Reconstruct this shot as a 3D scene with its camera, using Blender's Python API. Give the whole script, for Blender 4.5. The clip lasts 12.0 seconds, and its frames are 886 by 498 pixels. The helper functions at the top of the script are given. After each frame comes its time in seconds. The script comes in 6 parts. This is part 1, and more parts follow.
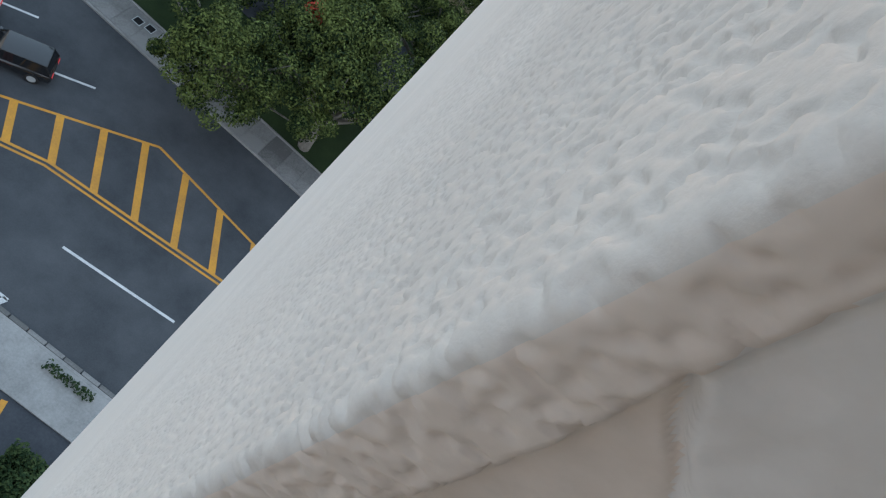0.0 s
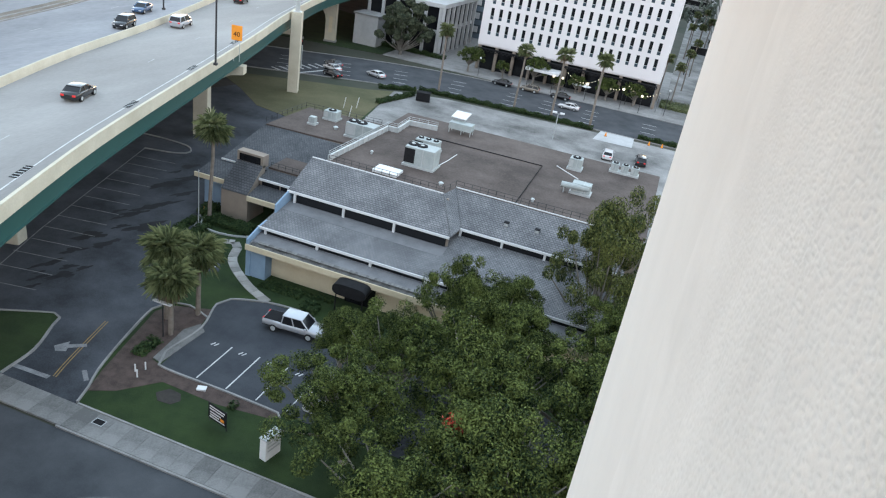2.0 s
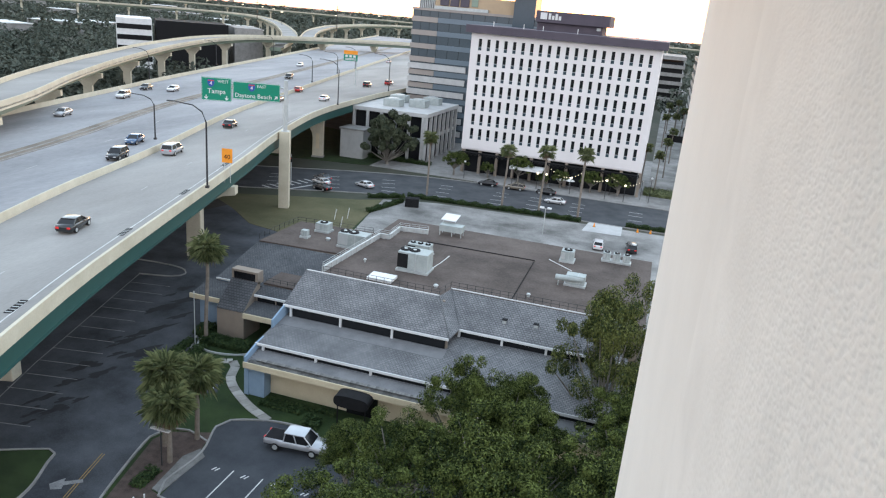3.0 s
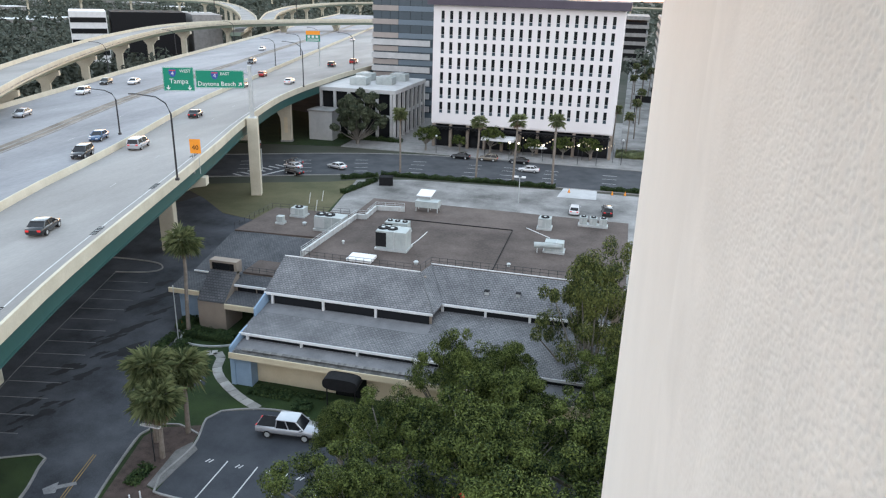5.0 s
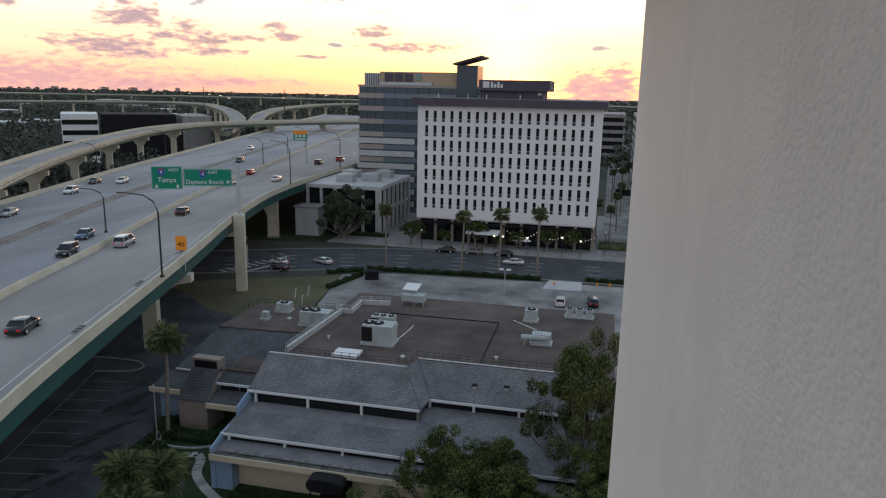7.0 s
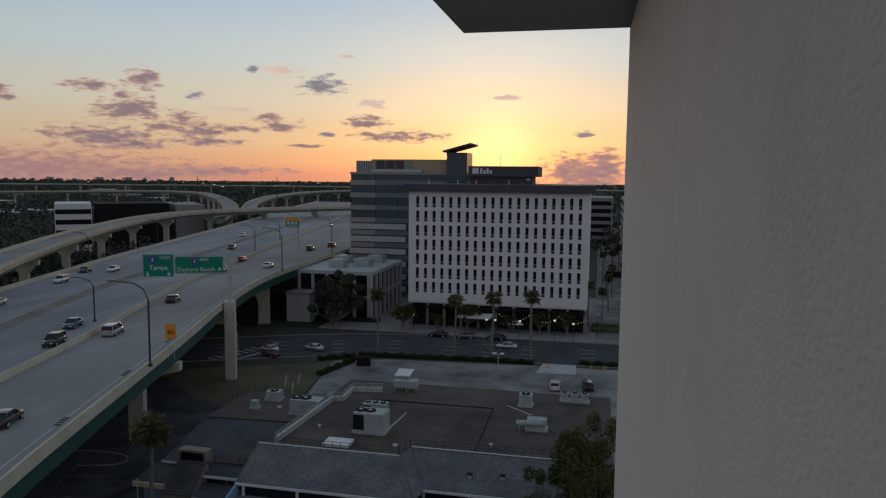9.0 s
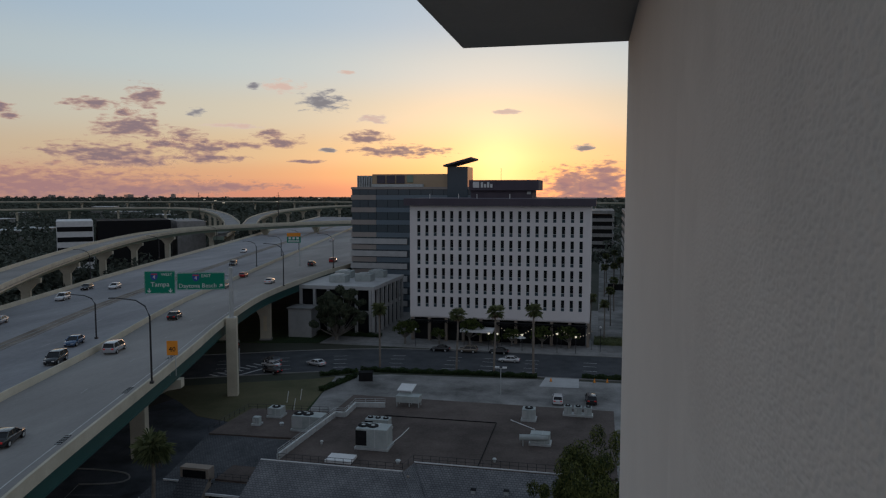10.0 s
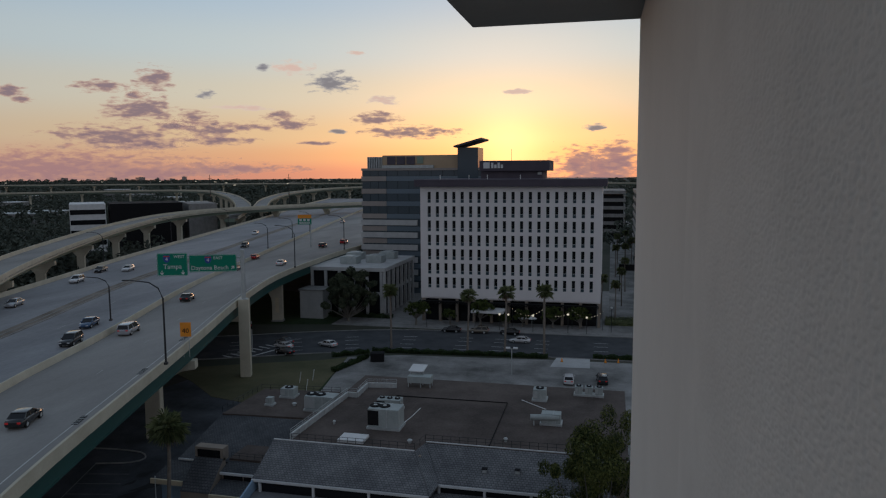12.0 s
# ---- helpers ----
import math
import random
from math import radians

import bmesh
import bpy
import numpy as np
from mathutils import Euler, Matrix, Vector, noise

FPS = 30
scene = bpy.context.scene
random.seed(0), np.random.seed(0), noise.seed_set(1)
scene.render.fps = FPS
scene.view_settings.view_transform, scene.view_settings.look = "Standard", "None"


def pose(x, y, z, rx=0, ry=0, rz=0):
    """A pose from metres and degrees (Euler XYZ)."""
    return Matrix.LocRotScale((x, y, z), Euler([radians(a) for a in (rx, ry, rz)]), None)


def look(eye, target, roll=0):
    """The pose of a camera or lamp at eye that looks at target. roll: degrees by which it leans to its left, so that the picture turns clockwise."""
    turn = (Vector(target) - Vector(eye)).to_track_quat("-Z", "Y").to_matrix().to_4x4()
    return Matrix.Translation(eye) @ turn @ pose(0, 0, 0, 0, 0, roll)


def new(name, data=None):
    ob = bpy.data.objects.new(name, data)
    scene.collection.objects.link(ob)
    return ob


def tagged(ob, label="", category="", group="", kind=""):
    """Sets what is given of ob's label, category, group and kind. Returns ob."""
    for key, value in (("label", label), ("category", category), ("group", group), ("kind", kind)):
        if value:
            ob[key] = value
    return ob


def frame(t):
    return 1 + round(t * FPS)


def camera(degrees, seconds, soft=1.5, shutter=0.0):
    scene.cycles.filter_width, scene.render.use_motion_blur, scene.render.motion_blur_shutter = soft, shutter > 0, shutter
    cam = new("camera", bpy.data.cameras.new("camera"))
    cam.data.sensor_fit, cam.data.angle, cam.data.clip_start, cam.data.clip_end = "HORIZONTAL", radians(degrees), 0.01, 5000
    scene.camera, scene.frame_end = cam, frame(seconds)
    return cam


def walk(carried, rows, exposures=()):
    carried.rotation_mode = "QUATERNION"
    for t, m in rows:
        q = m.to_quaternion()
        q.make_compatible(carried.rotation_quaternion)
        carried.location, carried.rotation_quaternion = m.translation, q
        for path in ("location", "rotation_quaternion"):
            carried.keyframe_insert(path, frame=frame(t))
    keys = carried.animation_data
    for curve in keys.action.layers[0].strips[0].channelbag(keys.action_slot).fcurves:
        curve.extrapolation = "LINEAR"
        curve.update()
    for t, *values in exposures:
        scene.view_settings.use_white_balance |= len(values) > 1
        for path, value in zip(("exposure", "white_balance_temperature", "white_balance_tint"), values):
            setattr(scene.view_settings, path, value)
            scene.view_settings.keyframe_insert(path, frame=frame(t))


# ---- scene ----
# ---- camera and walk ----
EYE = 38.0
cam = camera(63.5, 12.0, soft=1.2, shutter=0.0)
ROWS = [
    (0.0, 0.180, 0.056, 29.08, -60.27, -34.74),
    (0.5, 0.015, 0.120, 15.03, -47.79, -22.42),
    (0.6, 0.025, 0.120, 17.52, -44.93, -20.62),
    (1.0, 0.040, 0.120, 15.33, -35.34, -12.78),
    (1.2, 0.035, 0.120, 17.10, -30.40, -10.27),
    (1.5, 0.020, 0.120, 18.86, -28.78, -8.53),
    (2.0, 0.000, 0.120, 19.34, -26.56, -8.89),
    (2.5, 0.000, 0.120, 18.07, -20.65, -7.94),
    (3.0, 0.000, 0.120, 17.34, -18.18, -4.89),
    (3.2, 0.000, 0.120, 16.94, -19.55, -3.36),
    (4.8, 0.000, 0.120, 14.61, -20.31, -1.74),
    (5.0, 0.000, 0.120, 14.36, -19.98, -1.59),
    (5.5, 0.000, 0.120, 13.59, -18.35, -1.46),
    (6.0, 0.000, 0.120, 13.24, -16.38, -1.02),
    (6.5, 0.000, 0.120, 13.11, -14.40, -0.85),
    (7.0, 0.000, 0.120, 13.07, -12.49, -1.16),
    (7.2, 0.000, 0.120, 12.86, -11.45, -1.33),
    (9.0, 0.000, 0.120, 12.30, -5.75, -0.53),
    (9.5, 0.000, 0.120, 12.17, -4.50, 0.19),
    (10.0, 0.000, 0.120, 12.36, -4.62, -0.00),
    (10.5, 0.000, 0.120, 12.60, -5.05, -0.10),
    (11.0, 0.000, 0.120, 12.84, -5.33, -0.03),
    (11.5, 0.000, 0.120, 12.95, -5.78, 0.08),
    (12.0, 0.000, 0.120, 13.18, -6.13, 0.34),
]
walk(cam, [(t, pose(x, y, EYE, 90 + p, r, yaw)) for t, x, y, yaw, p, r in ROWS],
     exposures=[(0.0, 2.3, 5800, 6), (0.3, 2.0, 5800, 6), (0.7, 1.9, 5800, 6), (1.0, 2.25, 5830, 6), (1.5, 2.7, 5950, 6), (2.2, 2.78, 6230, 8), (3.0, 2.66, 6280, 9), (5.0, 2.72, 6350, 10), (6.1, 2.62, 6380, 10), (6.6, 2.05, 6300, 10), (7.0, 1.2, 6150, 11), (7.4, 0.7, 6100, 11), (8.8, 0.05, 5960, 10), (9.5, 0.0, 5920, 10), (12.0, 0.0, 5880, 10)])

# ---- world and sun ----
world = bpy.data.worlds.new("world")
scene.world = world
world.use_nodes = True
wn, wl = world.node_tree.nodes, world.node_tree.links
wn.clear()


def wnode(kind, **props):
    n = wn.new(kind)
    for k, v in props.items():
        n.inputs[k].default_value = v
    return n


def wmath(op, a, b=None):
    n = wn.new("ShaderNodeMath")
    n.operation = op
    for i, v in enumerate((a, b)):
        if v is None:
            continue
        if isinstance(v, (int, float)):
            n.inputs[i].default_value = v
        else:
            wl.new(v, n.inputs[i])
    return n.outputs[0]


def wramp(fac, stops):
    n = wn.new("ShaderNodeValToRGB")
    n.color_ramp.interpolation = "EASE"
    el = n.color_ramp.elements
    while len(el) < len(stops):
        el.new(0.5)
    for e, (p, c) in zip(el, stops):
        e.position, e.color = p, (*c, 1)
    wl.new(fac, n.inputs[0])
    return n.outputs[0]


def wmix(fac, a, b):
    n = wn.new("ShaderNodeMix")
    n.data_type = "RGBA"
    wl.new(fac, n.inputs["Factor"])
    wl.new(a, n.inputs["A"])
    wl.new(b, n.inputs["B"])
    return n.outputs["Result"]


SUN_AZ = radians(-8.0)
SUN_EL = radians(1.5)
tc = wn.new("ShaderNodeTexCoord")
sep = wn.new("ShaderNodeSeparateXYZ")
wl.new(tc.outputs["Generated"], sep.inputs[0])
elev = wmath("DIVIDE", wmath("ARCSINE", sep.outputs[2]), math.pi / 2)
elev = wmath("MAXIMUM", elev, 0.0)
# how far towards the sunset a direction points, 0 behind to 1 ahead
toward = wmath("ADD", wmath("MULTIPLY", sep.outputs[0], math.sin(SUN_AZ)), wmath("MULTIPLY", sep.outputs[1], math.cos(SUN_AZ)))
west = wmath("MULTIPLY", wmath("ADD", toward, 1.0), 0.5)
west = wmath("POWER", west, 3.0)
sunset = wramp(elev, [(0.0, (0.49, 0.215, 0.155)), (0.014, (0.555, 0.31, 0.18)), (0.032, (0.575, 0.41, 0.24)), (0.068, (0.555, 0.50, 0.375)), (0.105, (0.47, 0.525, 0.50)),
                      (0.15, (0.37, 0.47, 0.53)), (0.3, (0.235, 0.305, 0.365)), (1.0, (0.165, 0.205, 0.25))])
east = wramp(elev, [(0.0, (0.29, 0.275, 0.29)), (0.15, (0.28, 0.275, 0.295)), (0.5, (0.19, 0.215, 0.25)), (1.0, (0.165, 0.205, 0.25))])
dome = wmix(west, east, sunset)
# the glow round the sun that has just gone down
dn = wn.new("ShaderNodeVectorMath")
dn.operation = "DOT_PRODUCT"
wl.new(tc.outputs["Generated"], dn.inputs[0])
dn.inputs[1].default_value = (math.sin(SUN_AZ) * math.cos(SUN_EL), math.cos(SUN_AZ) * math.cos(SUN_EL), math.sin(SUN_EL))
cosg = wmath("MAXIMUM", dn.outputs["Value"], 0.0)
glow = wmath("ADD", wmath("MULTIPLY", wmath("POWER", cosg, 70.0), 0.15), wmath("MULTIPLY", wmath("POWER", cosg, 800.0), 0.42))
gl = wn.new("ShaderNodeMix")
gl.data_type, gl.blend_type = "RGBA", "ADD"
wl.new(glow, gl.inputs["Factor"])
wl.new(dome, gl.inputs["A"])
gl.inputs["B"].default_value = (1.0, 0.66, 0.27, 1)
sky = wn.new("ShaderNodeTexSky")
sky.sky_type = "NISHITA"
sky.sun_disc = False
sky.sun_elevation, sky.sun_rotation = SUN_EL, SUN_AZ
bg1 = wnode("ShaderNodeBackground", Strength=0.03)
wl.new(sky.outputs[0], bg1.inputs[0])
bg2 = wnode("ShaderNodeBackground", Strength=1.0)
wl.new(gl.outputs["Result"], bg2.inputs[0])
addw = wn.new("ShaderNodeAddShader")
wl.new(bg1.outputs[0], addw.inputs[0])
wl.new(bg2.outputs[0], addw.inputs[1])
wo = wn.new("ShaderNodeOutputWorld")
wl.new(addw.outputs[0], wo.inputs[0])
sun = new("sun", bpy.data.lights.new("sun", "SUN"))
sun.data.energy, sun.data.angle, sun.data.color = 0.25, radians(8), (1.0, 0.55, 0.3)
sun.matrix_world = look((0, 0, 0), (-math.sin(SUN_AZ), -math.cos(SUN_AZ), -math.tan(radians(2.5))))

# ---- materials ----


def mat(name, c1, c2=None, scale=1.0, fine=20.0, rough=0.85, bump=0.2, dist=0.02, metal=0.0, emit=0.0, spec=0.4, random_obj=0.0, island=0.0,
        stretch=(1, 1, 1), spots=0.5):
    """Two colours mottled at a coarse and a fine scale, with a fine relief."""
    m = bpy.data.materials.new(name)
    m.use_nodes = True
    n, l = m.node_tree.nodes, m.node_tree.links
    b = n["Principled BSDF"]
    c2 = c2 or tuple(v * 0.8 for v in c1)
    co = n.new("ShaderNodeTexCoord")
    mp = n.new("ShaderNodeMapping")
    mp.inputs["Scale"].default_value = stretch
    l.new(co.outputs["Object"], mp.inputs[0])
    big, small = n.new("ShaderNodeTexNoise"), n.new("ShaderNodeTexNoise")
    for t, s, d in ((big, scale, 5.0), (small, fine, 3.0)):
        t.inputs["Scale"].default_value, t.inputs["Detail"].default_value, t.inputs["Roughness"].default_value = s, d, 0.62
        l.new(mp.outputs[0], t.inputs["Vector"])
    mx = n.new("ShaderNodeMath")
    mx.operation = "MULTIPLY_ADD"
    l.new(small.outputs["Fac"], mx.inputs[0])
    mx.inputs[1].default_value = spots
    sub = n.new("ShaderNodeMath")
    sub.operation = "SUBTRACT"
    l.new(big.outputs["Fac"], sub.inputs[0])
    sub.inputs[1].default_value = spots * 0.5
    l.new(sub.outputs[0], mx.inputs[2])
    fac = mx.outputs[0]
    if random_obj or island:
        src = n.new("ShaderNodeNewGeometry") if island else n.new("ShaderNodeObjectInfo")
        out = src.outputs["Random Per Island"] if island else src.outputs["Random"]
        ad = n.new("ShaderNodeMath")
        ad.operation = "MULTIPLY_ADD"
        l.new(out, ad.inputs[0])
        ad.inputs[1].default_value = island or random_obj
        sb = n.new("ShaderNodeMath")
        sb.operation = "SUBTRACT"
        l.new(fac, sb.inputs[0])
        sb.inputs[1].default_value = 0.5 * (island or random_obj)
        l.new(sb.outputs[0], ad.inputs[2])
        fac = ad.outputs[0]
    r = n.new("ShaderNodeValToRGB")
    r.color_ramp.elements[0].position, r.color_ramp.elements[0].color = 0.3, (*c1, 1)
    r.color_ramp.elements[1].position, r.color_ramp.elements[1].color = 0.7, (*c2, 1)
    l.new(fac, r.inputs[0])
    l.new(r.outputs[0], b.inputs["Base Color"])
    b.inputs["Roughness"].default_value, b.inputs["Metallic"].default_value = rough, metal
    b.inputs["Specular IOR Level"].default_value = spec
    if emit:
        b.inputs["Emission Color"].default_value, b.inputs["Emission Strength"].default_value = (*c1, 1), emit
    if bump:
        bp = n.new("ShaderNodeBump")
        bp.inputs["Strength"].default_value, bp.inputs["Distance"].default_value = bump, dist
        l.new(small.outputs["Fac"], bp.inputs["Height"])
        l.new(bp.outputs[0], b.inputs["Normal"])
    return m


def paint(name, c, rough=0.35, metal=0.0, coat=0.0):
    m = mat(name, c, tuple(v * 0.9 for v in c), 2.0, 30.0, rough, 0.03, 0.002, metal)
    m.node_tree.nodes["Principled BSDF"].inputs["Coat Weight"].default_value = coat
    return m


def stucco_material():
    m = mat("stucco", (0.645, 0.62, 0.575), (0.61, 0.587, 0.545), 1.4, 40.0, 0.92, 0, spec=0.2)
    n, l = m.node_tree.nodes, m.node_tree.links
    co = n.new("ShaderNodeTexCoord")
    mp = n.new("ShaderNodeMapping")
    mp.inputs["Scale"].default_value = (1.0, 0.9, 1.0)
    l.new(co.outputs["Object"], mp.inputs[0])
    a, v = n.new("ShaderNodeTexNoise"), n.new("ShaderNodeTexVoronoi")
    a.inputs["Scale"].default_value, a.inputs["Detail"].default_value = 170.0, 1.6
    v.inputs["Scale"].default_value = 140.0
    v.feature = "SMOOTH_F1"
    for t in (a, v):
        l.new(mp.outputs[0], t.inputs["Vector"])
    s = n.new("ShaderNodeMath")
    s.operation = "MULTIPLY_ADD"
    l.new(v.outputs["Distance"], s.inputs[0])
    s.inputs[1].default_value = -0.9
    l.new(a.outputs["Fac"], s.inputs[2])
    bp = n.new("ShaderNodeBump")
    bp.inputs["Distance"].default_value = 0.0055
    bp.inputs["Strength"].default_value = 0.05
    l.new(s.outputs[0], bp.inputs["Height"])
    l.new(bp.outputs[0], n["Principled BSDF"].inputs["Normal"])
    return m


M = dict(
    stucco=stucco_material(),
    stucco_coat=mat("stucco_coat", (0.67, 0.645, 0.60), (0.60, 0.578, 0.538), 3.0, 420.0, 0.92, 0.3, 0.0008, spec=0.2),
    plaster=mat("plaster", (0.76, 0.68, 0.60), (0.67, 0.595, 0.52), 6.0, 60.0, 0.9, 0.3, 0.002),
    skim=mat("skim_coat", (0.76, 0.73, 0.69), (0.69, 0.66, 0.62), 8.0, 70.0, 0.9, 0.25, 0.002),
    soffit=mat("soffit", (0.42, 0.40, 0.38), (0.36, 0.34, 0.33), 1.0, 30.0, 0.9, 0.2, 0.004),
    ground=mat("ground", (0.035, 0.045, 0.028), (0.075, 0.07, 0.055), 0.012, 0.15, 0.95, 0.1, 0.2),
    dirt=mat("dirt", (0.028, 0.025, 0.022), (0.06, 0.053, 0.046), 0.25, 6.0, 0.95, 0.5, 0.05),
    asphalt=mat("asphalt", (0.034, 0.038, 0.043), (0.078, 0.082, 0.088), 0.22, 14.0, 0.9, 0.3, 0.01, spots=0.25),
    asphalt_lot=mat("asphalt_lot", (0.018, 0.021, 0.026), (0.086, 0.093, 0.106), 0.16, 10.0, 0.9, 0.3, 0.01, spots=0.35),
    tar=mat("tar", (0.010, 0.011, 0.013), (0.022, 0.024, 0.027), 0.8, 9.0, 0.8, 0.3, 0.005),
    asphalt_new=mat("asphalt_new", (0.030, 0.034, 0.042), (0.055, 0.06, 0.068), 0.35, 10.0, 0.85, 0.3, 0.01),
    deck_blue=mat("deck_blue", (0.185, 0.187, 0.196), (0.325, 0.327, 0.337), 0.09, 3.0, 0.85, 0.2, 0.01, spots=0.35, stretch=(1, 0.25, 1)),
    office=mat("office_concrete", (0.40, 0.40, 0.395), (0.52, 0.52, 0.51), 0.4, 7.0, 0.85, 0.2, 0.01),
    gutter=mat("gutter", (0.115, 0.095, 0.075), (0.25, 0.22, 0.18), 0.15, 5.0, 0.9, 0.2, 0.01, spots=0.4),
    deck=mat("deck", (0.19, 0.183, 0.174), (0.345, 0.333, 0.315), 0.07, 5.0, 0.85, 0.2, 0.01, spots=0.25, stretch=(1, 0.25, 1)),
    concrete=mat("concrete", (0.20, 0.196, 0.188), (0.32, 0.312, 0.298), 0.5, 9.0, 0.9, 0.3, 0.01),
    slab=mat("slab", (0.115, 0.113, 0.108), (0.24, 0.235, 0.225), 0.4, 8.0, 0.9, 0.3, 0.01, random_obj=0.35),
    paving=mat("paving", (0.24, 0.232, 0.215), (0.40, 0.385, 0.36), 0.7, 9.0, 0.9, 0.3, 0.01, random_obj=0.4),
    barrier=mat("barrier", (0.47, 0.43, 0.33), (0.58, 0.54, 0.43), 0.35, 6.0, 0.9, 0.3, 0.01),
    cream=mat("cream", (0.56, 0.48, 0.33), (0.64, 0.56, 0.40), 0.5, 8.0, 0.85, 0.2, 0.01),
    pale_green=paint("pale_green_steel", (0.24, 0.30, 0.24), 0.6),
    spandrel=paint("blue_spandrel", (0.15, 0.19, 0.225), 0.15),
    teal=paint("teal_steel", (0.025, 0.085, 0.077), 0.5),
    gravel=mat("gravel", (0.085, 0.083, 0.077), (0.34, 0.33, 0.315), 0.11, 7.0, 0.95, 0.4, 0.03, spots=0.35),
    lawn=mat("lawn", (0.010, 0.025, 0.005), (0.029, 0.053, 0.012), 0.3, 18.0, 0.95, 0.8, 0.06),
    drygrass=mat("dry_grass", (0.065, 0.07, 0.03), (0.13, 0.115, 0.06), 0.12, 8.0, 0.95, 0.6, 0.05),
    mulch=mat("mulch", (0.048, 0.034, 0.029), (0.105, 0.075, 0.064), 1.2, 14.0, 0.95, 0.8, 0.06),
    white_line=mat("white_line", (0.62, 0.62, 0.60), (0.42, 0.42, 0.42), 0.8, 12.0, 0.8, 0.1, 0.004, spots=0.7),
    yellow_line=mat("yellow_line", (0.60, 0.29, 0.035), (0.42, 0.21, 0.04), 0.8, 12.0, 0.8, 0.1, 0.004, spots=0.7),
    faint_line=mat("faint_line", (0.42, 0.42, 0.41), (0.30, 0.30, 0.295), 0.8, 12.0, 0.85, 0.1, 0.004, spots=0.7),
    worn_line=mat("worn_line", (0.30, 0.30, 0.30), (0.14, 0.14, 0.145), 0.8, 12.0, 0.85, 0.1, 0.004, spots=0.7),
    worn_yellow=mat("worn_yellow", (0.34, 0.22, 0.07), (0.18, 0.13, 0.06), 0.8, 12.0, 0.85, 0.1, 0.004, spots=0.7),
    shingle=None,
    membrane=mat("membrane", (0.135, 0.137, 0.142), (0.20, 0.202, 0.207), 0.6, 7.0, 0.9, 0.2, 0.01),
    moss=mat("moss", (0.035, 0.035, 0.032), (0.15, 0.148, 0.14), 1.4, 9.0, 0.95, 0.4, 0.02, spots=0.6),
    roofing=mat("roofing", (0.052, 0.039, 0.033), (0.132, 0.104, 0.09), 0.16, 4.0, 0.95, 0.4, 0.02, spots=0.4),
    white=mat("white_trim", (0.74, 0.74, 0.73), (0.62, 0.62, 0.61), 0.7, 12.0, 0.7, 0.15, 0.005),
    blue_wall=mat("blue_wall", (0.26, 0.36, 0.47), (0.21, 0.30, 0.40), 0.7, 12.0, 0.85, 0.2, 0.01),
    tan_wall=mat("tan_wall", (0.30, 0.25, 0.20), (0.24, 0.20, 0.165), 0.7, 12.0, 0.9, 0.3, 0.01),
    dark_glass=paint("dark_glass", (0.012, 0.013, 0.015), 0.12),
    blue_glass=paint("blue_glass", (0.05, 0.075, 0.095), 0.08),
    black=mat("black", (0.012, 0.012, 0.013), (0.018, 0.018, 0.019), 2.0, 20.0, 0.85, 0.1, 0.004, spec=0.15),
    hotel=mat("hotel_wall", (0.77, 0.735, 0.725), (0.71, 0.675, 0.665), 0.15, 5.0, 0.85, 0.15, 0.01),
    maroon=mat("maroon", (0.095, 0.08, 0.10), (0.075, 0.062, 0.08), 0.3, 6.0, 0.7, 0.1, 0.01),
    tower=mat("tower_panel", (0.34, 0.30, 0.27), (0.29, 0.26, 0.24), 0.3, 6.0, 0.8, 0.1, 0.01),
    tower_top=mat("tower_top", (0.46, 0.34, 0.22), (0.40, 0.30, 0.20), 0.3, 6.0, 0.8, 0.1, 0.01),
    tower_pane=paint("tower_pane", (0.075, 0.095, 0.11), 0.12),
    metal=mat("galvanised", (0.40, 0.42, 0.42), (0.52, 0.54, 0.53), 1.2, 12.0, 0.5, 0.1, 0.005, 0.3),
    unit=mat("roof_unit", (0.30, 0.335, 0.325), (0.41, 0.44, 0.43), 0.9, 9.0, 0.6, 0.1, 0.005),
    pole=paint("dark_pole", (0.03, 0.03, 0.032), 0.5),
    bark=mat("bark", (0.13, 0.118, 0.10), (0.26, 0.24, 0.21), 1.5, 16.0, 0.95, 0.8, 0.03),
    palm_bark=mat("palm_bark", (0.16, 0.135, 0.11), (0.25, 0.215, 0.18), 2.0, 14.0, 0.95, 0.8, 0.03),
    leaf=mat("oak_leaf", (0.008, 0.018, 0.006), (0.122, 0.150, 0.040), 0.34, 2.2, 0.75, 0, spec=0.12, island=0.5),
    leaf_yellow=mat("yellowish_leaf", (0.024, 0.040, 0.011), (0.135, 0.148, 0.040), 0.25, 3.0, 0.7, 0, spec=0.25, island=0.7),
    leaf_dull=mat("dull_leaf", (0.026, 0.036, 0.022), (0.105, 0.118, 0.07), 0.3, 3.0, 0.8, 0, spec=0.2, island=0.7),
    # leaves of the far woods: distance haze is mixed into their colour
    leaf_hazed=mat("hazed_leaf", (0.064, 0.078, 0.064), (0.108, 0.12, 0.096), 0.02, 0.4, 0.85, 0, spec=0.1, island=0.4),
    palm_leaf=mat("palm_leaf", (0.066, 0.088, 0.036), (0.225, 0.25, 0.115), 0.8, 5.0, 0.6, 0, spec=0.3, island=0.5),
    palm_dead=mat("palm_dead", (0.17, 0.12, 0.075), (0.27, 0.20, 0.13), 0.8, 5.0, 0.9, 0, island=0.5),
    bush=mat("bush_leaf", (0.016, 0.034, 0.012), (0.05, 0.075, 0.025), 0.4, 4.0, 0.8, 0, spec=0.2, island=0.7),
    green_sign=paint("green_sign", (0.0, 0.22, 0.13), 0.45),
    orange_sign=paint("orange_sign", (0.85, 0.30, 0.02), 0.5),
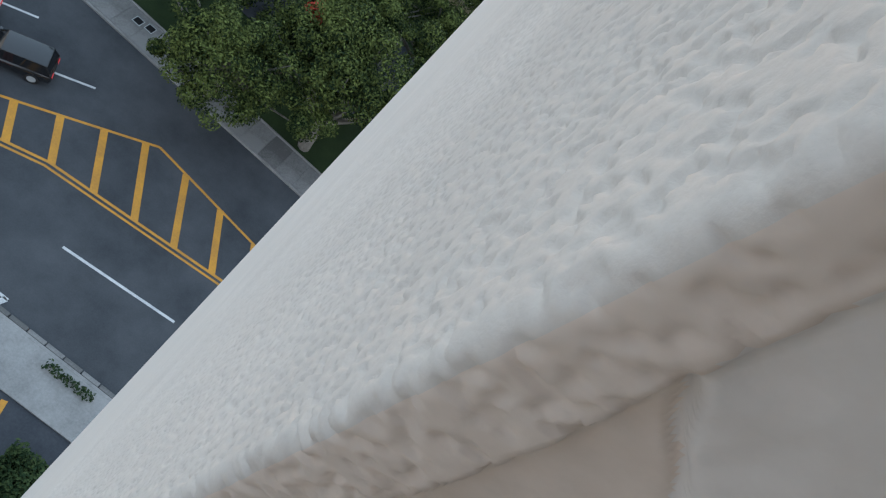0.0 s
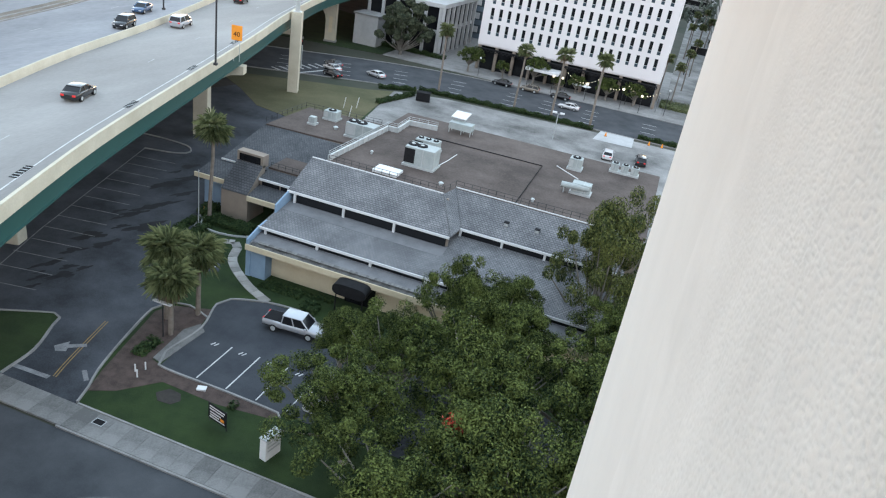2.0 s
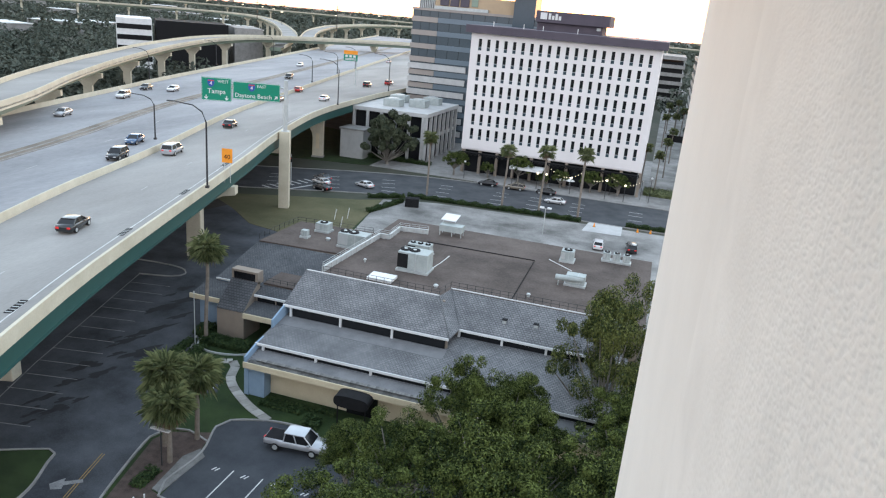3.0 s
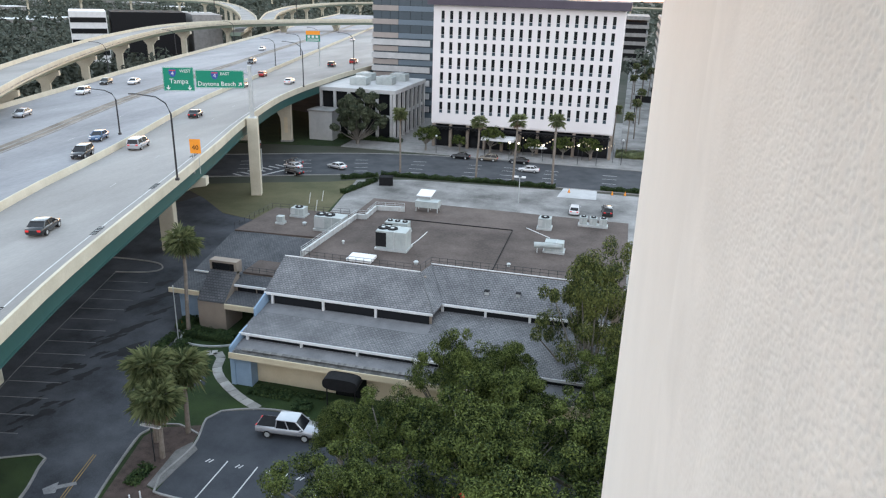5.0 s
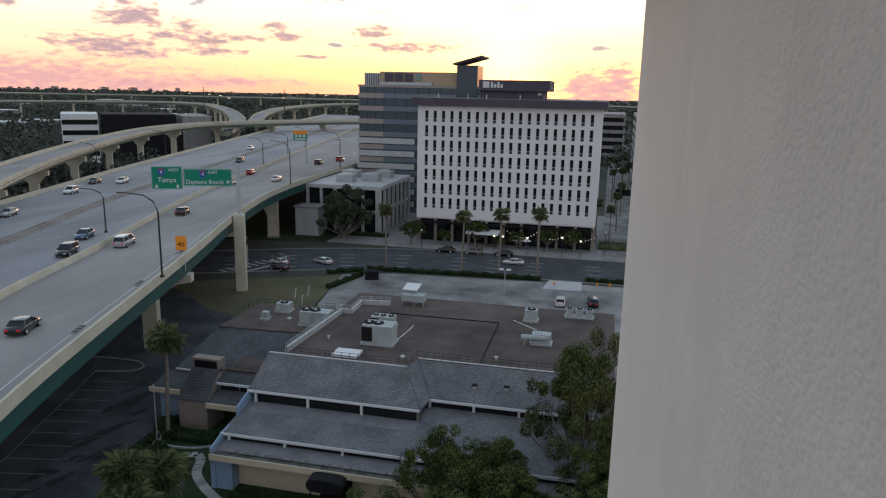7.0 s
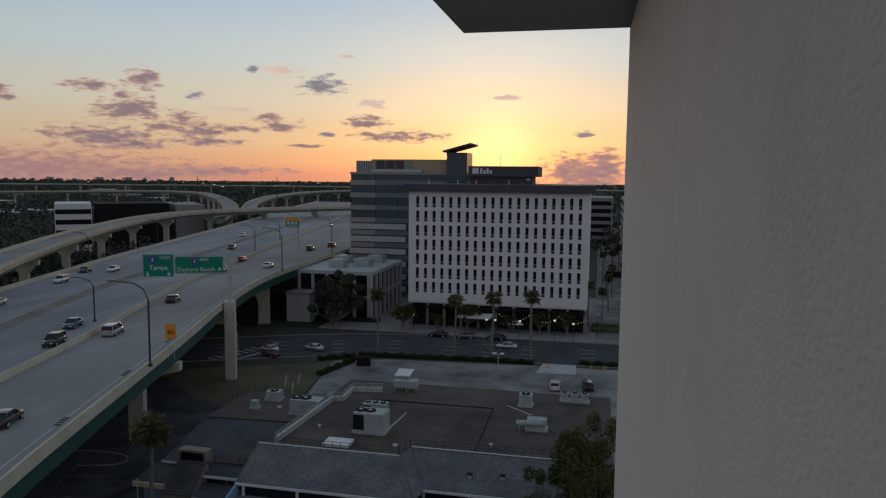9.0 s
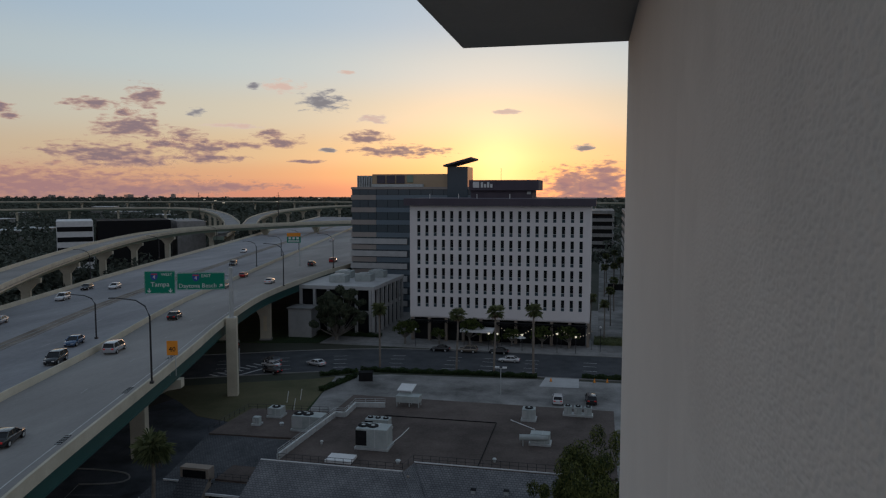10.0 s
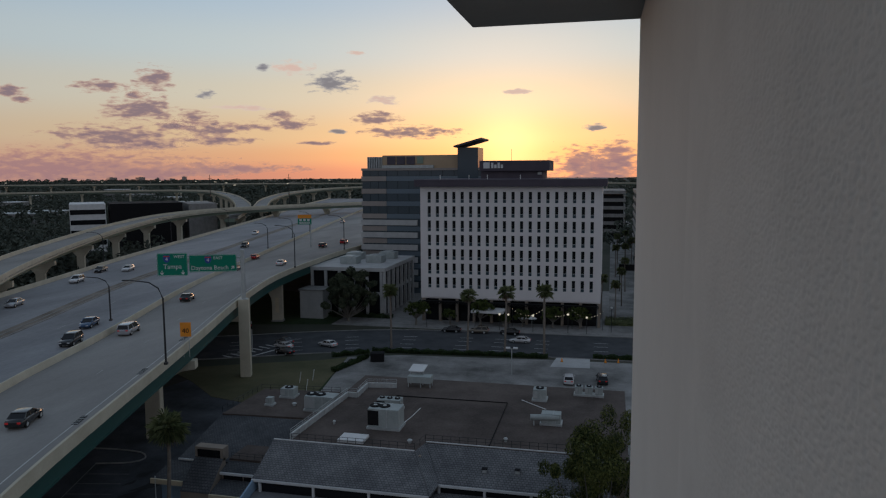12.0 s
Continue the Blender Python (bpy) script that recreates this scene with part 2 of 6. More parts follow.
    red_paint=paint("red_paint", (0.55, 0.06, 0.04), 0.4),
    barrel_red=paint("barrel_red", (0.50, 0.10, 0.06), 0.6),
    tyre=paint("tyre", (0.015, 0.015, 0.016), 0.8),
    tail=mat("tail_light", (0.5, 0.02, 0.02), (0.4, 0.02, 0.02), 5, 20, 0.3, 0, emit=0.1),
    lamp_glow=mat("lamp_glow", (1.0, 0.85, 0.6), (1.0, 0.85, 0.6), 5, 20, 0.5, 0, emit=0.5),
)


def shingle_material():
    """Grey shingles: courses and slots as fine relief, each shingle its own tone."""
    m = mat("shingle", (0.125, 0.128, 0.133), (0.225, 0.228, 0.232), 0.35, 9.0, 0.92, 0, spots=0.45)
    n, l = m.node_tree.nodes, m.node_tree.links
    co = n.new("ShaderNodeTexCoord")
    bt = n.new("ShaderNodeTexBrick")
    bt.inputs["Scale"].default_value = 1.0
    bt.inputs["Brick Width"].default_value, bt.inputs["Row Height"].default_value = 0.36, 0.26
    bt.inputs["Mortar Size"].default_value = 0.032
    bt.inputs["Color1"].default_value, bt.inputs["Color2"].default_value = (0.82, 0.82, 0.83, 1), (1.12, 1.1, 1.09, 1)
    bt.inputs["Mortar"].default_value = (0.46, 0.46, 0.47, 1)
    l.new(co.outputs["Object"], bt.inputs["Vector"])
    b = n["Principled BSDF"]
    src = b.inputs["Base Color"].links[0].from_socket
    mx = n.new("ShaderNodeMix")
    mx.data_type, mx.blend_type = "RGBA", "MULTIPLY"
    mx.inputs["Factor"].default_value = 1.0
    l.new(src, mx.inputs["A"])
    l.new(bt.outputs["Color"], mx.inputs["B"])
    l.new(mx.outputs["Result"], b.inputs["Base Color"])
    bp = n.new("ShaderNodeBump")
    bp.inputs["Strength"].default_value, bp.inputs["Distance"].default_value = 0.5, 0.03
    bp.invert = True
    l.new(bt.outputs["Fac"], bp.inputs["Height"])
    l.new(bp.outputs[0], b.inputs["Normal"])
    return m


M["shingle"] = shingle_material()
# a darker copy of the shingles, with the left wing's shade in its colour
M["shingle_shaded"] = shingle_material()
for e, c in zip(M["shingle_shaded"].node_tree.nodes["Color Ramp"].color_ramp.elements, ((0.062, 0.066, 0.072), (0.118, 0.122, 0.128))):
    e.color = (*c, 1)

# ---- building helpers ----


def mesh_of(name, bm, material):
    me = bpy.data.meshes.new(name)
    bm.to_mesh(me)
    bm.free()
    me.materials.append(material)
    return me


def part(name, bm, material, parent=None, label=""):
    """One mesh object under a thing or a part."""
    ob = new(name, bm if isinstance(bm, bpy.types.Mesh) else mesh_of(name, bm, material))
    ob.parent = parent
    if label:
        ob["label"] = label
    return ob


def thing(name, x, y, z=0.0, rz=0.0, label="", category="", group="", kind=""):
    ob = new(name)
    ob.matrix_basis = pose(x, y, z, 0, 0, rz)
    return tagged(ob, label, category, group, kind)


def box(x0, x1, y0, y1, z0, z1, bevel=0.0, bm=None):
    bm = bm or bmesh.new()
    vs = [bm.verts.new(c) for c in ((x0, y0, z0), (x1, y0, z0), (x1, y1, z0), (x0, y1, z0), (x0, y0, z1), (x1, y0, z1), (x1, y1, z1), (x0, y1, z1))]
    fs = [bm.faces.new([vs[i] for i in q]) for q in ((3, 2, 1, 0), (4, 5, 6, 7), (0, 1, 5, 4), (1, 2, 6, 5), (2, 3, 7, 6), (3, 0, 4, 7))]
    if bevel:
        bmesh.ops.bevel(bm, geom=list({e for f in fs for e in f.edges}), offset=bevel, segments=2, affect="EDGES", profile=0.6)
    return bm


def cyl(x, y, z0, z1, r0, r1=None, n=12, bm=None):
    bm = bm or bmesh.new()
    r1 = r0 if r1 is None else r1
    a = [bm.verts.new((x + r0 * math.cos(2 * math.pi * i / n), y + r0 * math.sin(2 * math.pi * i / n), z0)) for i in range(n)]
    b = [bm.verts.new((x + r1 * math.cos(2 * math.pi * i / n), y + r1 * math.sin(2 * math.pi * i / n), z1)) for i in range(n)]
    for i in range(n):
        j = (i + 1) % n
        bm.faces.new((a[i], a[j], b[j], b[i]))
    bm.faces.new(b)
    bm.faces.new(a[::-1])
    return bm


def tube(points, r0, r1=None, n=8, bm=None):
    """A round bar along a line of points, tapering from r0 to r1."""
    bm = bm or bmesh.new()
    r1 = r0 if r1 is None else r1
    pts = [Vector(p) for p in points]
    rings = []
    for i, p in enumerate(pts):
        d = (pts[min(i + 1, len(pts) - 1)] - pts[max(i - 1, 0)]).normalized()
        u = d.orthogonal().normalized() if abs(d.z) > 0.95 else Vector((0, 0, 1)).cross(d).normalized()
        v = d.cross(u)
        r = r0 + (r1 - r0) * i / (len(pts) - 1)
        rings.append([bm.verts.new(p + r * (math.cos(2 * math.pi * k / n) * u + math.sin(2 * math.pi * k / n) * v)) for k in range(n)])
    for a, b in zip(rings, rings[1:]):
        for k in range(n):
            j = (k + 1) % n
            bm.faces.new((a[k], a[j], b[j], b[k]))
    bm.faces.new(rings[0][::-1])
    bm.faces.new(rings[-1])
    bmesh.ops.recalc_face_normals(bm, faces=bm.faces[:])
    return bm


def prism(outline, z0, z1, bm=None):
    """An upright block over an outline in the plan."""
    bm = bm or bmesh.new()
    lo = [bm.verts.new((x, y, z0)) for x, y in outline]
    hi = [bm.verts.new((x, y, z1)) for x, y in outline]
    n = len(outline)
    fs = [bm.faces.new(hi), bm.faces.new(lo[::-1])]
    fs += [bm.faces.new((lo[i], lo[(i + 1) % n], hi[(i + 1) % n], hi[i])) for i in range(n)]
    bmesh.ops.recalc_face_normals(bm, faces=fs)
    return bm


def smooth_line(points, step=4.0):
    """A smooth line through the points, as a list of points about step apart."""
    P = [Vector(p) for p in points]
    P = [2 * P[0] - P[1]] + P + [2 * P[-1] - P[-2]]
    out = []
    for i in range(1, len(P) - 2):
        a, b, c, d = P[i - 1:i + 3]
        k = max(1, int((c - b).length / step))
        for s in range(k):
            t = s / k
            out.append(0.5 * (2 * b + (c - a) * t + (2 * a - 5 * b + 4 * c - d) * t * t + (3 * b - a - 3 * c + d) * t ** 3))
    return out + [P[-2]]


def sweep(points, profile, bm=None, closed=True):
    """A profile of (sideways to the right, up) pairs swept along a line in the plan (x, y, z)."""
    bm = bm or bmesh.new()
    pts = [Vector(p) for p in points]
    rings = []
    for i, p in enumerate(pts):
        d = pts[min(i + 1, len(pts) - 1)] - pts[max(i - 1, 0)]
        side = Vector((d.y, -d.x, 0)).normalized()
        rings.append([bm.verts.new(p + side * s + Vector((0, 0, h))) for s, h in profile])
    n = len(profile)
    for a, b in zip(rings, rings[1:]):
        for k in range(n if closed else n - 1):
            j = (k + 1) % n
            bm.faces.new((a[k], b[k], b[j], a[j]))
    if closed:
        bm.faces.new(rings[0])
        bm.faces.new(rings[-1][::-1])
    bmesh.ops.recalc_face_normals(bm, faces=bm.faces[:])
    return bm


def structure(name, bm, material, label, category):
    return tagged(part(name, bm, material), label, category, kind="structure")


def text_mesh(body, size, name="lettering"):
    cu = bpy.data.curves.new(name, "FONT")
    cu.body, cu.size, cu.align_x, cu.align_y, cu.extrude, cu.resolution_u = body, size, "CENTER", "CENTER", 0.01, 2
    ob = new(name, cu)
    me = bpy.data.meshes.new_from_object(ob.evaluated_get(bpy.context.evaluated_depsgraph_get()))
    bpy.data.objects.remove(ob)
    bpy.data.curves.remove(cu)
    return me

# ---- ground, roads and pavements ----
bm = bmesh.new()
bmesh.ops.create_circle(bm, cap_ends=True, segments=96, radius=4700)
structure("ground", bm, M["ground"], "dark scrubby city ground reaching the horizon", "ground")


def sheet(name, outline, z, material, label, category, thick=0.3):
    return structure(name, prism(outline, z - thick, z), material, label, category)


NEAR_ROAD = sheet("road", [(-140, 12.85), (60, 12.85), (60, 30.5), (-140, 30.5)], 0.02, M["asphalt"], "worn grey asphalt street with turn lanes", "road")
sheet("drive", [(-140, 4), (60, 4), (60, 10.15), (-140, 10.15)], 0.05, M["asphalt_new"], "dark asphalt drive beside the building", "road")
sheet("pavement", [(-140, 10.15), (60, 10.15), (60, 12.85), (-140, 12.85)], 0.16, M["concrete"], "grey concrete pavement beside the street", "pavement", 0.4)
LOT = sheet("car_park", [(-75, 33), (-34.6, 33.0), (-35.2, 35), (-36.2, 37), (-38.4, 46.2), (-37.8, 48), (-46, 64), (-56, 100), (-52, 118), (-75, 118), (-90, 60)], 0.03, M["asphalt_lot"],
            "dark patched asphalt driveway and car park", "car park")
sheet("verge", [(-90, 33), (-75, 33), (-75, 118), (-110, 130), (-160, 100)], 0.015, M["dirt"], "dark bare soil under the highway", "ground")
# the restaurant's plot
sheet("lawn", [(-34.5, 33.05), (20, 33.05), (20, 128), (-50, 128), (-52, 100), (-46, 64), (-37.8, 48), (-38.4, 46.2), (-36.2, 37), (-35.2, 35)], 0.06, M["lawn"], "trimmed green lawn", "lawn")
FRONT_LOT = sheet("front_car_park", [(-32.5, 39.8), (-21.2, 39.5), (-19, 39.5), (10, 39.5), (10, 50), (-24, 50), (-27, 53), (-30.4, 52.7), (-33.9, 51.3), (-34.2, 49.9), (-32.9, 45.9)], 0.09, M["asphalt_new"],
                  "dark resurfaced car park with painted bays", "car park")
sheet("planting_bed", [(-35.0, 34.6), (-33.2, 35.6), (-31, 38.2), (-26, 38.0), (-21.5, 38.6), (-21.0, 39.6), (-32.6, 39.9), (-33.6, 40.2), (-33.2, 45.8), (-34, 49.0), (-37.4, 47.6), (-38.0, 46.0), (-35.8, 37)], 0.075, M["mulch"],
      "brown bark mulch bed", "planting bed")
sheet("gravel_yard", [(-52.5, 136.8), (-48.5, 112), (-48, 93), (20, 93), (20, 144), (-11, 143.0), (-42, 140.5)], 0.075, M["gravel"], "pale gravel yard with tyre tracks", "yard")
sheet("gate_slab", [(-11, 137.9), (-3.4, 138.2), (-3.6, 145.6), (-10.3, 145.2)], 0.085, M["office"], "pale concrete slab at the yard gate", "slab")
sheet("dry_lawn", [(-74, 114), (-66, 107), (-56, 104.5), (-47.5, 101), (-52.5, 136.5), (-57, 133.3), (-68, 128.6), (-84, 121)], 0.07, M["drygrass"], "dry yellowish grass slope", "lawn")
front_line = smooth_line([(60, 156, 0), (0, 155.7, 0), (-30, 155, 0), (-48, 153.2, 0), (-62, 148.8, 0), (-75, 143, 0), (-110, 126, 0), (-170, 92, 0)], 5)
structure("road_front", sweep(front_line, [(-10.4, -0.3), (10.4, -0.3), (10.4, 0.04), (-10.4, 0.04)]), M["asphalt"], "grey asphalt avenue with white lane lines", "road")
sheet("plaza", [(-68, 166.3), (40, 166.3), (40, 230), (-68, 230)], 0.16, M["concrete"], "grey concrete pavement before the hotel", "pavement", 0.4)
sheet("side_road", [(0, 166), (14, 166), (14, 560), (0, 560)], 0.19, M["gravel"], "pale grey side street", "road")
sheet("far_lawn", [(-110, 158), (-68.5, 166.5), (-68.5, 200), (-110, 215)], 0.1, M["lawn"], "dark green lawn by the avenue", "lawn")


def stripe(parent, x0, y0, x1, y1, w, z, material, name="stripe"):
    d = Vector((x1 - x0, y1 - y0, 0))
    s = Vector((-d.y, d.x, 0)).normalized() * w / 2
    a, b = Vector((x0, y0, 0)), Vector((x1, y1, 0))
    bm = prism([tuple((p)[:2]) for p in (a - s, b - s, b + s, a + s)], z, z + 0.006)
    return part(name, bm, material, parent)


WL, YL = M["white_line"], M["yellow_line"]
# yellow hatched island in the near street
upper = [(-24, 16.6), (-18.6, 19.8), (-13.7, 22.65), (-7.9, 26.1), (-0.2, 25.3), (8, 24.4)]
lower = [(-24, 16.1), (-17.5, 18.4), (-10.9, 20.62), (-0.15, 21.9), (8, 22.6)]
for line in (upper, lower):
    for (ax, ay), (bx, by) in zip(line, line[1:]):
        stripe(NEAR_ROAD, ax, ay, bx, by, 0.16, 0.026, YL)
        if line is lower:
            stripe(NEAR_ROAD, ax, ay - 0.32, bx, by - 0.32, 0.14, 0.026, YL)


def along(line, x):
    for (ax, ay), (bx, by) in zip(line, line[1:]):
        if ax <= x <= bx:
            return ay + (by - ay) * (x - ax) / (bx - ax)
    return line[-1][1]


for i in range(11):
    xa = -18.6 + i * 2.0 + max(0, i - 5) * 0.9
    xb = -17.6 + i * 2.28 + max(0, i - 3) * 0.27
    stripe(NEAR_ROAD, xa, along(upper, xa), xb, along(lower, xb), 0.42, 0.022, YL)
for i in range(12):
    x = -70.0 + i * 10.5
    y = 17.4 + (x + 7) * 0.105 if x > -30 else 15.0
    stripe(NEAR_ROAD, x, y, x + 6.8, y + (0.7 if x > -30 else 0.0), 0.15, 0.026, WL)
for k, (x, y) in enumerate([(-14.9, 25.1), (-20.0, 26.2), (-25.5, 26.6)]):
    for s in range(4):
        stripe(NEAR_ROAD, x - s * 5.2, y - s * 2.8, x - s * 5.2 + 2.1, y - s * 2.8 + 1.13, 0.14, 0.026, WL)
stripe(NEAR_ROAD, -22.6, 22.6, -18.5, 21.0, 0.2, 0.026, WL)
stripe(NEAR_ROAD, -140, 13.55, -6.7, 13.55, 0.14, 0.026, WL)
stripe(NEAR_ROAD, -6.8, 13.55, -7.0, 12.95, 0.3, 0.026, WL)
stripe(bpy.data.objects["drive"], -3.35, 9.9, -3.1, 9.0, 0.3, 0.056, YL)
# kerbs
EDGE = thing("kerb_stones", 0, 0, 0, label="row of pale concrete kerb stones beside the street", category="kerb", kind="structure")
stone = mesh_of("kerb_stone", box(-0.5, 0.5, -0.11, 0.11, 0.0, 0.2, 0.025), M["slab"])
for i in range(34):
    part("kerb_stone", stone, None, EDGE).location = (-28 + i * 1.07, 12.97, 0.0)
for y, s in ((30.5, 1), (12.85, -1)):
    structure("kerb", box(-140 if s < 0 else -34.0, 60, min(y, y + s * 0.16), max(y, y + s * 0.16), 0.0, 0.17, 0.02), M["concrete"], "pale concrete kerb along the street", "kerb")
structure("kerb", box(-140, -42.4, 30.5, 30.66, 0.0, 0.17, 0.02), M["concrete"], "pale concrete kerb along the street", "kerb")
WALKS = thing("sidewalk", 0, 0, 0, label="grey concrete sidewalk of square slabs", category="sidewalk", kind="structure")
slab_me = mesh_of("slab", box(-0.745, 0.745, -1.14, 1.14, 0.0, 0.165, 0.012), M["slab"])
for i in range(70):
    ob = part("slab", slab_me, None, WALKS)
    ob.location = (-96 + i * 1.5, 31.83, 0.0)
structure("sidewalk_edge", box(-34.4, 20, 32.98, 33.14, 0.0, 0.22, 0.02), M["concrete"], "raised concrete edging beside the sidewalk", "edging")
# restaurant car park bays, kerb and wheel stops
for i in range(5):
    x = -29.1 + i * 2.76
    stripe(FRONT_LOT, x, 44.9, x, 39.9, 0.11, 0.094, WL)
    for k in range(2):
        stripe(FRONT_LOT, x - 1.75 + k * 0.32, 44.3, x - 1.55 + k * 0.32, 44.75, 0.12, 0.094, WL, "bay_mark")
kerb_line = smooth_line([(-20.9, 39.0, 0), (-21.3, 39.4, 0), (-26, 39.6, 0), (-32.6, 39.75, 0), (-33.3, 41.5, 0), (-33.0, 45.9, 0), (-34.2, 49.9, 0), (-33.6, 51.4, 0), (-30.4, 52.8, 0), (-27, 53.2, 0)], 1.0)
structure("kerb", sweep(kerb_line, [(-0.09, 0.0), (0.09, 0.0), (0.08, 0.2), (-0.08, 0.2)]), M["concrete"], "pale concrete kerb round the car park", "kerb")
bed_line = smooth_line([(-34.6, 33.2, 0), (-35.2, 35.0, 0), (-36.1, 37.0, 0), (-37.4, 41.5, 0), (-38.4, 46.1, 0), (-37.8, 48.0, 0), (-36.0, 48.4, 0), (-33.6, 47.6, 0)], 1.0)
structure("kerb", sweep(bed_line, [(-0.09, 0.0), (0.09, 0.0), (0.08, 0.2), (-0.08, 0.2)]), M["concrete"], "pale concrete kerb round the planting bed", "kerb")
sheet("path", [(-33.6, 40.3), (-32.7, 40.1), (-32.4, 45.6), (-33.4, 46.4), (-34.1, 44.9)], 0.14, M["slab"], "grey concrete path by the bays", "path")
# stepping path to the left wing
PATH = thing("garden_path", 0, 0, 0, label="pale stone-slab garden path across the lawn", category="path", kind="structure")
pl = smooth_line([(-43.0, 59.6, 0), (-40.0, 61.6, 0), (-39.0, 60.6, 0), (-38.3, 58.6, 0), (-36.8, 56.8, 0), (-33.6, 54.4, 0), (-30.6, 52.9, 0)], 0.9)
for a, b in zip(pl, pl[1:]):
    d = (b - a).normalized()
    s = Vector((-d.y, d.x, 0)) * 0.48
    a2, b2 = a + d * 0.03, b - d * 0.03
    part("paving_slab", prism([tuple(p[:2]) for p in (a2 - s, b2 - s, b2 + s, a2 + s)], 0.04, 0.13), M["paving"], PATH)
sheet("side_bay", [(-43.6, 58.9), (-40.4, 60.2), (-39.2, 57.8), (-37.6, 55.2), (-40.2, 53.8)], 0.09, M["asphalt_lot"], "small dark asphalt bay beside the path", "car park")
BAY = bpy.data.objects["side_bay"]
for k in range(3):
    stripe(BAY, -42.6 + k * 1.0, 58.4 - k * 1.6, -40.9 + k * 1.0, 59.0 - k * 1.6, 0.1, 0.094, WL)
stripe(BAY, -40.6, 59.8, -38.4, 55.6, 0.1, 0.095, WL)
# driveway marks
for x0, y0, x1, y1, w in ((-41.7, 34.3, -38.5, 34.45, 0.42), (-36.95, 36.4, -35.9, 35.5, 0.36)):
    stripe(LOT, x0, y0, x1, y1, w, 0.034, M["worn_line"])
curve = smooth_line([(-38.2, 34.7, 0), (-38.9, 37.0, 0), (-40.3, 42.6, 0)], 0.8)
for o in (-0.12, 0.12):
    part("stripe", sweep([p + Vector((o, 0, 0.034)) for p in curve], [(-0.045, 0), (0.045, 0), (0.045, 0.005), (-0.045, 0.005)]), M["worn_yellow"], LOT)
arrow = prism([(-40.6, 37.2), (-39.9, 37.6), (-40.1, 38.0), (-39.0, 38.9), (-39.3, 39.2), (-40.4, 38.4), (-40.6, 38.8), (-41.2, 37.7)], 0.034, 0.04)
part("arrow", arrow, M["worn_line"], LOT)
sheet("soil_patch", [(-30.6, 36.9), (-29.9, 36.2), (-28.8, 36.3), (-28.4, 37.0), (-28.9, 37.7), (-30.0, 37.8)], 0.078, M["dirt"], "bare dark soil patch in the lawn", "soil")
sheet("under_bridge", [(-190, 216), (-69, 204), (-69, 330), (-190, 330)], 0.06, M["asphalt"], "grey asphalt ground below the highway", "ground")
# long row of bays under the edge of the highway
stripe(LOT, -65.5, 78.0, -57.5, 52.4, 0.11, 0.034, M["worn_line"])
stripe(LOT, -57.5, 52.4, -53.5, 41.5, 0.11, 0.034, M["worn_line"])
for i in range(13):
    k = i * 2.87
    x, y = -64.6 + k * 0.30, 75.0 - k * 0.955
    stripe(LOT, x, y, x + 5.5, y + 1.15, 0.10, 0.034, M["worn_line"])
island = [(-48.6, 39.2), (-44.6, 41.2), (-43.75, 40.9), (-43.4, 39.8), (-42.0, 36.5), (-41.7, 33.1), (-52, 33.1)]
sheet("traffic_island", island, 0.12, M["lawn"], "grassy kerbed island by the driveway", "island")
structure("kerb", sweep(smooth_line([(x, y, 0) for x, y in island[:6]], 0.8), [(-0.09, 0.0), (0.09, 0.0), (0.08, 0.2), (-0.08, 0.2)]), M["concrete"], "pale kerb of the grassy island", "kerb")
loop = smooth_line([(-65.5, 78.0, 0), (-61.3, 79.3, 0), (-60.2, 80.9, 0), (-61.9, 82.6, 0), (-66, 82.9, 0), (-70, 82.5, 0)], 0.8)
structure("kerb", sweep(loop, [(-0.09, 0.0), (0.09, 0.0), (0.08, 0.18), (-0.08, 0.18)]), M["concrete"], "low worn kerb at the end of the bays", "kerb")
rng = np.random.default_rng(31)
for i in range(26):
    k = rng.uniform(0, 1)
    cx, cy = -56.5 + 8.0 * k + rng.normal() * 1.1, 78 - 36 * k + rng.normal() * 1.5
    r, st = rng.uniform(0.5, 1.9), rng.uniform(0.25, 0.6)
    ph = rng.uniform(0, 6.3, 4)
    ring = [(r * (1 + 0.28 * math.sin(3 * a + ph[0]) + 0.2 * math.sin(5 * a + ph[1]) + 0.12 * math.sin(9 * a + ph[2])), a) for a in [2 * math.pi * j / 22 for j in range(22)]]
    part("stain", prism([(cx + q * math.cos(a) * st + 0.35 * q * math.sin(a), cy + q * math.sin(a)) for q, a in ring], 0.031, 0.034 + i * 0.0002), M["tar"], LOT, "dark tar stain")
# avenue marks
FRONT = bpy.data.objects["road_front"]
for off, dash in ((0.3, 1), (3.6, 1), (-3.6, 1), (-7.0, 1)):
    for i, (a, b) in enumerate(zip(front_line, front_line[1:])):
        if dash and i % 2:
            continue
        d = (b - a).normalized()
        s = Vector((d.y, -d.x, 0)) * off
        if -95 < a.x < 20:
            p, q = a + s, a + s + d * (3.0 if dash else (b - a).length)
            stripe(FRONT, p.x, p.y, q.x, q.y, 0.16, 0.046, YL if off == 0.0 else WL)
stripe(FRONT, -72.5, 133.0, -69.2, 141.5, 0.6, 0.046, WL)
for i in range(7):
    stripe(FRONT, -78.6 + i * 0.75, 132.5 + i * 1.75, -75.6 + i * 0.75, 131.4 + i * 1.75, 0.5, 0.046, WL)
structure("kerb", sweep([p + Vector((0, 0, 0)) for p in front_line], [(-10.6, 0), (-10.4, 0), (-10.4, 0.18), (-10.6, 0.18)]), M["concrete"], "pale concrete kerb along the avenue", "kerb")
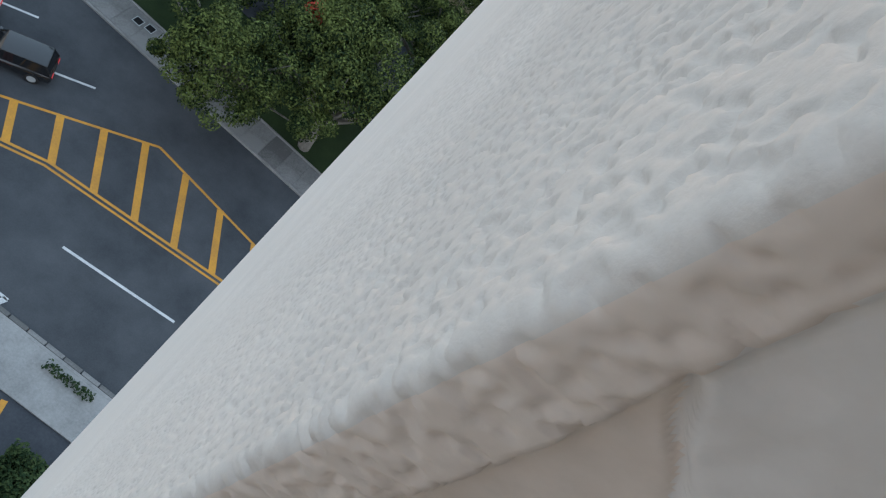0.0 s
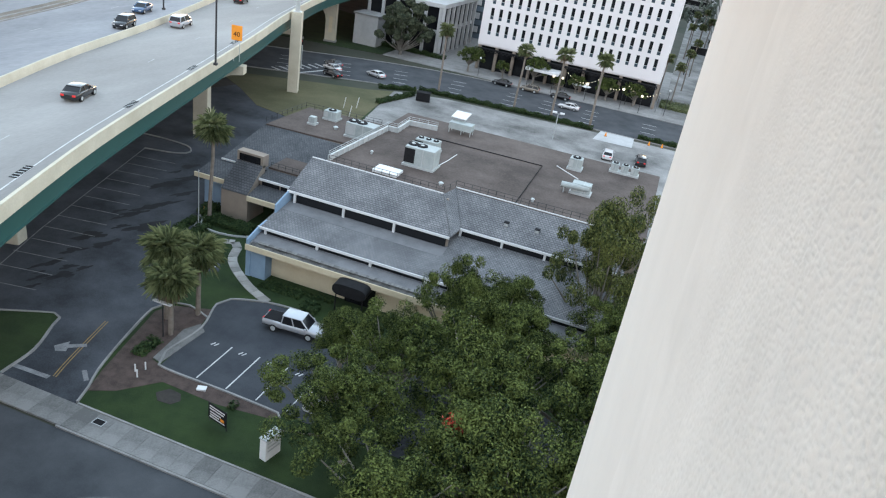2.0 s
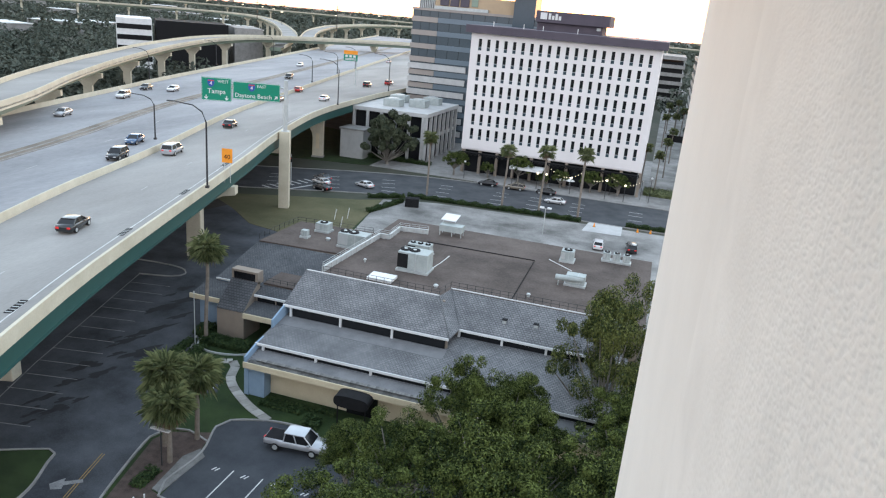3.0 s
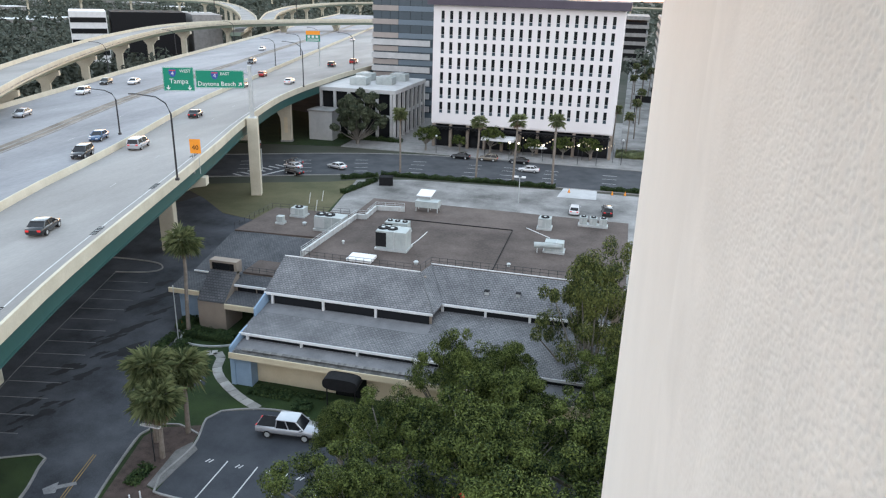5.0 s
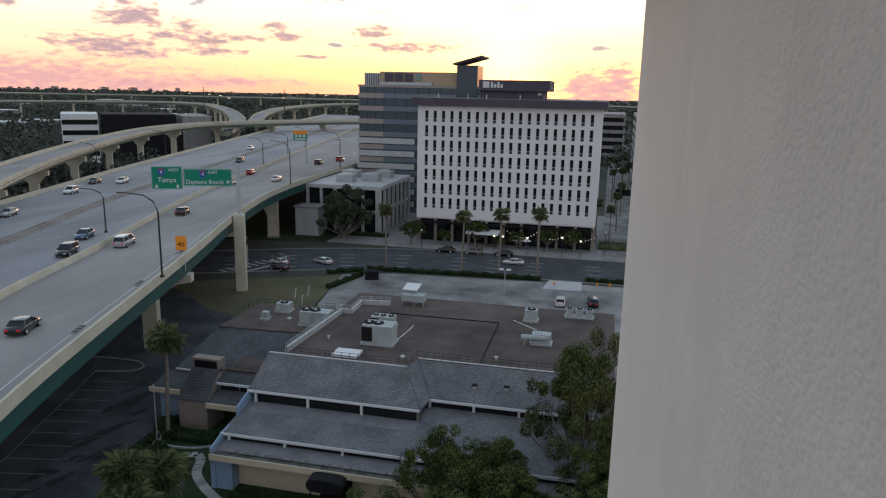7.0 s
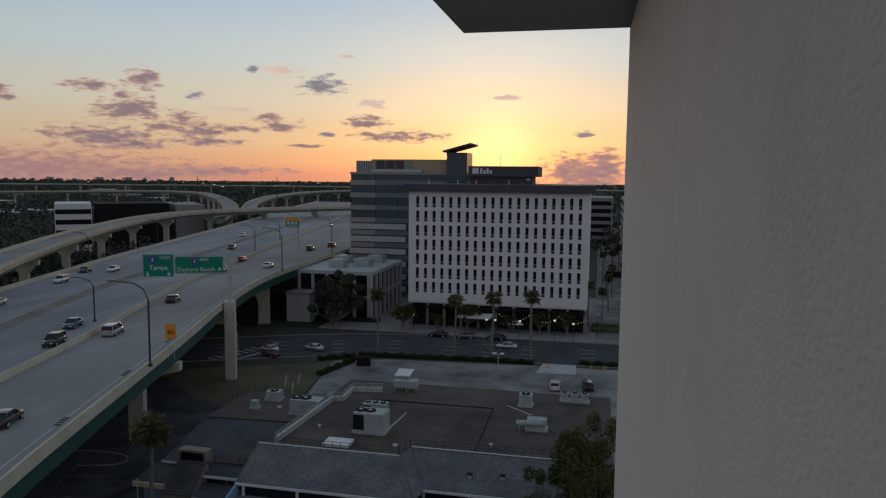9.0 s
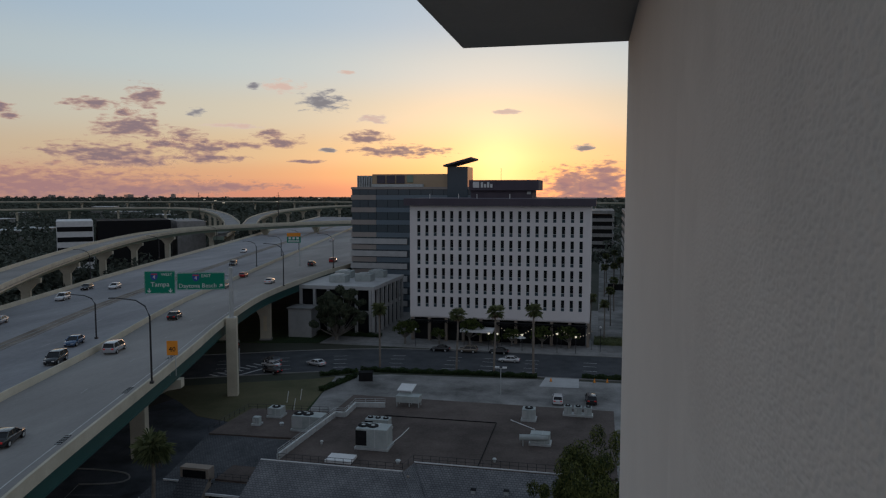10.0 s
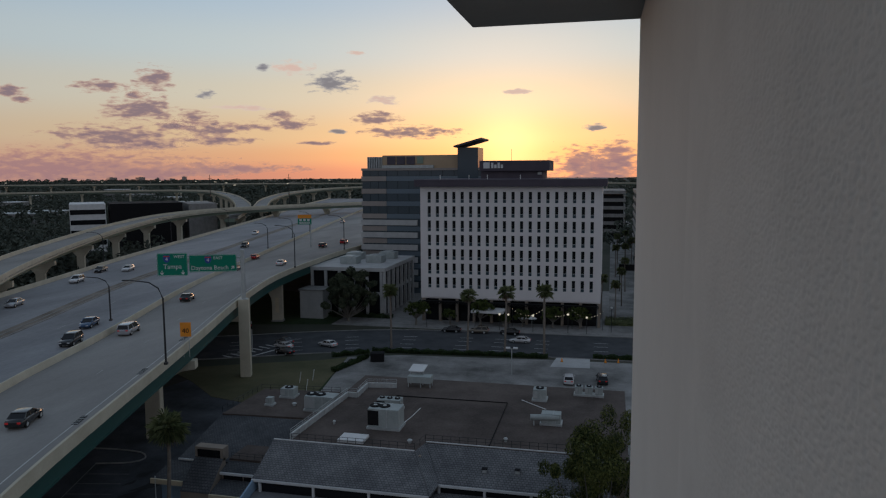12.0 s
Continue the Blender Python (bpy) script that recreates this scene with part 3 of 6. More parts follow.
structure("kerb", sweep([p + Vector((0, 0, 0)) for p in front_line], [(10.4, 0), (10.6, 0), (10.6, 0.18), (10.4, 0.18)]), M["concrete"], "pale concrete kerb along the avenue", "kerb")

# ---- the building from which the camera looks ----
PIER_NEAR, PIER_FAR, PIER_Y0, PIER_Y1, PATCH_Y = 0.25, 0.18, 0.19, 5.62, 2.4


def pier_x(y):
    return PIER_NEAR + (PIER_FAR - PIER_NEAR) * (y - PIER_Y0) / (PIER_Y1 - PIER_Y0)


def lattice_noise(u, v, cell, seed):
    """Smooth random heights, 0 to 1, at the places (u, v), with lumps about one cell wide."""
    tab = np.random.default_rng(seed).uniform(size=(256, 256))
    a, b = u / cell, v / cell
    i, j = np.floor(a).astype(int), np.floor(b).astype(int)
    f, g = a - i, b - j
    f, g = f * f * (3 - 2 * f), g * g * (3 - 2 * g)
    t = lambda p, q: tab[p % 256, q % 256]
    return (t(i, j) * (1 - f) + t(i + 1, j) * f) * (1 - g) + (t(i, j + 1) * (1 - f) + t(i + 1, j + 1) * f) * g


def ease(x, lo, hi):
    k = np.clip((x - lo) / (hi - lo), 0, 1)
    return k * k * (3 - 2 * k)


def steps(start, stop, first, last):
    """Places from start to stop whose spacing grows from first to last."""
    out, p, sign = [start], start, 1 if stop > start else -1
    while abs(stop - p) > last:
        k = abs(p - start) / abs(stop - start)
        p += sign * (first + (last - first) * k)
        out.append(p)
    return out + [stop]


def rough_coat():
    """The pier's near corner: a thick pitted coat on the long face, and a broken skim coat on the narrow end."""
    r = 0.008
    cols = [(PIER_NEAR + u, PIER_Y0, 0.0, -1.0, u) for u in np.linspace(0.16, r, 50)]
    for k in range(1, 5):
        a = radians(18 * k)
        cols.append((PIER_NEAR + r - r * math.sin(a), PIER_Y0 + r - r * math.cos(a), -math.sin(a), -math.cos(a), 0.0))
    cols += [(pier_x(y), y, -1.0, 0.0, 0.0) for y in steps(PIER_Y0 + r, 0.5, 0.0017, 0.0026)[:-1] + steps(0.5, PATCH_Y, 0.0028, 0.011)]
    c = np.array(cols)
    z = np.array(steps(39.075, 38.15, 0.0042, 0.0028) + steps(38.15, 37.6, 0.0024, 0.0019)[1:] + steps(37.6, 35.0, 0.0022, 0.012)[1:])
    s = np.concatenate([[0], np.cumsum(np.hypot(np.diff(c[:, 0]), np.diff(c[:, 1])))])
    S, Z = np.meshgrid(s, z, indexing="ij")
    warp = 0.004 * lattice_noise(S, Z, 0.008, 3)
    n1, n2, n3 = lattice_noise(S + warp, Z - warp, 0.0058, 1), lattice_noise(S, Z, 0.0032, 2), lattice_noise(S, Z, 0.03, 4)
    pits = 0.0025 * ease(n1 * 0.75 + n2 * 0.3, 0.30, 0.52) + 0.0008 * n2 + 0.0014 * n3
    end = c[:, 4][:, None] > 0
    U = np.repeat(c[:, 4][:, None], len(z), 1)
    # the skim coat on the end: a ragged lip, and below it a patch that has come away along a crack
    lip = 0.031 + 0.016 * np.clip((37.94 - Z) / 0.14, 0, 1) + 0.007 * (lattice_noise(S, Z, 0.05, 7) - 0.5)
    crack = Z - 37.887 + (U - 0.037) * 0.95 + 0.006 * (lattice_noise(S, Z, 0.02, 9) - 0.5)
    inner = ease(U, lip, lip + 0.006)
    depth = 0.0035 + 0.0065 * ease(-crack, 0.0, 0.004)
    slot = 0.012 * np.exp(-(crack / 0.003) ** 2) * inner * ease(0.12 - U, 0.0, 0.05)
    smooth = 0.0022 * lattice_noise(S, Z, 0.022, 11) + 0.0009 * n1 + 0.0006 * n2
    h = np.where(end, pits * 0.95 * (1 - inner) + (smooth - depth) * inner - slot, pits)
    h *= (1 - 0.35 * ease(np.where(end[:, 0], 0.0, c[:, 1]), 0.3, 0.75))[:, None]
    h *= ease(np.array([PATCH_Y]) - np.where(end[:, 0], 0.0, c[:, 1]), 0.0, 1.5)[:, None] * ease(Z, 35.0, 35.1) * ease(39.075 - Z, 0.0, 0.01)
    P = np.stack([c[:, 0][:, None] + c[:, 2][:, None] * h, c[:, 1][:, None] + c[:, 3][:, None] * h, Z], -1)
    nu, nz = S.shape
    i, k = np.meshgrid(np.arange(nu - 1), np.arange(nz - 1), indexing="ij")
    q = np.stack([i * nz + k, i * nz + k + 1, (i + 1) * nz + k + 1, (i + 1) * nz + k], -1).reshape(-1, 4)
    me = bpy.data.meshes.new("rough_coat")
    me.from_pydata(P.reshape(-1, 3).tolist(), [], q.tolist())
    for m in ("stucco_coat", "plaster", "skim"):
        me.materials.append(M[m])
    kind = np.where(end, np.where((inner > 0.5) & (crack > 0), 2, 1), 0)[:-1, :-1].reshape(-1)
    me.polygons.foreach_set("material_index", kind.astype(np.int32))
    me.polygons.foreach_set("use_smooth", np.ones(len(q), dtype=bool))
    return me


PIER = structure("wall_pier", prism([(pier_x(PATCH_Y), PATCH_Y), (PIER_FAR, 5.58), (PIER_FAR + 0.012, 5.608), (PIER_FAR + 0.04, PIER_Y1), (0.34, PIER_Y1), (0.40, PATCH_Y)], 0.0, 39.08), M["stucco"],
                 "off-white rough stucco wall pier", "wall")
part("near_face", rough_coat(), None, PIER, "pitted off-white stucco with a chipped beige end")
structure("wall_core", box(PIER_NEAR + 0.016, 0.40, PIER_Y0 + 0.016, PATCH_Y - 0.002, 35.0, 39.08), M["plaster"], "core of the stucco wall pier", "wall")
structure("wall_base", prism([(PIER_NEAR, PIER_Y0), (pier_x(PATCH_Y), PATCH_Y - 0.002), (0.40, PATCH_Y - 0.002), (0.41, PIER_Y0)], 0.0, 34.998), M["stucco"], "off-white rough stucco wall pier", "wall")
structure("wall_return", box(0.405, 12.0, 0.27, 0.6, 0.0, 39.08), M["plaster"], "beige smooth plaster wall beside the pier", "wall")
# added out of view behind the camera, to keep some sky light off the pier
structure("wall_facade", box(-4.0, 12.0, -7.3, -7.0, 0.0, 46.0), M["stucco"], "unseen stucco wall added behind the camera to dim the pier", "wall")
structure("ceiling", box(-1.05, 12.0, -7.0, 5.62, 39.09, 39.34, 0.01), M["soffit"], "grey concrete slab of the storey above", "ceiling")

# ---- restaurant ----
REST = thing("restaurant", -20, 60, 0, label="low restaurant with stepped grey shingle roofs and white trim", category="building")


def rpart(name, bm, material, label="", parent=None):
    """A part of the restaurant, given in the place's own metres."""
    ob = part(name, bm, material, parent or REST, label)
    if parent is None:
        ob.matrix_parent_inverse = REST.matrix_basis.inverted()
    return ob


def slope(x0, x1, ya, za, yb, zb, t=0.18):
    """A roof plane that rises from (ya, za) to (yb, zb)."""
    bm = bmesh.new()
    lo = [(x0, ya, za), (x1, ya, za), (x1, yb, zb), (x0, yb, zb)]
    v = [bm.verts.new(p) for p in lo] + [bm.verts.new((p[0], p[1], p[2] - t)) for p in lo]
    for q in ((0, 1, 2, 3), (7, 6, 5, 4), (0, 4, 5, 1), (1, 5, 6, 2), (2, 6, 7, 3), (3, 7, 4, 0)):
        bm.faces.new([v[i] for i in q])
    return bm


def roof_plane(pts, t=0.18):
    bm = bmesh.new()
    v = [bm.verts.new(p) for p in pts] + [bm.verts.new((p[0], p[1], p[2] - t)) for p in pts]
    for q in ((0, 1, 2, 3), (7, 6, 5, 4), (0, 4, 5, 1), (1, 5, 6, 2), (2, 6, 7, 3), (3, 7, 4, 0)):
        bm.faces.new([v[i] for i in q])
    bmesh.ops.recalc_face_normals(bm, faces=bm.faces[:])
    return bm


RX0, RX1 = -35.0, 1.0
ROOF_END = 94.4
# walls: porch, middle step, upper step, flat-roofed hall
rpart("wall", box(-34.6, RX1, 57.6, 58.0, 0, 4.05), M["cream"], "cream stucco wall under the porch")
rpart("wall", box(-34.3, -18.6, 68.6, 68.9, 0, 9.0), M["tan_wall"])
rpart("wall", box(-33.4, 2.0, 71.8, ROOF_END, 0, 9.1), M["tan_wall"], "tan wall of the flat-roofed hall")
rpart("flat_roof", prism([(-33.6, 68.9), (-19.3, 68.9), (-18.8, 71.5), (2.2, 71.5), (2.2, ROOF_END), (-33.6, ROOF_END)], 9.12, 9.3), M["roofing"], "brown gravelled flat roof with stains")
# end walls, stepped and pale blue
rpart("end_wall", prism([(-35.2, 56.2), (-34.7, 56.2), (-34.7, 66.3), (-35.2, 66.3)], 0.0, 3.2), M["blue_wall"], "pale blue stucco end wall")
bm = bmesh.new()
prof = [(56.0, 3.1), (56.0, 4.3), (58.35, 4.95), (61.2, 5.22), (61.2, 6.2), (63.9, 7.0), (68.9, 9.15), (68.9, 3.1)]
a = [bm.verts.new((-35.1, y, z)) for y, z in prof]
b = [bm.verts.new((-34.92, y, z)) for y, z in prof]
bm.faces.new(a), bm.faces.new(b[::-1])
for i in range(len(prof)):
    j = (i + 1) % len(prof)
    bm.faces.new((a[i], a[j], b[j], b[i]))
bmesh.ops.recalc_face_normals(bm, faces=bm.faces[:])
rpart("end_wall", bm, M["blue_wall"], "pale blue stepped gable wall")
# three stepped roofs
rpart("roof", slope(-34.9, RX1, 56.0, 3.72, 58.45, 4.22), M["shingle"], "grey shingle porch roof with mossy edge")
rpart("roof", slope(-35.15, RX1, 58.3, 4.88, 67.3, 6.19), M["shingle"], "grey weathered shingle roof")
rpart("roof", roof_plane([(-35.15, 63.9, 7.05), (-16.5, 63.9, 7.05), (-19.3, 68.9, 9.3), (-35.15, 68.9, 9.3)]), M["shingle"], "grey weathered shingle roof")
rpart("roof", roof_plane([(-16.3, 66.7, 7.05), (RX1, 66.7, 7.05), (RX1, 71.6, 9.3), (-18.8, 71.6, 9.3)]), M["shingle"], "grey weathered shingle roof")
rpart("hip", roof_plane([(-19.3, 68.9, 9.31), (-16.45, 63.9, 7.06), (-16.2, 66.75, 7.06), (-18.75, 71.6, 9.31)]), M["shingle"], "grey shingle hip return")
rpart("ridge_cap", tube([(-19.3, 68.9, 9.36), (-16.4, 63.85, 7.1)], 0.05, n=6), M["shingle"])
rpart("ridge_cap", tube([(-18.75, 71.6, 9.36), (-16.2, 66.7, 7.1)], 0.04, n=6), M["shingle"])
rpart("roof_strip", slope(-34.9, -16.6, 62.2, 5.46, 63.95, 5.715, 0.02), M["membrane"], "smooth grey roofing strip")
rpart("roof_strip", slope(-34.7, RX1, 56.75, 3.885, 58.2, 4.181, 0.02), M["membrane"], "smooth grey roofing strip")
rpart("roof_strip", slope(-34.7, RX1, 56.02, 3.73, 56.6, 3.85, 0.02), M["moss"], "dark mossy roof edge")
# fascias
for x0, x1, y, z, h in ((-35.1, RX1, 55.92, 3.2, 0.62), (-35.15, RX1, 58.22, 4.66, 0.26), (-35.15, -16.5, 63.82, 6.80, 0.26), (-16.5, RX1, 66.62, 6.80, 0.26)):
    rpart("fascia", box(x0, x1, y - 0.1, y, z, z + h), M["cream"] if z < 3.5 else M["white"])
# ribbon windows under the two upper eaves, with white posts
for x0, x1, y, z0, z1, n in ((-34.3, -16.8, 64.05, 5.65, 6.95, 3), (-16.2, -7.0, 66.85, 6.0, 6.95, 2), (-7.0, RX1, 66.85, 6.0, 6.95, 2), (-34.3, RX1, 58.4, 4.15, 4.75, 6)):
    w = (x1 - x0) / n
    for i in range(n):
        win = rpart("window", box(x0 + i * w + 0.12, x0 + (i + 1) * w - 0.12, y, y + 0.1, z0, z1), M["dark_glass"], "dark ribbon window")
        rpart("post", box(x0 + i * w - 0.12, x0 + i * w + 0.12, y - 0.2, y + 0.1, z0 - 0.1, z1), M["white"])
rpart("wall", box(-34.5, -16.7, 64.2, 64.4, 3.0, 7.0), M["tan_wall"])
rpart("wall", box(-16.7, RX1, 67.0, 67.2, 3.0, 7.0), M["tan_wall"])
# porch: columns, dark canopy over the door
rpart("column", box(-34.9, -33.0, 56.3, 57.6, 0, 3.3, 0.03), M["blue_wall"], "pale blue corner pier of the porch")
rim = [(1.75 * math.copysign(abs(math.cos(a)) ** 0.5, math.cos(a)), 0.62 * math.copysign(abs(math.sin(a)) ** 0.7, math.sin(a))) for a in [2 * math.pi * k / 20 for k in range(20)]]
bm = sweep([(-22.9, 54.5, 2.95), (-22.9, 56.4, 3.1)], rim)
rpart("canopy", bm, M["black"], "black fabric entrance canopy")
for x in (-24.3, -21.5):
    rpart("canopy_post", cyl(x, 54.8, 0, 2.5, 0.06), M["black"])
rpart("door", box(-24.5, -21.3, 57.4, 57.58, 0, 2.9), M["dark_glass"], "dark glass entrance door")
# parapet and rail round the flat roof
rail_line = [(-33.3, 69.3), (-32.6, 84.6), (-31.3, 84.6), (-31.4, 89.0), (-27.5, 89.6)]
for (ax, ay), (bx, by) in zip(rail_line, rail_line[1:]):
    d = Vector((bx - ax, by - ay, 0)).normalized()
    s = Vector((-d.y, d.x, 0)) * 0.12
    p, q = Vector((ax, ay, 0)), Vector((bx, by, 0))
    rpart("parapet", prism([tuple(c[:2]) for c in (p - s, q - s, q + s, p + s)], 9.3, 9.95), M["metal"], "grey flashed parapet")
    n = int(math.hypot(bx - ax, by - ay) / 1.2)
    for k in range(n):
        c = p.lerp(q, (k + 0.5) / n)
        rpart("parapet_rib", box(c.x - 0.17, c.x + 0.17, c.y - 0.17, c.y + 0.17, 9.3, 9.9), M["office"])


def railing(points, z, post=1.1, h=0.75):
    bm = bmesh.new()
    for (ax, ay), (bx, by) in zip(points, points[1:]):
        n = max(1, int(math.hypot(bx - ax, by - ay) / post))
        for k in range(n + 1):
            x, y = ax + (bx - ax) * k / n, ay + (by - ay) * k / n
            cyl(x, y, z, z + h, 0.028, n=5, bm=bm)
        for hh in (h, h * 0.5):
            tube([(ax, ay, z + hh), (bx, by, z + hh)], 0.025, n=5, bm=bm)
    return bm


rpart("railing", railing([(-33.2, 69.2), (-19.4, 69.2), (-18.9, 71.8), (1.5, 72.2)], 9.3, 0.9), M["pole"], "dark metal roof railing")
rpart("railing", railing(rail_line, 9.95, 1.3, 0.5), M["metal"], "grey metal roof railing")
rpart("railing", railing([(-48.5, 81.2), (-48.0, 91.0), (-36.5, 92.0)], 7.3, 1.2), M["pole"], "dark metal roof railing")
# seams on the flat roof
for p, m, r in ((((-26.5, 86.2), (-12.1, 86.3), (-12.0, 71.8)), "black", 0.06), (((-22.8, 76.0), (-22.4, 79.0), (-22.2, 82.1)), "white", 0.05), (((-10.5, 87.8), (-7.2, 84.8)), "white", 0.05)):
    rpart("roof_pipe", tube([(x, y, 9.36) for x, y in p], r, n=6), M[m])
for x0, x1, y in ((-35.1, -19.3, 68.94), (-18.8, RX1, 71.64)):
    rpart("drip_edge", box(x0, x1, y - 0.06, y + 0.06, 9.31, 9.4), M["white"], "thin white metal roof edge")
rpart("roof_hatch", box(-28.1, -25.2, 69.6, 71.7, 9.3, 9.62, 0.04), M["white"], "white raised roof hatch")
# left wing
rpart("wall", prism([(-47, 72.4), (-34, 72.4), (-34, 81), (-47.8, 81)], 0, 5.0), M["tan_wall"])
rpart("wall", prism([(-47.8, 81.1), (-34, 81.1), (-34, 92), (-47.8, 92)], 0, 6.88), M["tan_wall"])
rpart("flat_roof", prism([(-48.4, 81), (-35.6, 81.8), (-33.6, 82), (-33.6, 93), (-48, 92)], 6.9, 7.15), M["roofing"], "brown gravelled flat roof of the wing")
rpart("roof", slope(-48.6, -33.6, 71.5, 5.0, 81.2, 7.0), M["shingle_shaded"], "grey shingle roof of the wing, coloured as in shade")
rpart("wall", box(-48.2, -33.7, 71.9, 72.3, 2.0, 4.9), M["blue_wall"])
rpart("flat_roof", box(-41.8, -34.5, 71.0, 75.2, 5.55, 5.75), M["roofing"], "brown low roof over the entrance")
rpart("wall", box(-41.8, -34.5, 71.05, 73.0, 4.2, 5.54), M["tan_wall"])
rpart("roof", slope(-41.8, -34.5, 69.0, 4.98, 71.0, 5.5), M["shingle_shaded"], "narrow shingle roof over the windows, coloured as in shade")
rpart("railing", railing([(-41.6, 71.2), (-34.9, 71.2)], 5.75, 0.9, 0.6), M["pole"], "dark metal roof railing")
for x in (-41.5, -39.0):
    rpart("window", box(x, x + 2.3, 69.12, 69.2, 4.1, 4.72), M["dark_glass"], "dark ribbon window")
rpart("panel", box(-36.6, -34.7, 69.1, 69.2, 4.05, 4.72), M["white"], "white panel beside the windows")
rpart("wall", box(-41.8, -34.5, 69.22, 70.9, 3.0, 4.8), M["tan_wall"])
rpart("fascia", box(-41.8, -34.4, 68.85, 69.0, 4.72, 4.98), M["white"])
rpart("roof", slope(-41.8, -34.6, 66.6, 3.55, 69.1, 4.1), M["shingle_shaded"])
rpart("fascia", box(-41.8, -35.2, 66.4, 66.6, 2.9, 3.5), M["cream"])
rpart("roof", slope(-49.5, -45.6, 67.6, 4.1, 71.4, 4.7), M["shingle_shaded"])
rpart("fascia", box(-48.6, -45.4, 71.36, 71.48, 4.82, 5.02), M["white"])
rpart("fascia", box(-49.6, -45.6, 67.4, 67.6, 3.6, 4.15), M["cream"])
rpart("wall", box(-49.0, -45.7, 68.6, 72.0, 0, 3.9), M["blue_wall"])
# chimney-like skylight tower
bm = bmesh.new()
prof = [(66.6, 0.0), (66.6, 3.5), (69.8, 6.2), (70.2, 6.2), (70.2, 0.0)]
a = [bm.verts.new((-45.3, y, z)) for y, z in prof]
b = [bm.verts.new((-41.8, y, z)) for y, z in prof]
bm.faces.new(a), bm.faces.new(b[::-1])
for i in range(len(prof)):
    j = (i + 1) % len(prof)
    bm.faces.new((a[i], a[j], b[j], b[i]))
bmesh.ops.recalc_face_normals(bm, faces=bm.faces[:])
rpart("tower", bm, M["tan_wall"], "tan stucco tower with a sloping front")
rpart("roof", slope(-45.3, -41.8, 66.5, 3.55, 69.75, 6.25, 0.05), M["shingle_shaded"])
rpart("tower_frame", box(-45.3, -41.8, 69.7, 70.9, 5.9, 7.35), M["tan_wall"])
rpart("tower_opening", box(-44.95, -42.15, 69.64, 69.72, 6.25, 7.1), M["dark_glass"])

# ---- highway ----
DECK = 13.6
near_pts = [(-14, -40), (-27, -5), (-35.2, 20), (-42.3, 38.9), (-45.7, 48.4), (-49.9, 62.0), (-55.6, 81.1), (-60.8, 98), (-68.2, 121.5), (-75.4, 151), (-78.4, 181.8), (-79.2, 216.5), (-75, 300), (-62, 400), (-44, 490)]
mid_pts = [(-32, -40), (-45, -5), (-55.5, 32), (-66.6, 64.8), (-70.2, 77.7), (-75.1, 95.4), (-88, 136.4), (-99.6, 186), (-120.9, 279), (-156, 436), (-200, 640)]
far_pts = [(-78, -40), (-89, 0), (-105, 70), (-119, 119.5), (-125.5, 142), (-135.6, 175.7), (-147.5, 220), (-166, 291), (-190, 380), (-225, 500), (-260, 640)]


def line3(pts, z, step=4.0):
    return smooth_line([(x, y, z) for x, y in pts], step)


def resample(line, n):
    d = [0.0]
    for a, b in zip(line, line[1:]):
        d.append(d[-1] + (b - a).length)
    xs = np.linspace(0, d[-1], n)
    return [Vector([np.interp(x, d, [p[k] for p in line]) for k in range(3)]) for x in xs]


def ribbon(a, b, n, t=0.3):
    A, B = resample(a, n), resample(b, n)
    bm = bmesh.new()
    va = [[bm.verts.new(p) for p in (A[i], B[i], B[i] - Vector((0, 0, t)), A[i] - Vector((0, 0, t)))] for i in range(n)]
    for p, q in zip(va, va[1:]):
        for k in range(4):
            bm.faces.new((p[k], q[k], q[(k + 1) % 4], p[(k + 1) % 4]))
    bmesh.ops.recalc_face_normals(bm, faces=bm.faces[:])
    return bm


HIGHWAY = thing("highway", -60, 90, 0, label="elevated concrete highway with cream barriers and teal girders", category="highway", kind="structure")


def hpart(name, bm, material, label=""):
    ob = part(name, bm, material, HIGHWAY, label)
    ob.matrix_parent_inverse = HIGHWAY.matrix_basis.inverted()
    return ob


NEAR, MID, FAR = line3(near_pts, DECK), line3(mid_pts, DECK), line3(far_pts, DECK)
hpart("deck", ribbon(NEAR, line3([(x + 0.4, y) for x, y in mid_pts[:10]], DECK), 130), M["deck"], "pale worn concrete deck")
hpart("deck", ribbon(line3([(x + 0.45, y) for x, y in mid_pts], DECK - 0.006), line3([(x - 0.2, y) for x, y in far_pts], DECK - 0.006), 90), M["deck_blue"], "bluish worn concrete deck")
wall_profile = [(-0.22, 0), (0.22, 0), (0.2, 0.3), (0.1, 0.95), (-0.1, 0.95), (-0.2, 0.3)]
hpart("barrier", sweep(NEAR, [(-0.25, -0.05), (0.2, -0.35), (0.2, 0.95), (-0.08, 0.95), (-0.14, 0.3)]), M["barrier"], "cream concrete parapet")
hpart("barrier", sweep(MID, wall_profile), M["barrier"], "cream concrete median barrier")
hpart("gutter", sweep([p + Vector((-17.2, 0, -0.002)) for p in MID], [(-1.5, 0), (1.5, 0), (1.5, 0.012), (-1.5, 0.012)]), M["gutter"], "tan stained gutter between the lanes")
for o in (-15.9, -17.3):
    hpart("gutter_kerb", sweep([p + Vector((o, 0, 0.008)) for p in MID], [(-0.13, 0), (0.13, 0), (0.1, 0.09), (-0.1, 0.09)]), M["concrete"], "low grey kerb beside the gutter")
hpart("barrier", sweep(FAR, wall_profile), M["barrier"], "cream concrete parapet")
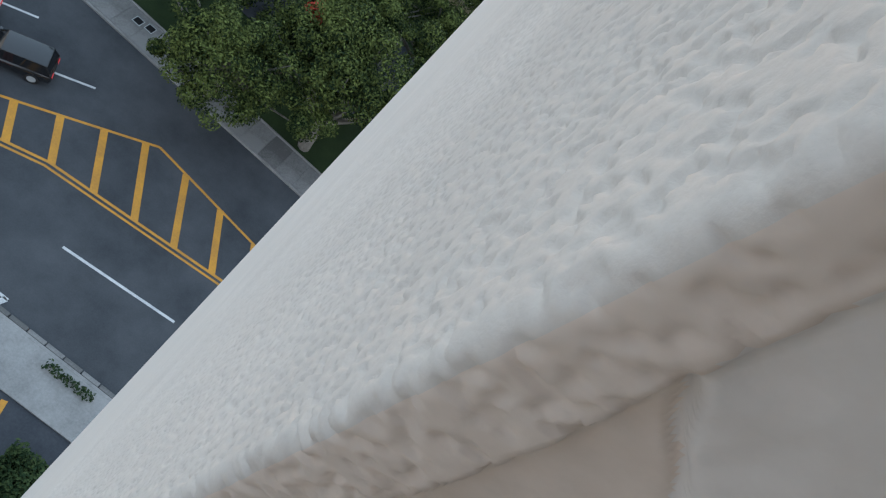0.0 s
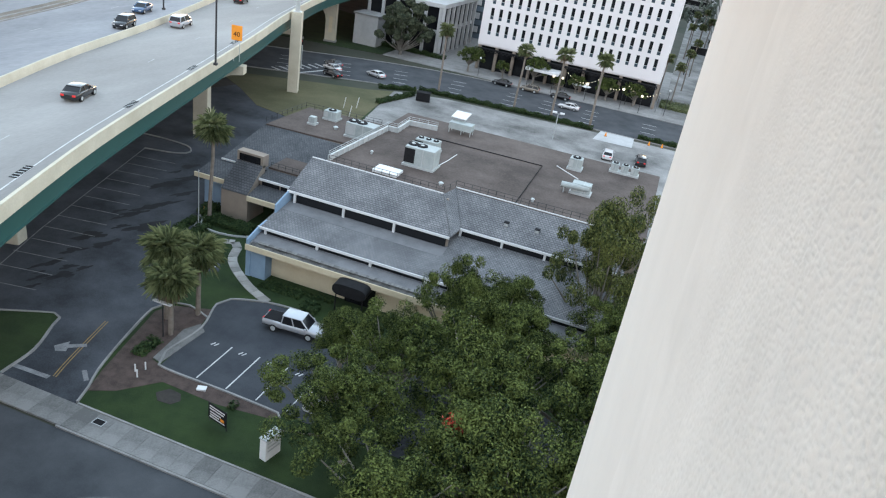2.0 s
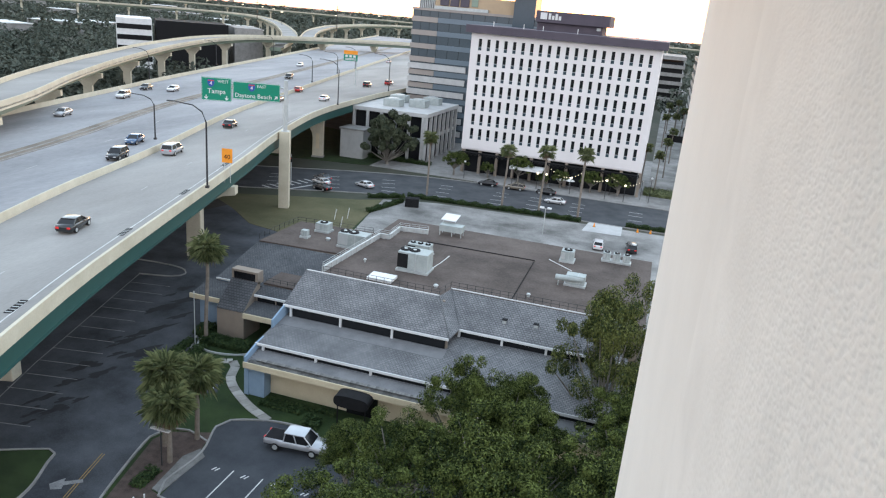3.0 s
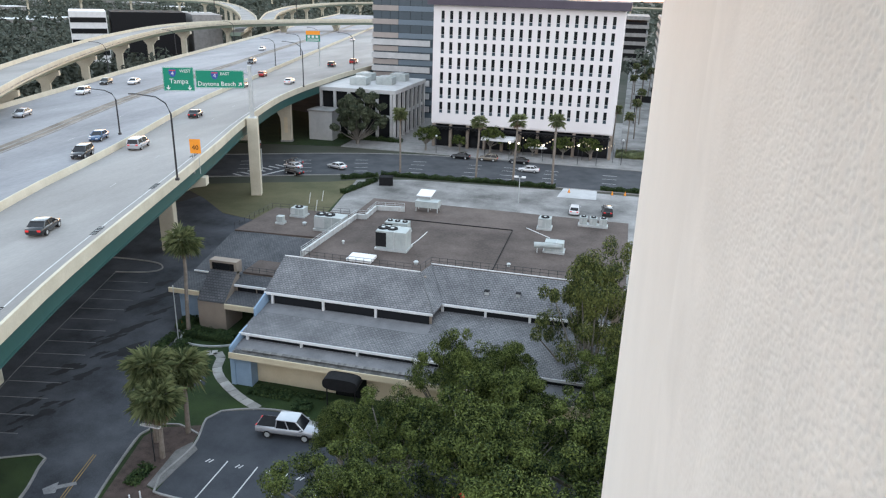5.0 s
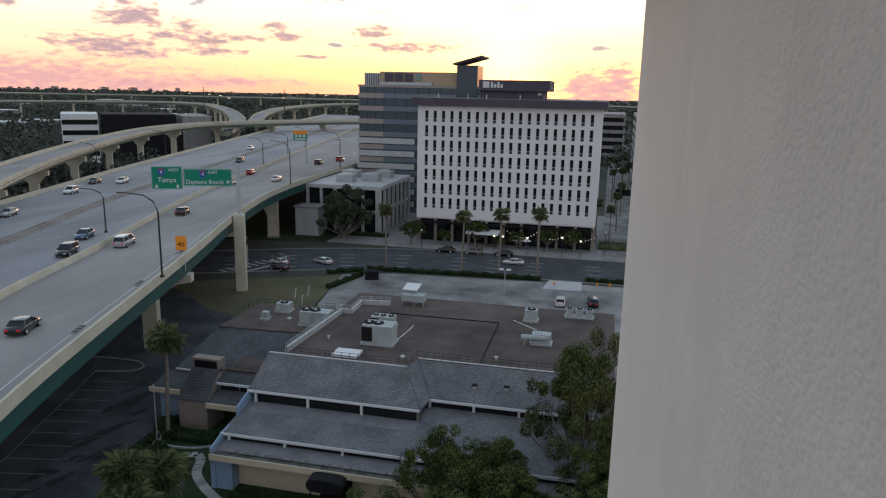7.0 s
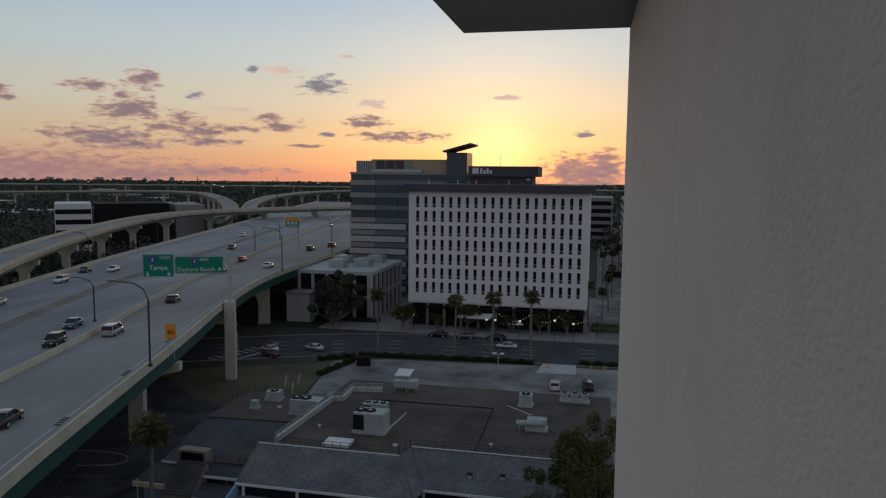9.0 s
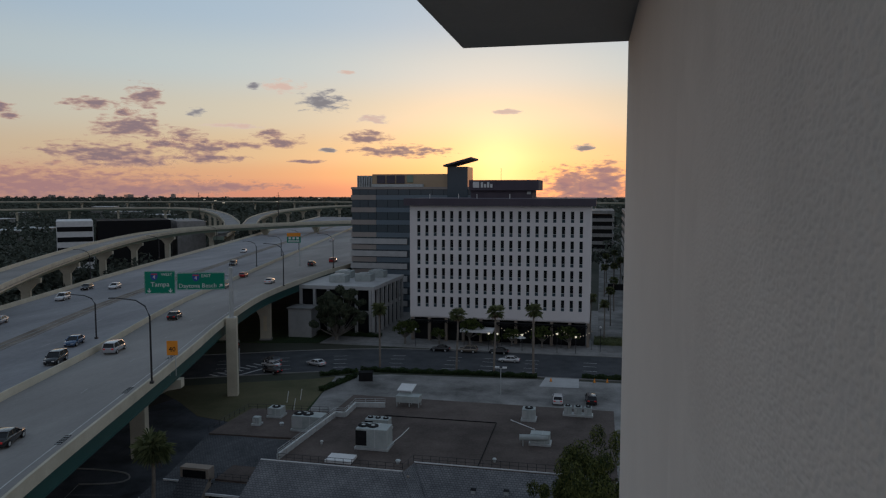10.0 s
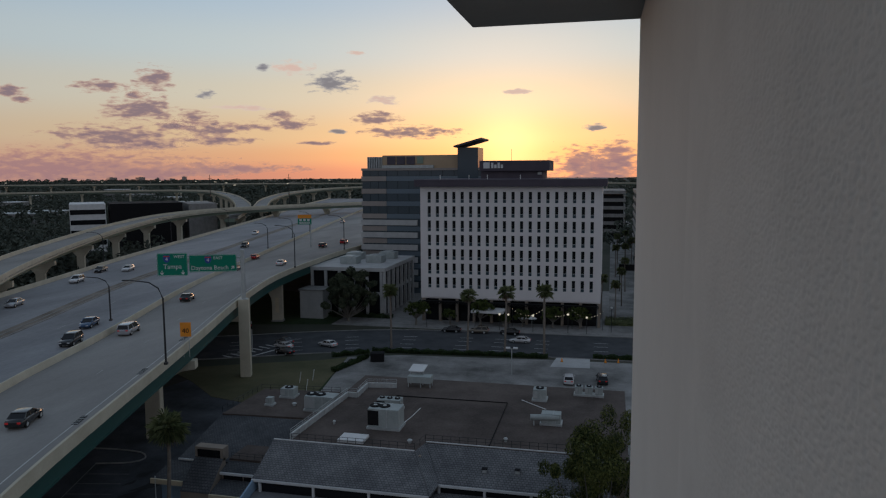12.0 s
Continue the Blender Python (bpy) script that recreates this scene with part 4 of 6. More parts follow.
hpart("girder", sweep([p + Vector((-0.45, 0, -2.3)) for p in NEAR], [(-0.3, 0), (0.3, 0), (0.3, 0.1), (0.12, 0.12), (0.12, 1.8), (0.3, 1.85), (0.3, 1.95), (-0.3, 1.95)]), M["teal"], "dark teal steel girder")
for o in (5.5, 10.5):
    hpart("girder", sweep([p + Vector((-o, 0, -2.3)) for p in NEAR], [(-0.3, 0), (0.3, 0), (0.3, 2.05), (-0.3, 2.05)]), M["teal"], "dark teal steel girder")
hpart("girder", sweep([p + Vector((0.9, 0, -2.3)) for p in FAR], [(-0.3, 0), (0.3, 0), (0.3, 2.05), (-0.3, 2.05)]), M["concrete"])
# lane lines
hpart("lane_line", sweep([p + Vector((-2.2, 0, 0.004)) for p in NEAR[:62]], [(-0.06, 0), (0.06, 0), (0.06, 0.006), (-0.06, 0.006)]), M["white_line"])
for A, B, f in ((NEAR, line3(mid_pts[:10], DECK), 0.48), (MID, FAR, 0.28), (MID, FAR, 0.72)):
    L = [p.lerp(q, f) for p, q in zip(resample(A, 260)[:200], resample(B, 260)[:200])]
    for i in range(20, len(L) - 1, 8):
        hpart("lane_line", sweep([p + Vector((0, 0, 0.004)) for p in L[i:i + 2]], [(-0.06, 0), (0.06, 0), (0.06, 0.006), (-0.06, 0.006)]), M["faint_line"])
for x, y, r in ((-51.2, 59.2, 18), (-56.3, 76.1, 17), (-45.2, 40.0, 19), (-61.5, 93.0, 16)):
    d = hpart("drain", box(-0.3, 0.3, -1.3, 1.3, 0, 0.015), M["black"], "dark grated deck drain")
    d.matrix_basis = pose(x, y, DECK + 0.004, 0, 0, r)
    for k in range(5):
        e = hpart("drain_bar", box(-0.26, 0.26, -1.1 + k * 0.5, -1.0 + k * 0.5, 0.016, 0.024), M["metal"])
        e.matrix_basis = pose(x, y, DECK + 0.004, 0, 0, r)


def pier(x, y, rz, top, half, r=1.1, material=None):
    """A hammerhead pier: a column with rounded corners and a cap that flares out."""
    p = thing("bridge_pier", x, y, 0, rz, "cream concrete hammerhead pier under the highway", "pier", "bridge piers")
    part("column", box(-r, r, -r * 0.75, r * 0.75, 0, top - 2.2, 0.15), material or M["barrier"], p)
    bm = bmesh.new()
    prof = [(-r, top - 3.2), (r, top - 3.2), (half * 0.7, top - 1.5), (half, top - 1.2), (half, top), (-half, top), (-half, top - 1.2), (-half * 0.7, top - 1.5)]
    a = [bm.verts.new((u, -r * 0.72, w)) for u, w in prof]
    b = [bm.verts.new((u, r * 0.72, w)) for u, w in prof]
    bm.faces.new(a), bm.faces.new(b[::-1])
    for i in range(len(prof)):
        j = (i + 1) % len(prof)
        bm.faces.new((a[i], a[j], b[j], b[i]))
    bmesh.ops.recalc_face_normals(bm, faces=bm.faces[:])
    part("cap", bm, material or M["barrier"], p)
    return p


def portal(x, y, rz, top, half):
    """A pier of two columns under a beam with an arched opening between them."""
    p = thing("bridge_pier", x, y, 0, rz, "cream concrete portal pier with an arched opening", "pier", "bridge piers")
    inner = half - 2.6
    arch = [(inner * math.cos(math.pi * k / 10), top - 6.2 + 4.2 * math.sin(math.pi * k / 10)) for k in range(11)]
    prof = [(half, 0), (half, top), (-half, top), (-half, 0), (-inner, 0)] + arch[::-1] + [(inner, 0)]
    bm = bmesh.new()
    a = [bm.verts.new((u, -0.9, w)) for u, w in prof]
    b = [bm.verts.new((u, 0.9, w)) for u, w in prof]
    bm.faces.new(a), bm.faces.new(b[::-1])
    for i in range(len(prof)):
        j = (i + 1) % len(prof)
        bm.faces.new((a[i], a[j], b[j], b[i]))
    bmesh.ops.recalc_face_normals(bm, faces=bm.faces[:])
    part("frame", bm, M["barrier"], p)
    part("inset", box(half - 1.75, half - 0.85, -0.93, -0.9, 2.4, top - 5.0, 0.01), M["cream"], p, "tan recessed strip")
    part("plinth", box(half - 2.8, half + 0.2, -1.1, 1.1, 0, 0.5, 0.05), M["concrete"], p)


portal(-88.6, 166.0, 14, DECK - 2.3, 7.0)
for x, y in ((-57.6, 49.0), (-63.8, 88.5), (-88, 205)):
    pier(x, y, 17, DECK - 2.3, 6.2)
pier(-84, 108, 17, DECK - 2.3, 10.0)
for x, y in ((-88, 75), (-104, 130), (-122, 190), (-140, 250)):
    pier(x, y, 17, DECK - 2.3, 12.0, 1.4)


def flyover(name, pts, width, label, every=0.0, pier_r=1.1):
    L = smooth_line(pts, 6.0)
    f = thing(name, *pts[0][:2], 0, label=label, category="bridge", kind="structure")
    inv = f.matrix_basis.inverted()
    w = width / 2
    for nm, prof, m in (("deck", [(-w, -0.25), (w, -0.25), (w, 0), (-w, 0)], M["deck"]), ("barrier", [(w - 0.3, 0.002), (w, -0.6), (w, 0.95), (w - 0.2, 0.95)], M["barrier"]),
                        ("barrier", [(-w, -0.6), (-w + 0.3, 0.002), (-w + 0.2, 0.95), (-w, 0.95)], M["barrier"]), ("girder", [(-w * 0.55, -2.1), (w * 0.55, -2.1), (w * 0.7, -0.26), (-w * 0.7, -0.26)], M["pale_green"])):
        o = part(nm, sweep(L, prof), m, f)
        o.matrix_parent_inverse = inv
    if every:
        run = 0.0
        for a, b in zip(L, L[1:]):
            run += (b - a).length
            if run > every:
                run = 0.0
                d = b - a
                pier(a.x, a.y, math.degrees(math.atan2(d.y, d.x)) - 90, a.z - 2.1, w * 0.75, pier_r)
    return f


flyover("flyover", [(-92, 60, 18), (-108, 95, 18), (-128, 128, 18), (-152, 172.7, 18), (-178, 232, 18.5), (-195, 290, 19), (-194, 342, 19), (-160, 405, 19), (-90, 470, 19)], 9.5, "curving concrete flyover ramp on hammerhead piers", 34)
flyover("flyover_far", [(-640, 480, 20), (-540, 600, 20), (-470, 680, 20), (-400, 655, 20), (-310, 540, 20), (-235, 425, 19), (-205, 372, 17.5), (-192, 335, 15)], 9.0, "far curved concrete interchange ramp", 45)
flyover("flyover_far", [(-120, 1000, 22), (-280, 800, 21), (-290, 640, 20), (-262, 520, 18), (-225, 430, 15)], 9.0, "far curved concrete interchange ramp", 45)
flyover("flyover_far", [(-1100, 800, 22), (-600, 980, 22), (-200, 1000, 22), (200, 960, 22)], 12.0, "far concrete overpass near the horizon", 60)

for x, y, z in ((-560, 570, 20), (-510, 640, 20), (-470, 680, 20), (-420, 668, 20), (-370, 622, 20), (-320, 555, 20), (-270, 480, 19.5), (-285, 700, 20.5), (-275, 580, 19)):
    fl = thing("street_lamp", x, y, z + 0.9, 0, "tall lamp post with a lit head on the far ramp", "street lamp", "far ramp lamps")
    part("post", cyl(0, 0, 0, 9.0, 0.16, 0.1, 6), M["pole"], fl)
    part("lamp_head", box(-0.9, 0.9, -0.35, 0.35, 8.9, 9.25, 0.05), M["lamp_glow"], fl, "glowing white lamp head")

# ---- sign gantry, lamps ----
G = thing("sign_gantry", -66.3, 119.8, 0, 20, "green highway direction signs on a steel pole and concrete column", "road sign")
part("column", box(-0.95, 0.95, -0.95, 0.95, 0, 14.7, 0.08), M["barrier"], G, "square cream concrete column")
part("pole", cyl(0, 0, 14.7, 24.0, 0.42, 0.36, 16), M["metal"], G, "galvanised steel pole")
part("base_plate", box(-0.7, 0.7, -0.7, 0.7, 14.7, 14.8), M["metal"], G)
for z in (21.2, 22.6):
    part("arm", tube([(0, 0, z), (-15.4, 0.0, z)], 0.14), M["metal"], G)


def sign_panel(x0, x1, z0, z1, lines, shields, arrows):
    s = part("sign_panel", box(x0, x1, -0.42, -0.36, z0, z1, 0.02), M["green_sign"], G, "green reflective sign panel")
    bm = bmesh.new()
    for u0, u1, w0, w1 in ((x0, x1, z1 - 0.12, z1 - 0.06), (x0, x1, z0 + 0.06, z0 + 0.12), (x0 + 0.06, x0 + 0.12, z0, z1), (x1 - 0.12, x1 - 0.06, z0, z1)):
        box(u0 + 0.02, u1 - 0.02, -0.428, -0.421, w0, w1, bm=bm)
    part("border", bm, M["white"], s)
    for body, size, x, z in lines:
        me = text_mesh(body, size)
        me.materials.append(M["white"])
        o = part("lettering", me, None, s, "white lettering")
        o.matrix_basis = pose(x, -0.44, z, 90, 0, 0)
    for x, z in shields:
        sh = part("shield", sweep([(x, -0.45, z), (x, -0.421, z)], [(-0.6, 0.58), (-0.43, 0.7), (0, 0.6), (0.43, 0.7), (0.6, 0.58), (0.65, 0.0), (0.36, -0.55), (0, -0.72), (-0.36, -0.55), (-0.65, 0)]), M["shield"], s, "blue route shield with a red top")
        part("shield_top", box(x - 0.52, x + 0.52, -0.462, -0.452, z + 0.36, z + 0.54), M["red_paint"], s)
        me = text_mesh("4", 0.95)
        me.materials.append(M["white"])
        o = part("lettering", me, None, s)
        o.matrix_basis = pose(x, -0.465, z - 0.08, 90, 0, 0)
    for x, z, a in arrows:
        bm = bmesh.new()
        pts = [(-0.07, 0.4), (0.07, 0.4), (0.07, -0.1), (0.3, 0.1), (0.3, -0.1), (0, -0.4), (-0.3, -0.1), (-0.3, 0.1), (-0.07, -0.1)]
        c, k = math.cos(radians(a)), math.sin(radians(a))
        f = [bm.verts.new((x + u * c - w * k, -0.44, z + u * k + w * c)) for u, w in pts]
        b = [bm.verts.new((v.co.x, -0.421, v.co.z)) for v in f]
        bm.faces.new(f), bm.faces.new(b[::-1])
        for i in range(len(pts)):
            j = (i + 1) % len(pts)
            bm.faces.new((f[i], f[j], b[j], b[i]))
        bmesh.ops.recalc_face_normals(bm, faces=bm.faces[:])
        part("arrow", bm, M["white"], s)


M["shield"] = paint("shield_blue", (0.03, 0.08, 0.32), 0.4)
sign_panel(-15.1, -9.75, 19.4, 23.6, [("WEST", 0.75, -11.2, 22.9), ("Tampa", 1.2, -12.4, 21.1)], [(-13.4, 22.55)], [(-14.3, 20.0, 0), (-10.6, 20.0, 0)])
sign_panel(-9.45, -1.0, 20.0, 23.2, [("EAST", 0.75, -4.3, 22.55), ("Daytona Beach", 1.1, -5.8, 20.75)], [(-6.1, 22.25)], [(-1.7, 20.75, 135)])


def street_light(x, y, z, h, arm, rz, group="highway lamps"):
    s = thing("street_lamp", x, y, z, rz, "dark curved-arm lamp post on the highway barrier", "street lamp", group)
    part("post", tube([(0, 0, 0), (0, 0, h * 0.78), (-0.5, 0, h * 0.9), (-1.6, 0, h * 0.97), (-arm, 0, h)], 0.13, 0.06), M["pole"], s)
    part("lamp_head", box(-arm - 0.75, -arm + 0.1, -0.16, 0.16, h - 0.08, h + 0.06, 0.03), M["pole"], s)
    part("base", box(-0.22, 0.22, -0.22, 0.22, 0, 0.3, 0.02), M["pole"], s)


for x, y in ((-53.0, 76.5), (-76.2, 164), (-79.3, 206)):
    street_light(x - 0.2, y, DECK + 0.95, 10.6, 4.0, 17)
for x, y in ((-78.0, 98.2), (-113, 241)):
    street_light(x, y, DECK + 0.95, 7.2, 4.0, 17)
for x, y in ((-104.5, 205), (-118, 268), (-150, 222), (-133, 166), (-164, 285)):
    street_light(x, y, DECK + 0.95, 8.0, 3.4, 17)
S = thing("speed_sign", -56.9, 86.6, DECK, 14, "orange advisory speed sign on two posts", "road sign")
for x in (-0.4, 0.4):
    part("post", cyl(x, 0, -0.9, 3.6, 0.05), M["metal"], S)
part("panel", box(-0.75, 0.75, -0.1, -0.05, 2.0, 4.0, 0.02), M["orange_sign"], S, "orange sign panel")
me = text_mesh("40", 0.95)
me.materials.append(M["black"])
part("lettering", me, None, S).matrix_basis = pose(0, -0.115, 2.8, 90, 0, 0)

# ---- hotel ----
HOTEL = thing("hotel", -24.5, 176, 0, label="white eight-storey hotel block with rows of slot windows", category="hotel")


def kpart(parent, name, bm, material, label=""):
    ob = part(name, bm, material, parent, label)
    ob.matrix_parent_inverse = parent.matrix_basis.inverted()
    return ob


HX0, HX1, HY = -46.9, -2.1, 175.0
Z0, ZT = 6.3, 34.4
FLOOR = 3.6
cols = [-44.6 + i * 2.121 for i in range(20)]
rows_z = [33.55 - FLOOR * (r + 1) + 0.42 for r in range(7)]
WW, WH = 0.84, 2.72
xs = [HX0] + [v for c in cols for v in (c - WW / 2, c + WW / 2)] + [HX1]
zs = [Z0] + [v for z in rows_z[::-1] for v in (z, z + WH)] + [ZT]
bm = bmesh.new()
grid = {}


def gv(i, k, d=0.0):
    key = (i, k, d)
    if key not in grid:
        grid[key] = bm.verts.new((xs[i], HY + d, zs[k]))
    return grid[key]


for i in range(len(xs) - 1):
    for k in range(len(zs) - 1):
        if i % 2 == 1 and k % 2 == 1:
            q = [(i, k), (i + 1, k), (i + 1, k + 1), (i, k + 1)]
            for a, b in zip(q, q[1:] + q[:1]):
                bm.faces.new((gv(*a), gv(*b), gv(*b, 0.35), gv(*a, 0.35)))
        else:
            bm.faces.new((gv(i, k), gv(i + 1, k), gv(i + 1, k + 1), gv(i, k + 1)))
bmesh.ops.recalc_face_normals(bm, faces=bm.faces[:])
kpart(HOTEL, "front_wall", bm, M["hotel"], "white facade with slot openings")
kpart(HOTEL, "core", box(HX0, HX1, HY + 0.36, HY + 28, Z0 - 0.3, ZT), M["hotel"])
win = mesh_of("window_frame", box(-WW / 2, WW / 2, -0.05, 0.05, 0.72, 0.82, bm=box(-WW / 2, -WW / 2 + 0.05, -0.05, 0.05, 0, WH, bm=box(WW / 2 - 0.05, WW / 2, -0.05, 0.05, 0, WH))), M["metal"])
pane = mesh_of("pane", box(-WW / 2, WW / 2, 0.0, 0.04, 0.80, WH), M["dark_glass"])
spandrel = mesh_of("pane", box(-WW / 2, WW / 2, 0.0, 0.04, 0.0, 0.74), M["blue_glass"])
for c in cols:
    for z in rows_z:
        w = part("window", win, None, HOTEL)
        w.location = Vector((c, HY + 0.26, z)) - HOTEL.location
        part("pane", pane, None, w)
        part("pane", spandrel, None, w)
kpart(HOTEL, "roof", box(HX0 - 1.3, HX1 + 1.2, HY - 1.2, HY + 29.2, 34.4, 36.2, 0.05), M["maroon"], "dark brown overhanging roof fascia")
kpart(HOTEL, "storefront", box(HX0 + 0.8, HX1 - 0.8, HY + 1.6, HY + 28, 0, Z0 - 0.3), M["dark_glass"], "dark glazed ground floor")
for i in range(11):
    x = HX0 + 0.2 + i * 4.4
    kpart(HOTEL, "column", box(x, x + 0.7, HY + 0.1, HY + 0.9, 0, Z0 - 0.3, 0.03), M["tan_wall"])
kpart(HOTEL, "canopy", box(-33, -25, HY - 5.0, HY, 3.6, 4.2, 0.04), M["white"], "white entrance canopy")
bm = bmesh.new()
for i in range(44):
    x = HX0 + 0.5 + i * 1.0
    tube([(x, HY - 0.9, 5.3), (x + 0.5, HY - 1.0, 4.8), (x + 1.0, HY - 0.9, 5.3)], 0.12, n=5, bm=bm)
box(HX0 + 0.4, HX1 - 0.4, HY - 1.0, HY, 5.35, 5.55, bm=bm)
kpart(HOTEL, "awning", bm, M["black"], "black scalloped awning")
for x in (-41.5, -34.2, -29.6, -21.5):
    kpart(HOTEL, "roof_pole", cyl(x, HY - 0.8, 33.9, 37.3, 0.09, n=6), M["white"])
kpart(HOTEL, "penthouse", box(-34.0, -17.5, 190, 202, 36.2, 38.2), M["maroon"])
kpart(HOTEL, "penthouse", box(-34.3, -15.8, 189, 203, 38.2, 40.95, 0.05), M["maroon"], "dark maroon plant storey")
kpart(HOTEL, "vent", box(-18.9, -17.9, 189.9, 190, 37.2, 37.9), M["metal"])
# the sign on it, as plain white shapes
sg = kpart(HOTEL, "sign", box(-33.2, -31.5, 188.9, 189.0, 38.9, 40.5, 0.05), M["white"], "white plain sign shapes")
for k in range(4):
    kpart(HOTEL, "sign_bar", box(-31.1 + k * 0.85, -30.5 + k * 0.85, 188.9, 189.0, 38.95, 39.9 + 0.5 * (k % 2 == 0)), M["white"])
kpart(HOTEL, "aerial", cyl(-26.5, 195, 40.9, 44.2, 0.05, n=5), M["pole"])

# ---- office tower behind ----
T = thing("office_tower", -60, 225, 0, label="office tower with bands of blue glass and tan stone", category="office building")
kpart(T, "core", box(-76.3, -36, 215.4, 250, 0, 39.0), M["dark_glass"])
for i in range(10):
    z = 0.2 + i * 3.9
    if z + 1.6 < 39.2:
        kpart(T, "stone_band", box(-76.8, -68.6, 215.0, 250.3, z, z + 1.5, 0.03), M["tower"])
        kpart(T, "spandrel_band", box(-68.55, -35.6, 215.05, 216.0, z, z + 1.5, 0.03), M["spandrel"], "pale blue glass spandrel band")
        for k in range(12):
            x = -76.6 + k * 2.7 if k < 3 else -68.5 + (k - 3) * 3.6
            w = 2.7 if k < 3 else 3.6
            kpart(T, "pane", box(x + 0.06, x + w - 0.06, 215.2, 215.3, z + 1.55, z + 3.85), M["tower_pane"])
kpart(T, "stone_band", box(-76.8, -35.6, 215.0, 250.3, 38.6, 39.3, 0.03), M["tower"])
for k in range(6):
    z = 2.0 + k * 3.9
    kpart(T, "parking_band", box(-77.0, -58.5, 214.6, 215.0, z, z + 1.7), M["office"], "white parking deck parapet")
kpart(T, "parapet", box(-70.2, -45.8, 216.5, 226, 39.3, 43.3, 0.04), M["tower_top"], "tan rooftop screen wall")
for k in range(9):
    kpart(T, "screen_fin", box(-75.4 + k * 0.58, -75.1 + k * 0.58, 217, 226, 39.3, 42.9), M["metal"], "grey rooftop screen fin")
kpart(T, "screen", box(-75.2, -70.3, 217.6, 226, 39.3, 42.5), M["maroon"])
kpart(T, "rooftop_unit", box(-69.8, -53.4, 214.9, 216.2, 39.3, 40.2), M["metal"])
kpart(T, "stair_tower", box(-45.7, -39.4, 214.8, 224, 36, 45.4, 0.05), M["blue_glass"], "glazed stair tower")
bm = prism([(-46.5, 212.5), (-38.0, 212.5), (-38.0, 226), (-46.5, 226)], 45.4, 45.9)
for v in bm.verts:
    v.co.z += (v.co.x + 46.5) * 0.27
kpart(T, "fin_roof", bm, M["maroon"], "tilted thin roof fin")
for k in range(3):
    kpart(T, "sign_block", box(-68.6 + k * 3.15, -65.9 + k * 3.15, 216.1, 216.48, 40.4, 42.9, 0.15), M["maroon"], "dark plain rounded sign block")
kpart(T, "sign_leaf", box(-58.9, -56.9, 216.3, 216.48, 40.7, 42.9, 0.1), M["pale_green"])

# ---- low buildings ----
B = thing("office_building", -66, 190, 0, label="pale two-storey office with tall columns and a flat roof", category="office building")
kpart(B, "core", box(-78, -58.4, 179, 206, 0, 12.0), M["dark_glass"])
kpart(B, "roof", box(-79, -57.4, 178, 207, 12.0, 13.0, 0.05), M["office"])
for i in range(8):
    kpart(B, "column", box(-58.2, -57.5, 178.2 + i * 3.95, 178.9 + i * 3.95, 0, 12.0), M["office"])
for i in range(6):
    kpart(B, "column", box(-78.5 + i * 3.9, -77.8 + i * 3.9, 178.1, 178.7, 0, 12.0), M["office"])
kpart(B, "floor_band", box(-78.2, -58.0, 178.6, 206.4, 5.6, 6.4), M["office"])
for i, (x, y) in enumerate(((-70, 186), (-64, 190), (-72, 196), (-63, 199))):
    u = thing("rooftop_unit", x, y, 13.0, 0, "pale metal air-conditioning unit on a roof", "air conditioner", "rooftop units")
    part("casing", box(-2.3, 2.3, -2.0, 2.0, 0.2, 2.0, 0.05), M["unit"], u)
    part("fan_guard", cyl(0, 0, 2.0, 2.25, 1.5, 1.45, 16), M["metal"], u, "round fan guard")
    part("base", box(-2.2, 2.2, -1.9, 1.9, 0, 0.2), M["metal"], u)
B = thing("shed", -75.5, 172, 0, label="small white flat-roofed building", category="building")
kpart(B, "wall", box(-79.0, -72.6, 172, 178, 0, 7.4), M["office"])
kpart(B, "roof", box(-79.3, -72.3, 171.7, 178, 7.4, 7.8), M["concrete"])
B = thing("office_building", -230, 290, 0, 0, label="long dark office with white bands", category="office building")
for x, y, rz, w, d, h, m, bands in ((-248, 300, 40, 16, 30, 23.5, "white", 4), (-228, 318, 40, 34, 30, 23.3, "black", 0), (-207, 335, 40, 14, 30, 22.5, "concrete", 0)):
    o = kpart(B, "block", box(-w / 2, w / 2, 0, d, 0, h), M[m])
    o.matrix_parent_inverse = B.matrix_basis.inverted() @ pose(x, y, 0, 0, 0, rz)
    for k in range(bands):
        o = kpart(B, "window_band", box(-w / 2 + 0.3, w / 2 - 0.3, -0.1, 0.0, 3.5 + k * 5.0, 5.8 + k * 5.0), M["dark_glass"])
        o.matrix_parent_inverse = B.matrix_basis.inverted() @ pose(x, y, 0, 0, 0, rz)
B = thing("parking_garage", 25, 300, 0, label="open concrete parking garage", category="garage")
for k in range(9):
    kpart(B, "deck", box(9.5, 50, 250, 330, 2.6 + k * 3.3, 3.9 + k * 3.3), M["concrete"])
    for i in range(7):
        kpart(B, "column", box(9.7, 10.3, 252 + i * 12, 252.8 + i * 12, k * 3.3 + (0.6 if k else 0), 2.6 + k * 3.3), M["concrete"])
kpart(B, "core", box(14, 50, 254, 328, 0, 30), M["black"])
B = thing("parking_garage", -10, 420, 0, label="far concrete parking garage with open decks", category="garage")
for k in range(6):
    kpart(B, "deck", box(-60, 8, 420, 470, 3.0 + k * 4.4, 4.9 + k * 4.4), M["concrete"])
kpart(B, "core", box(-59, 7, 421, 469, 0, 24), M["black"])

# ---- trees, palms, hedges ----


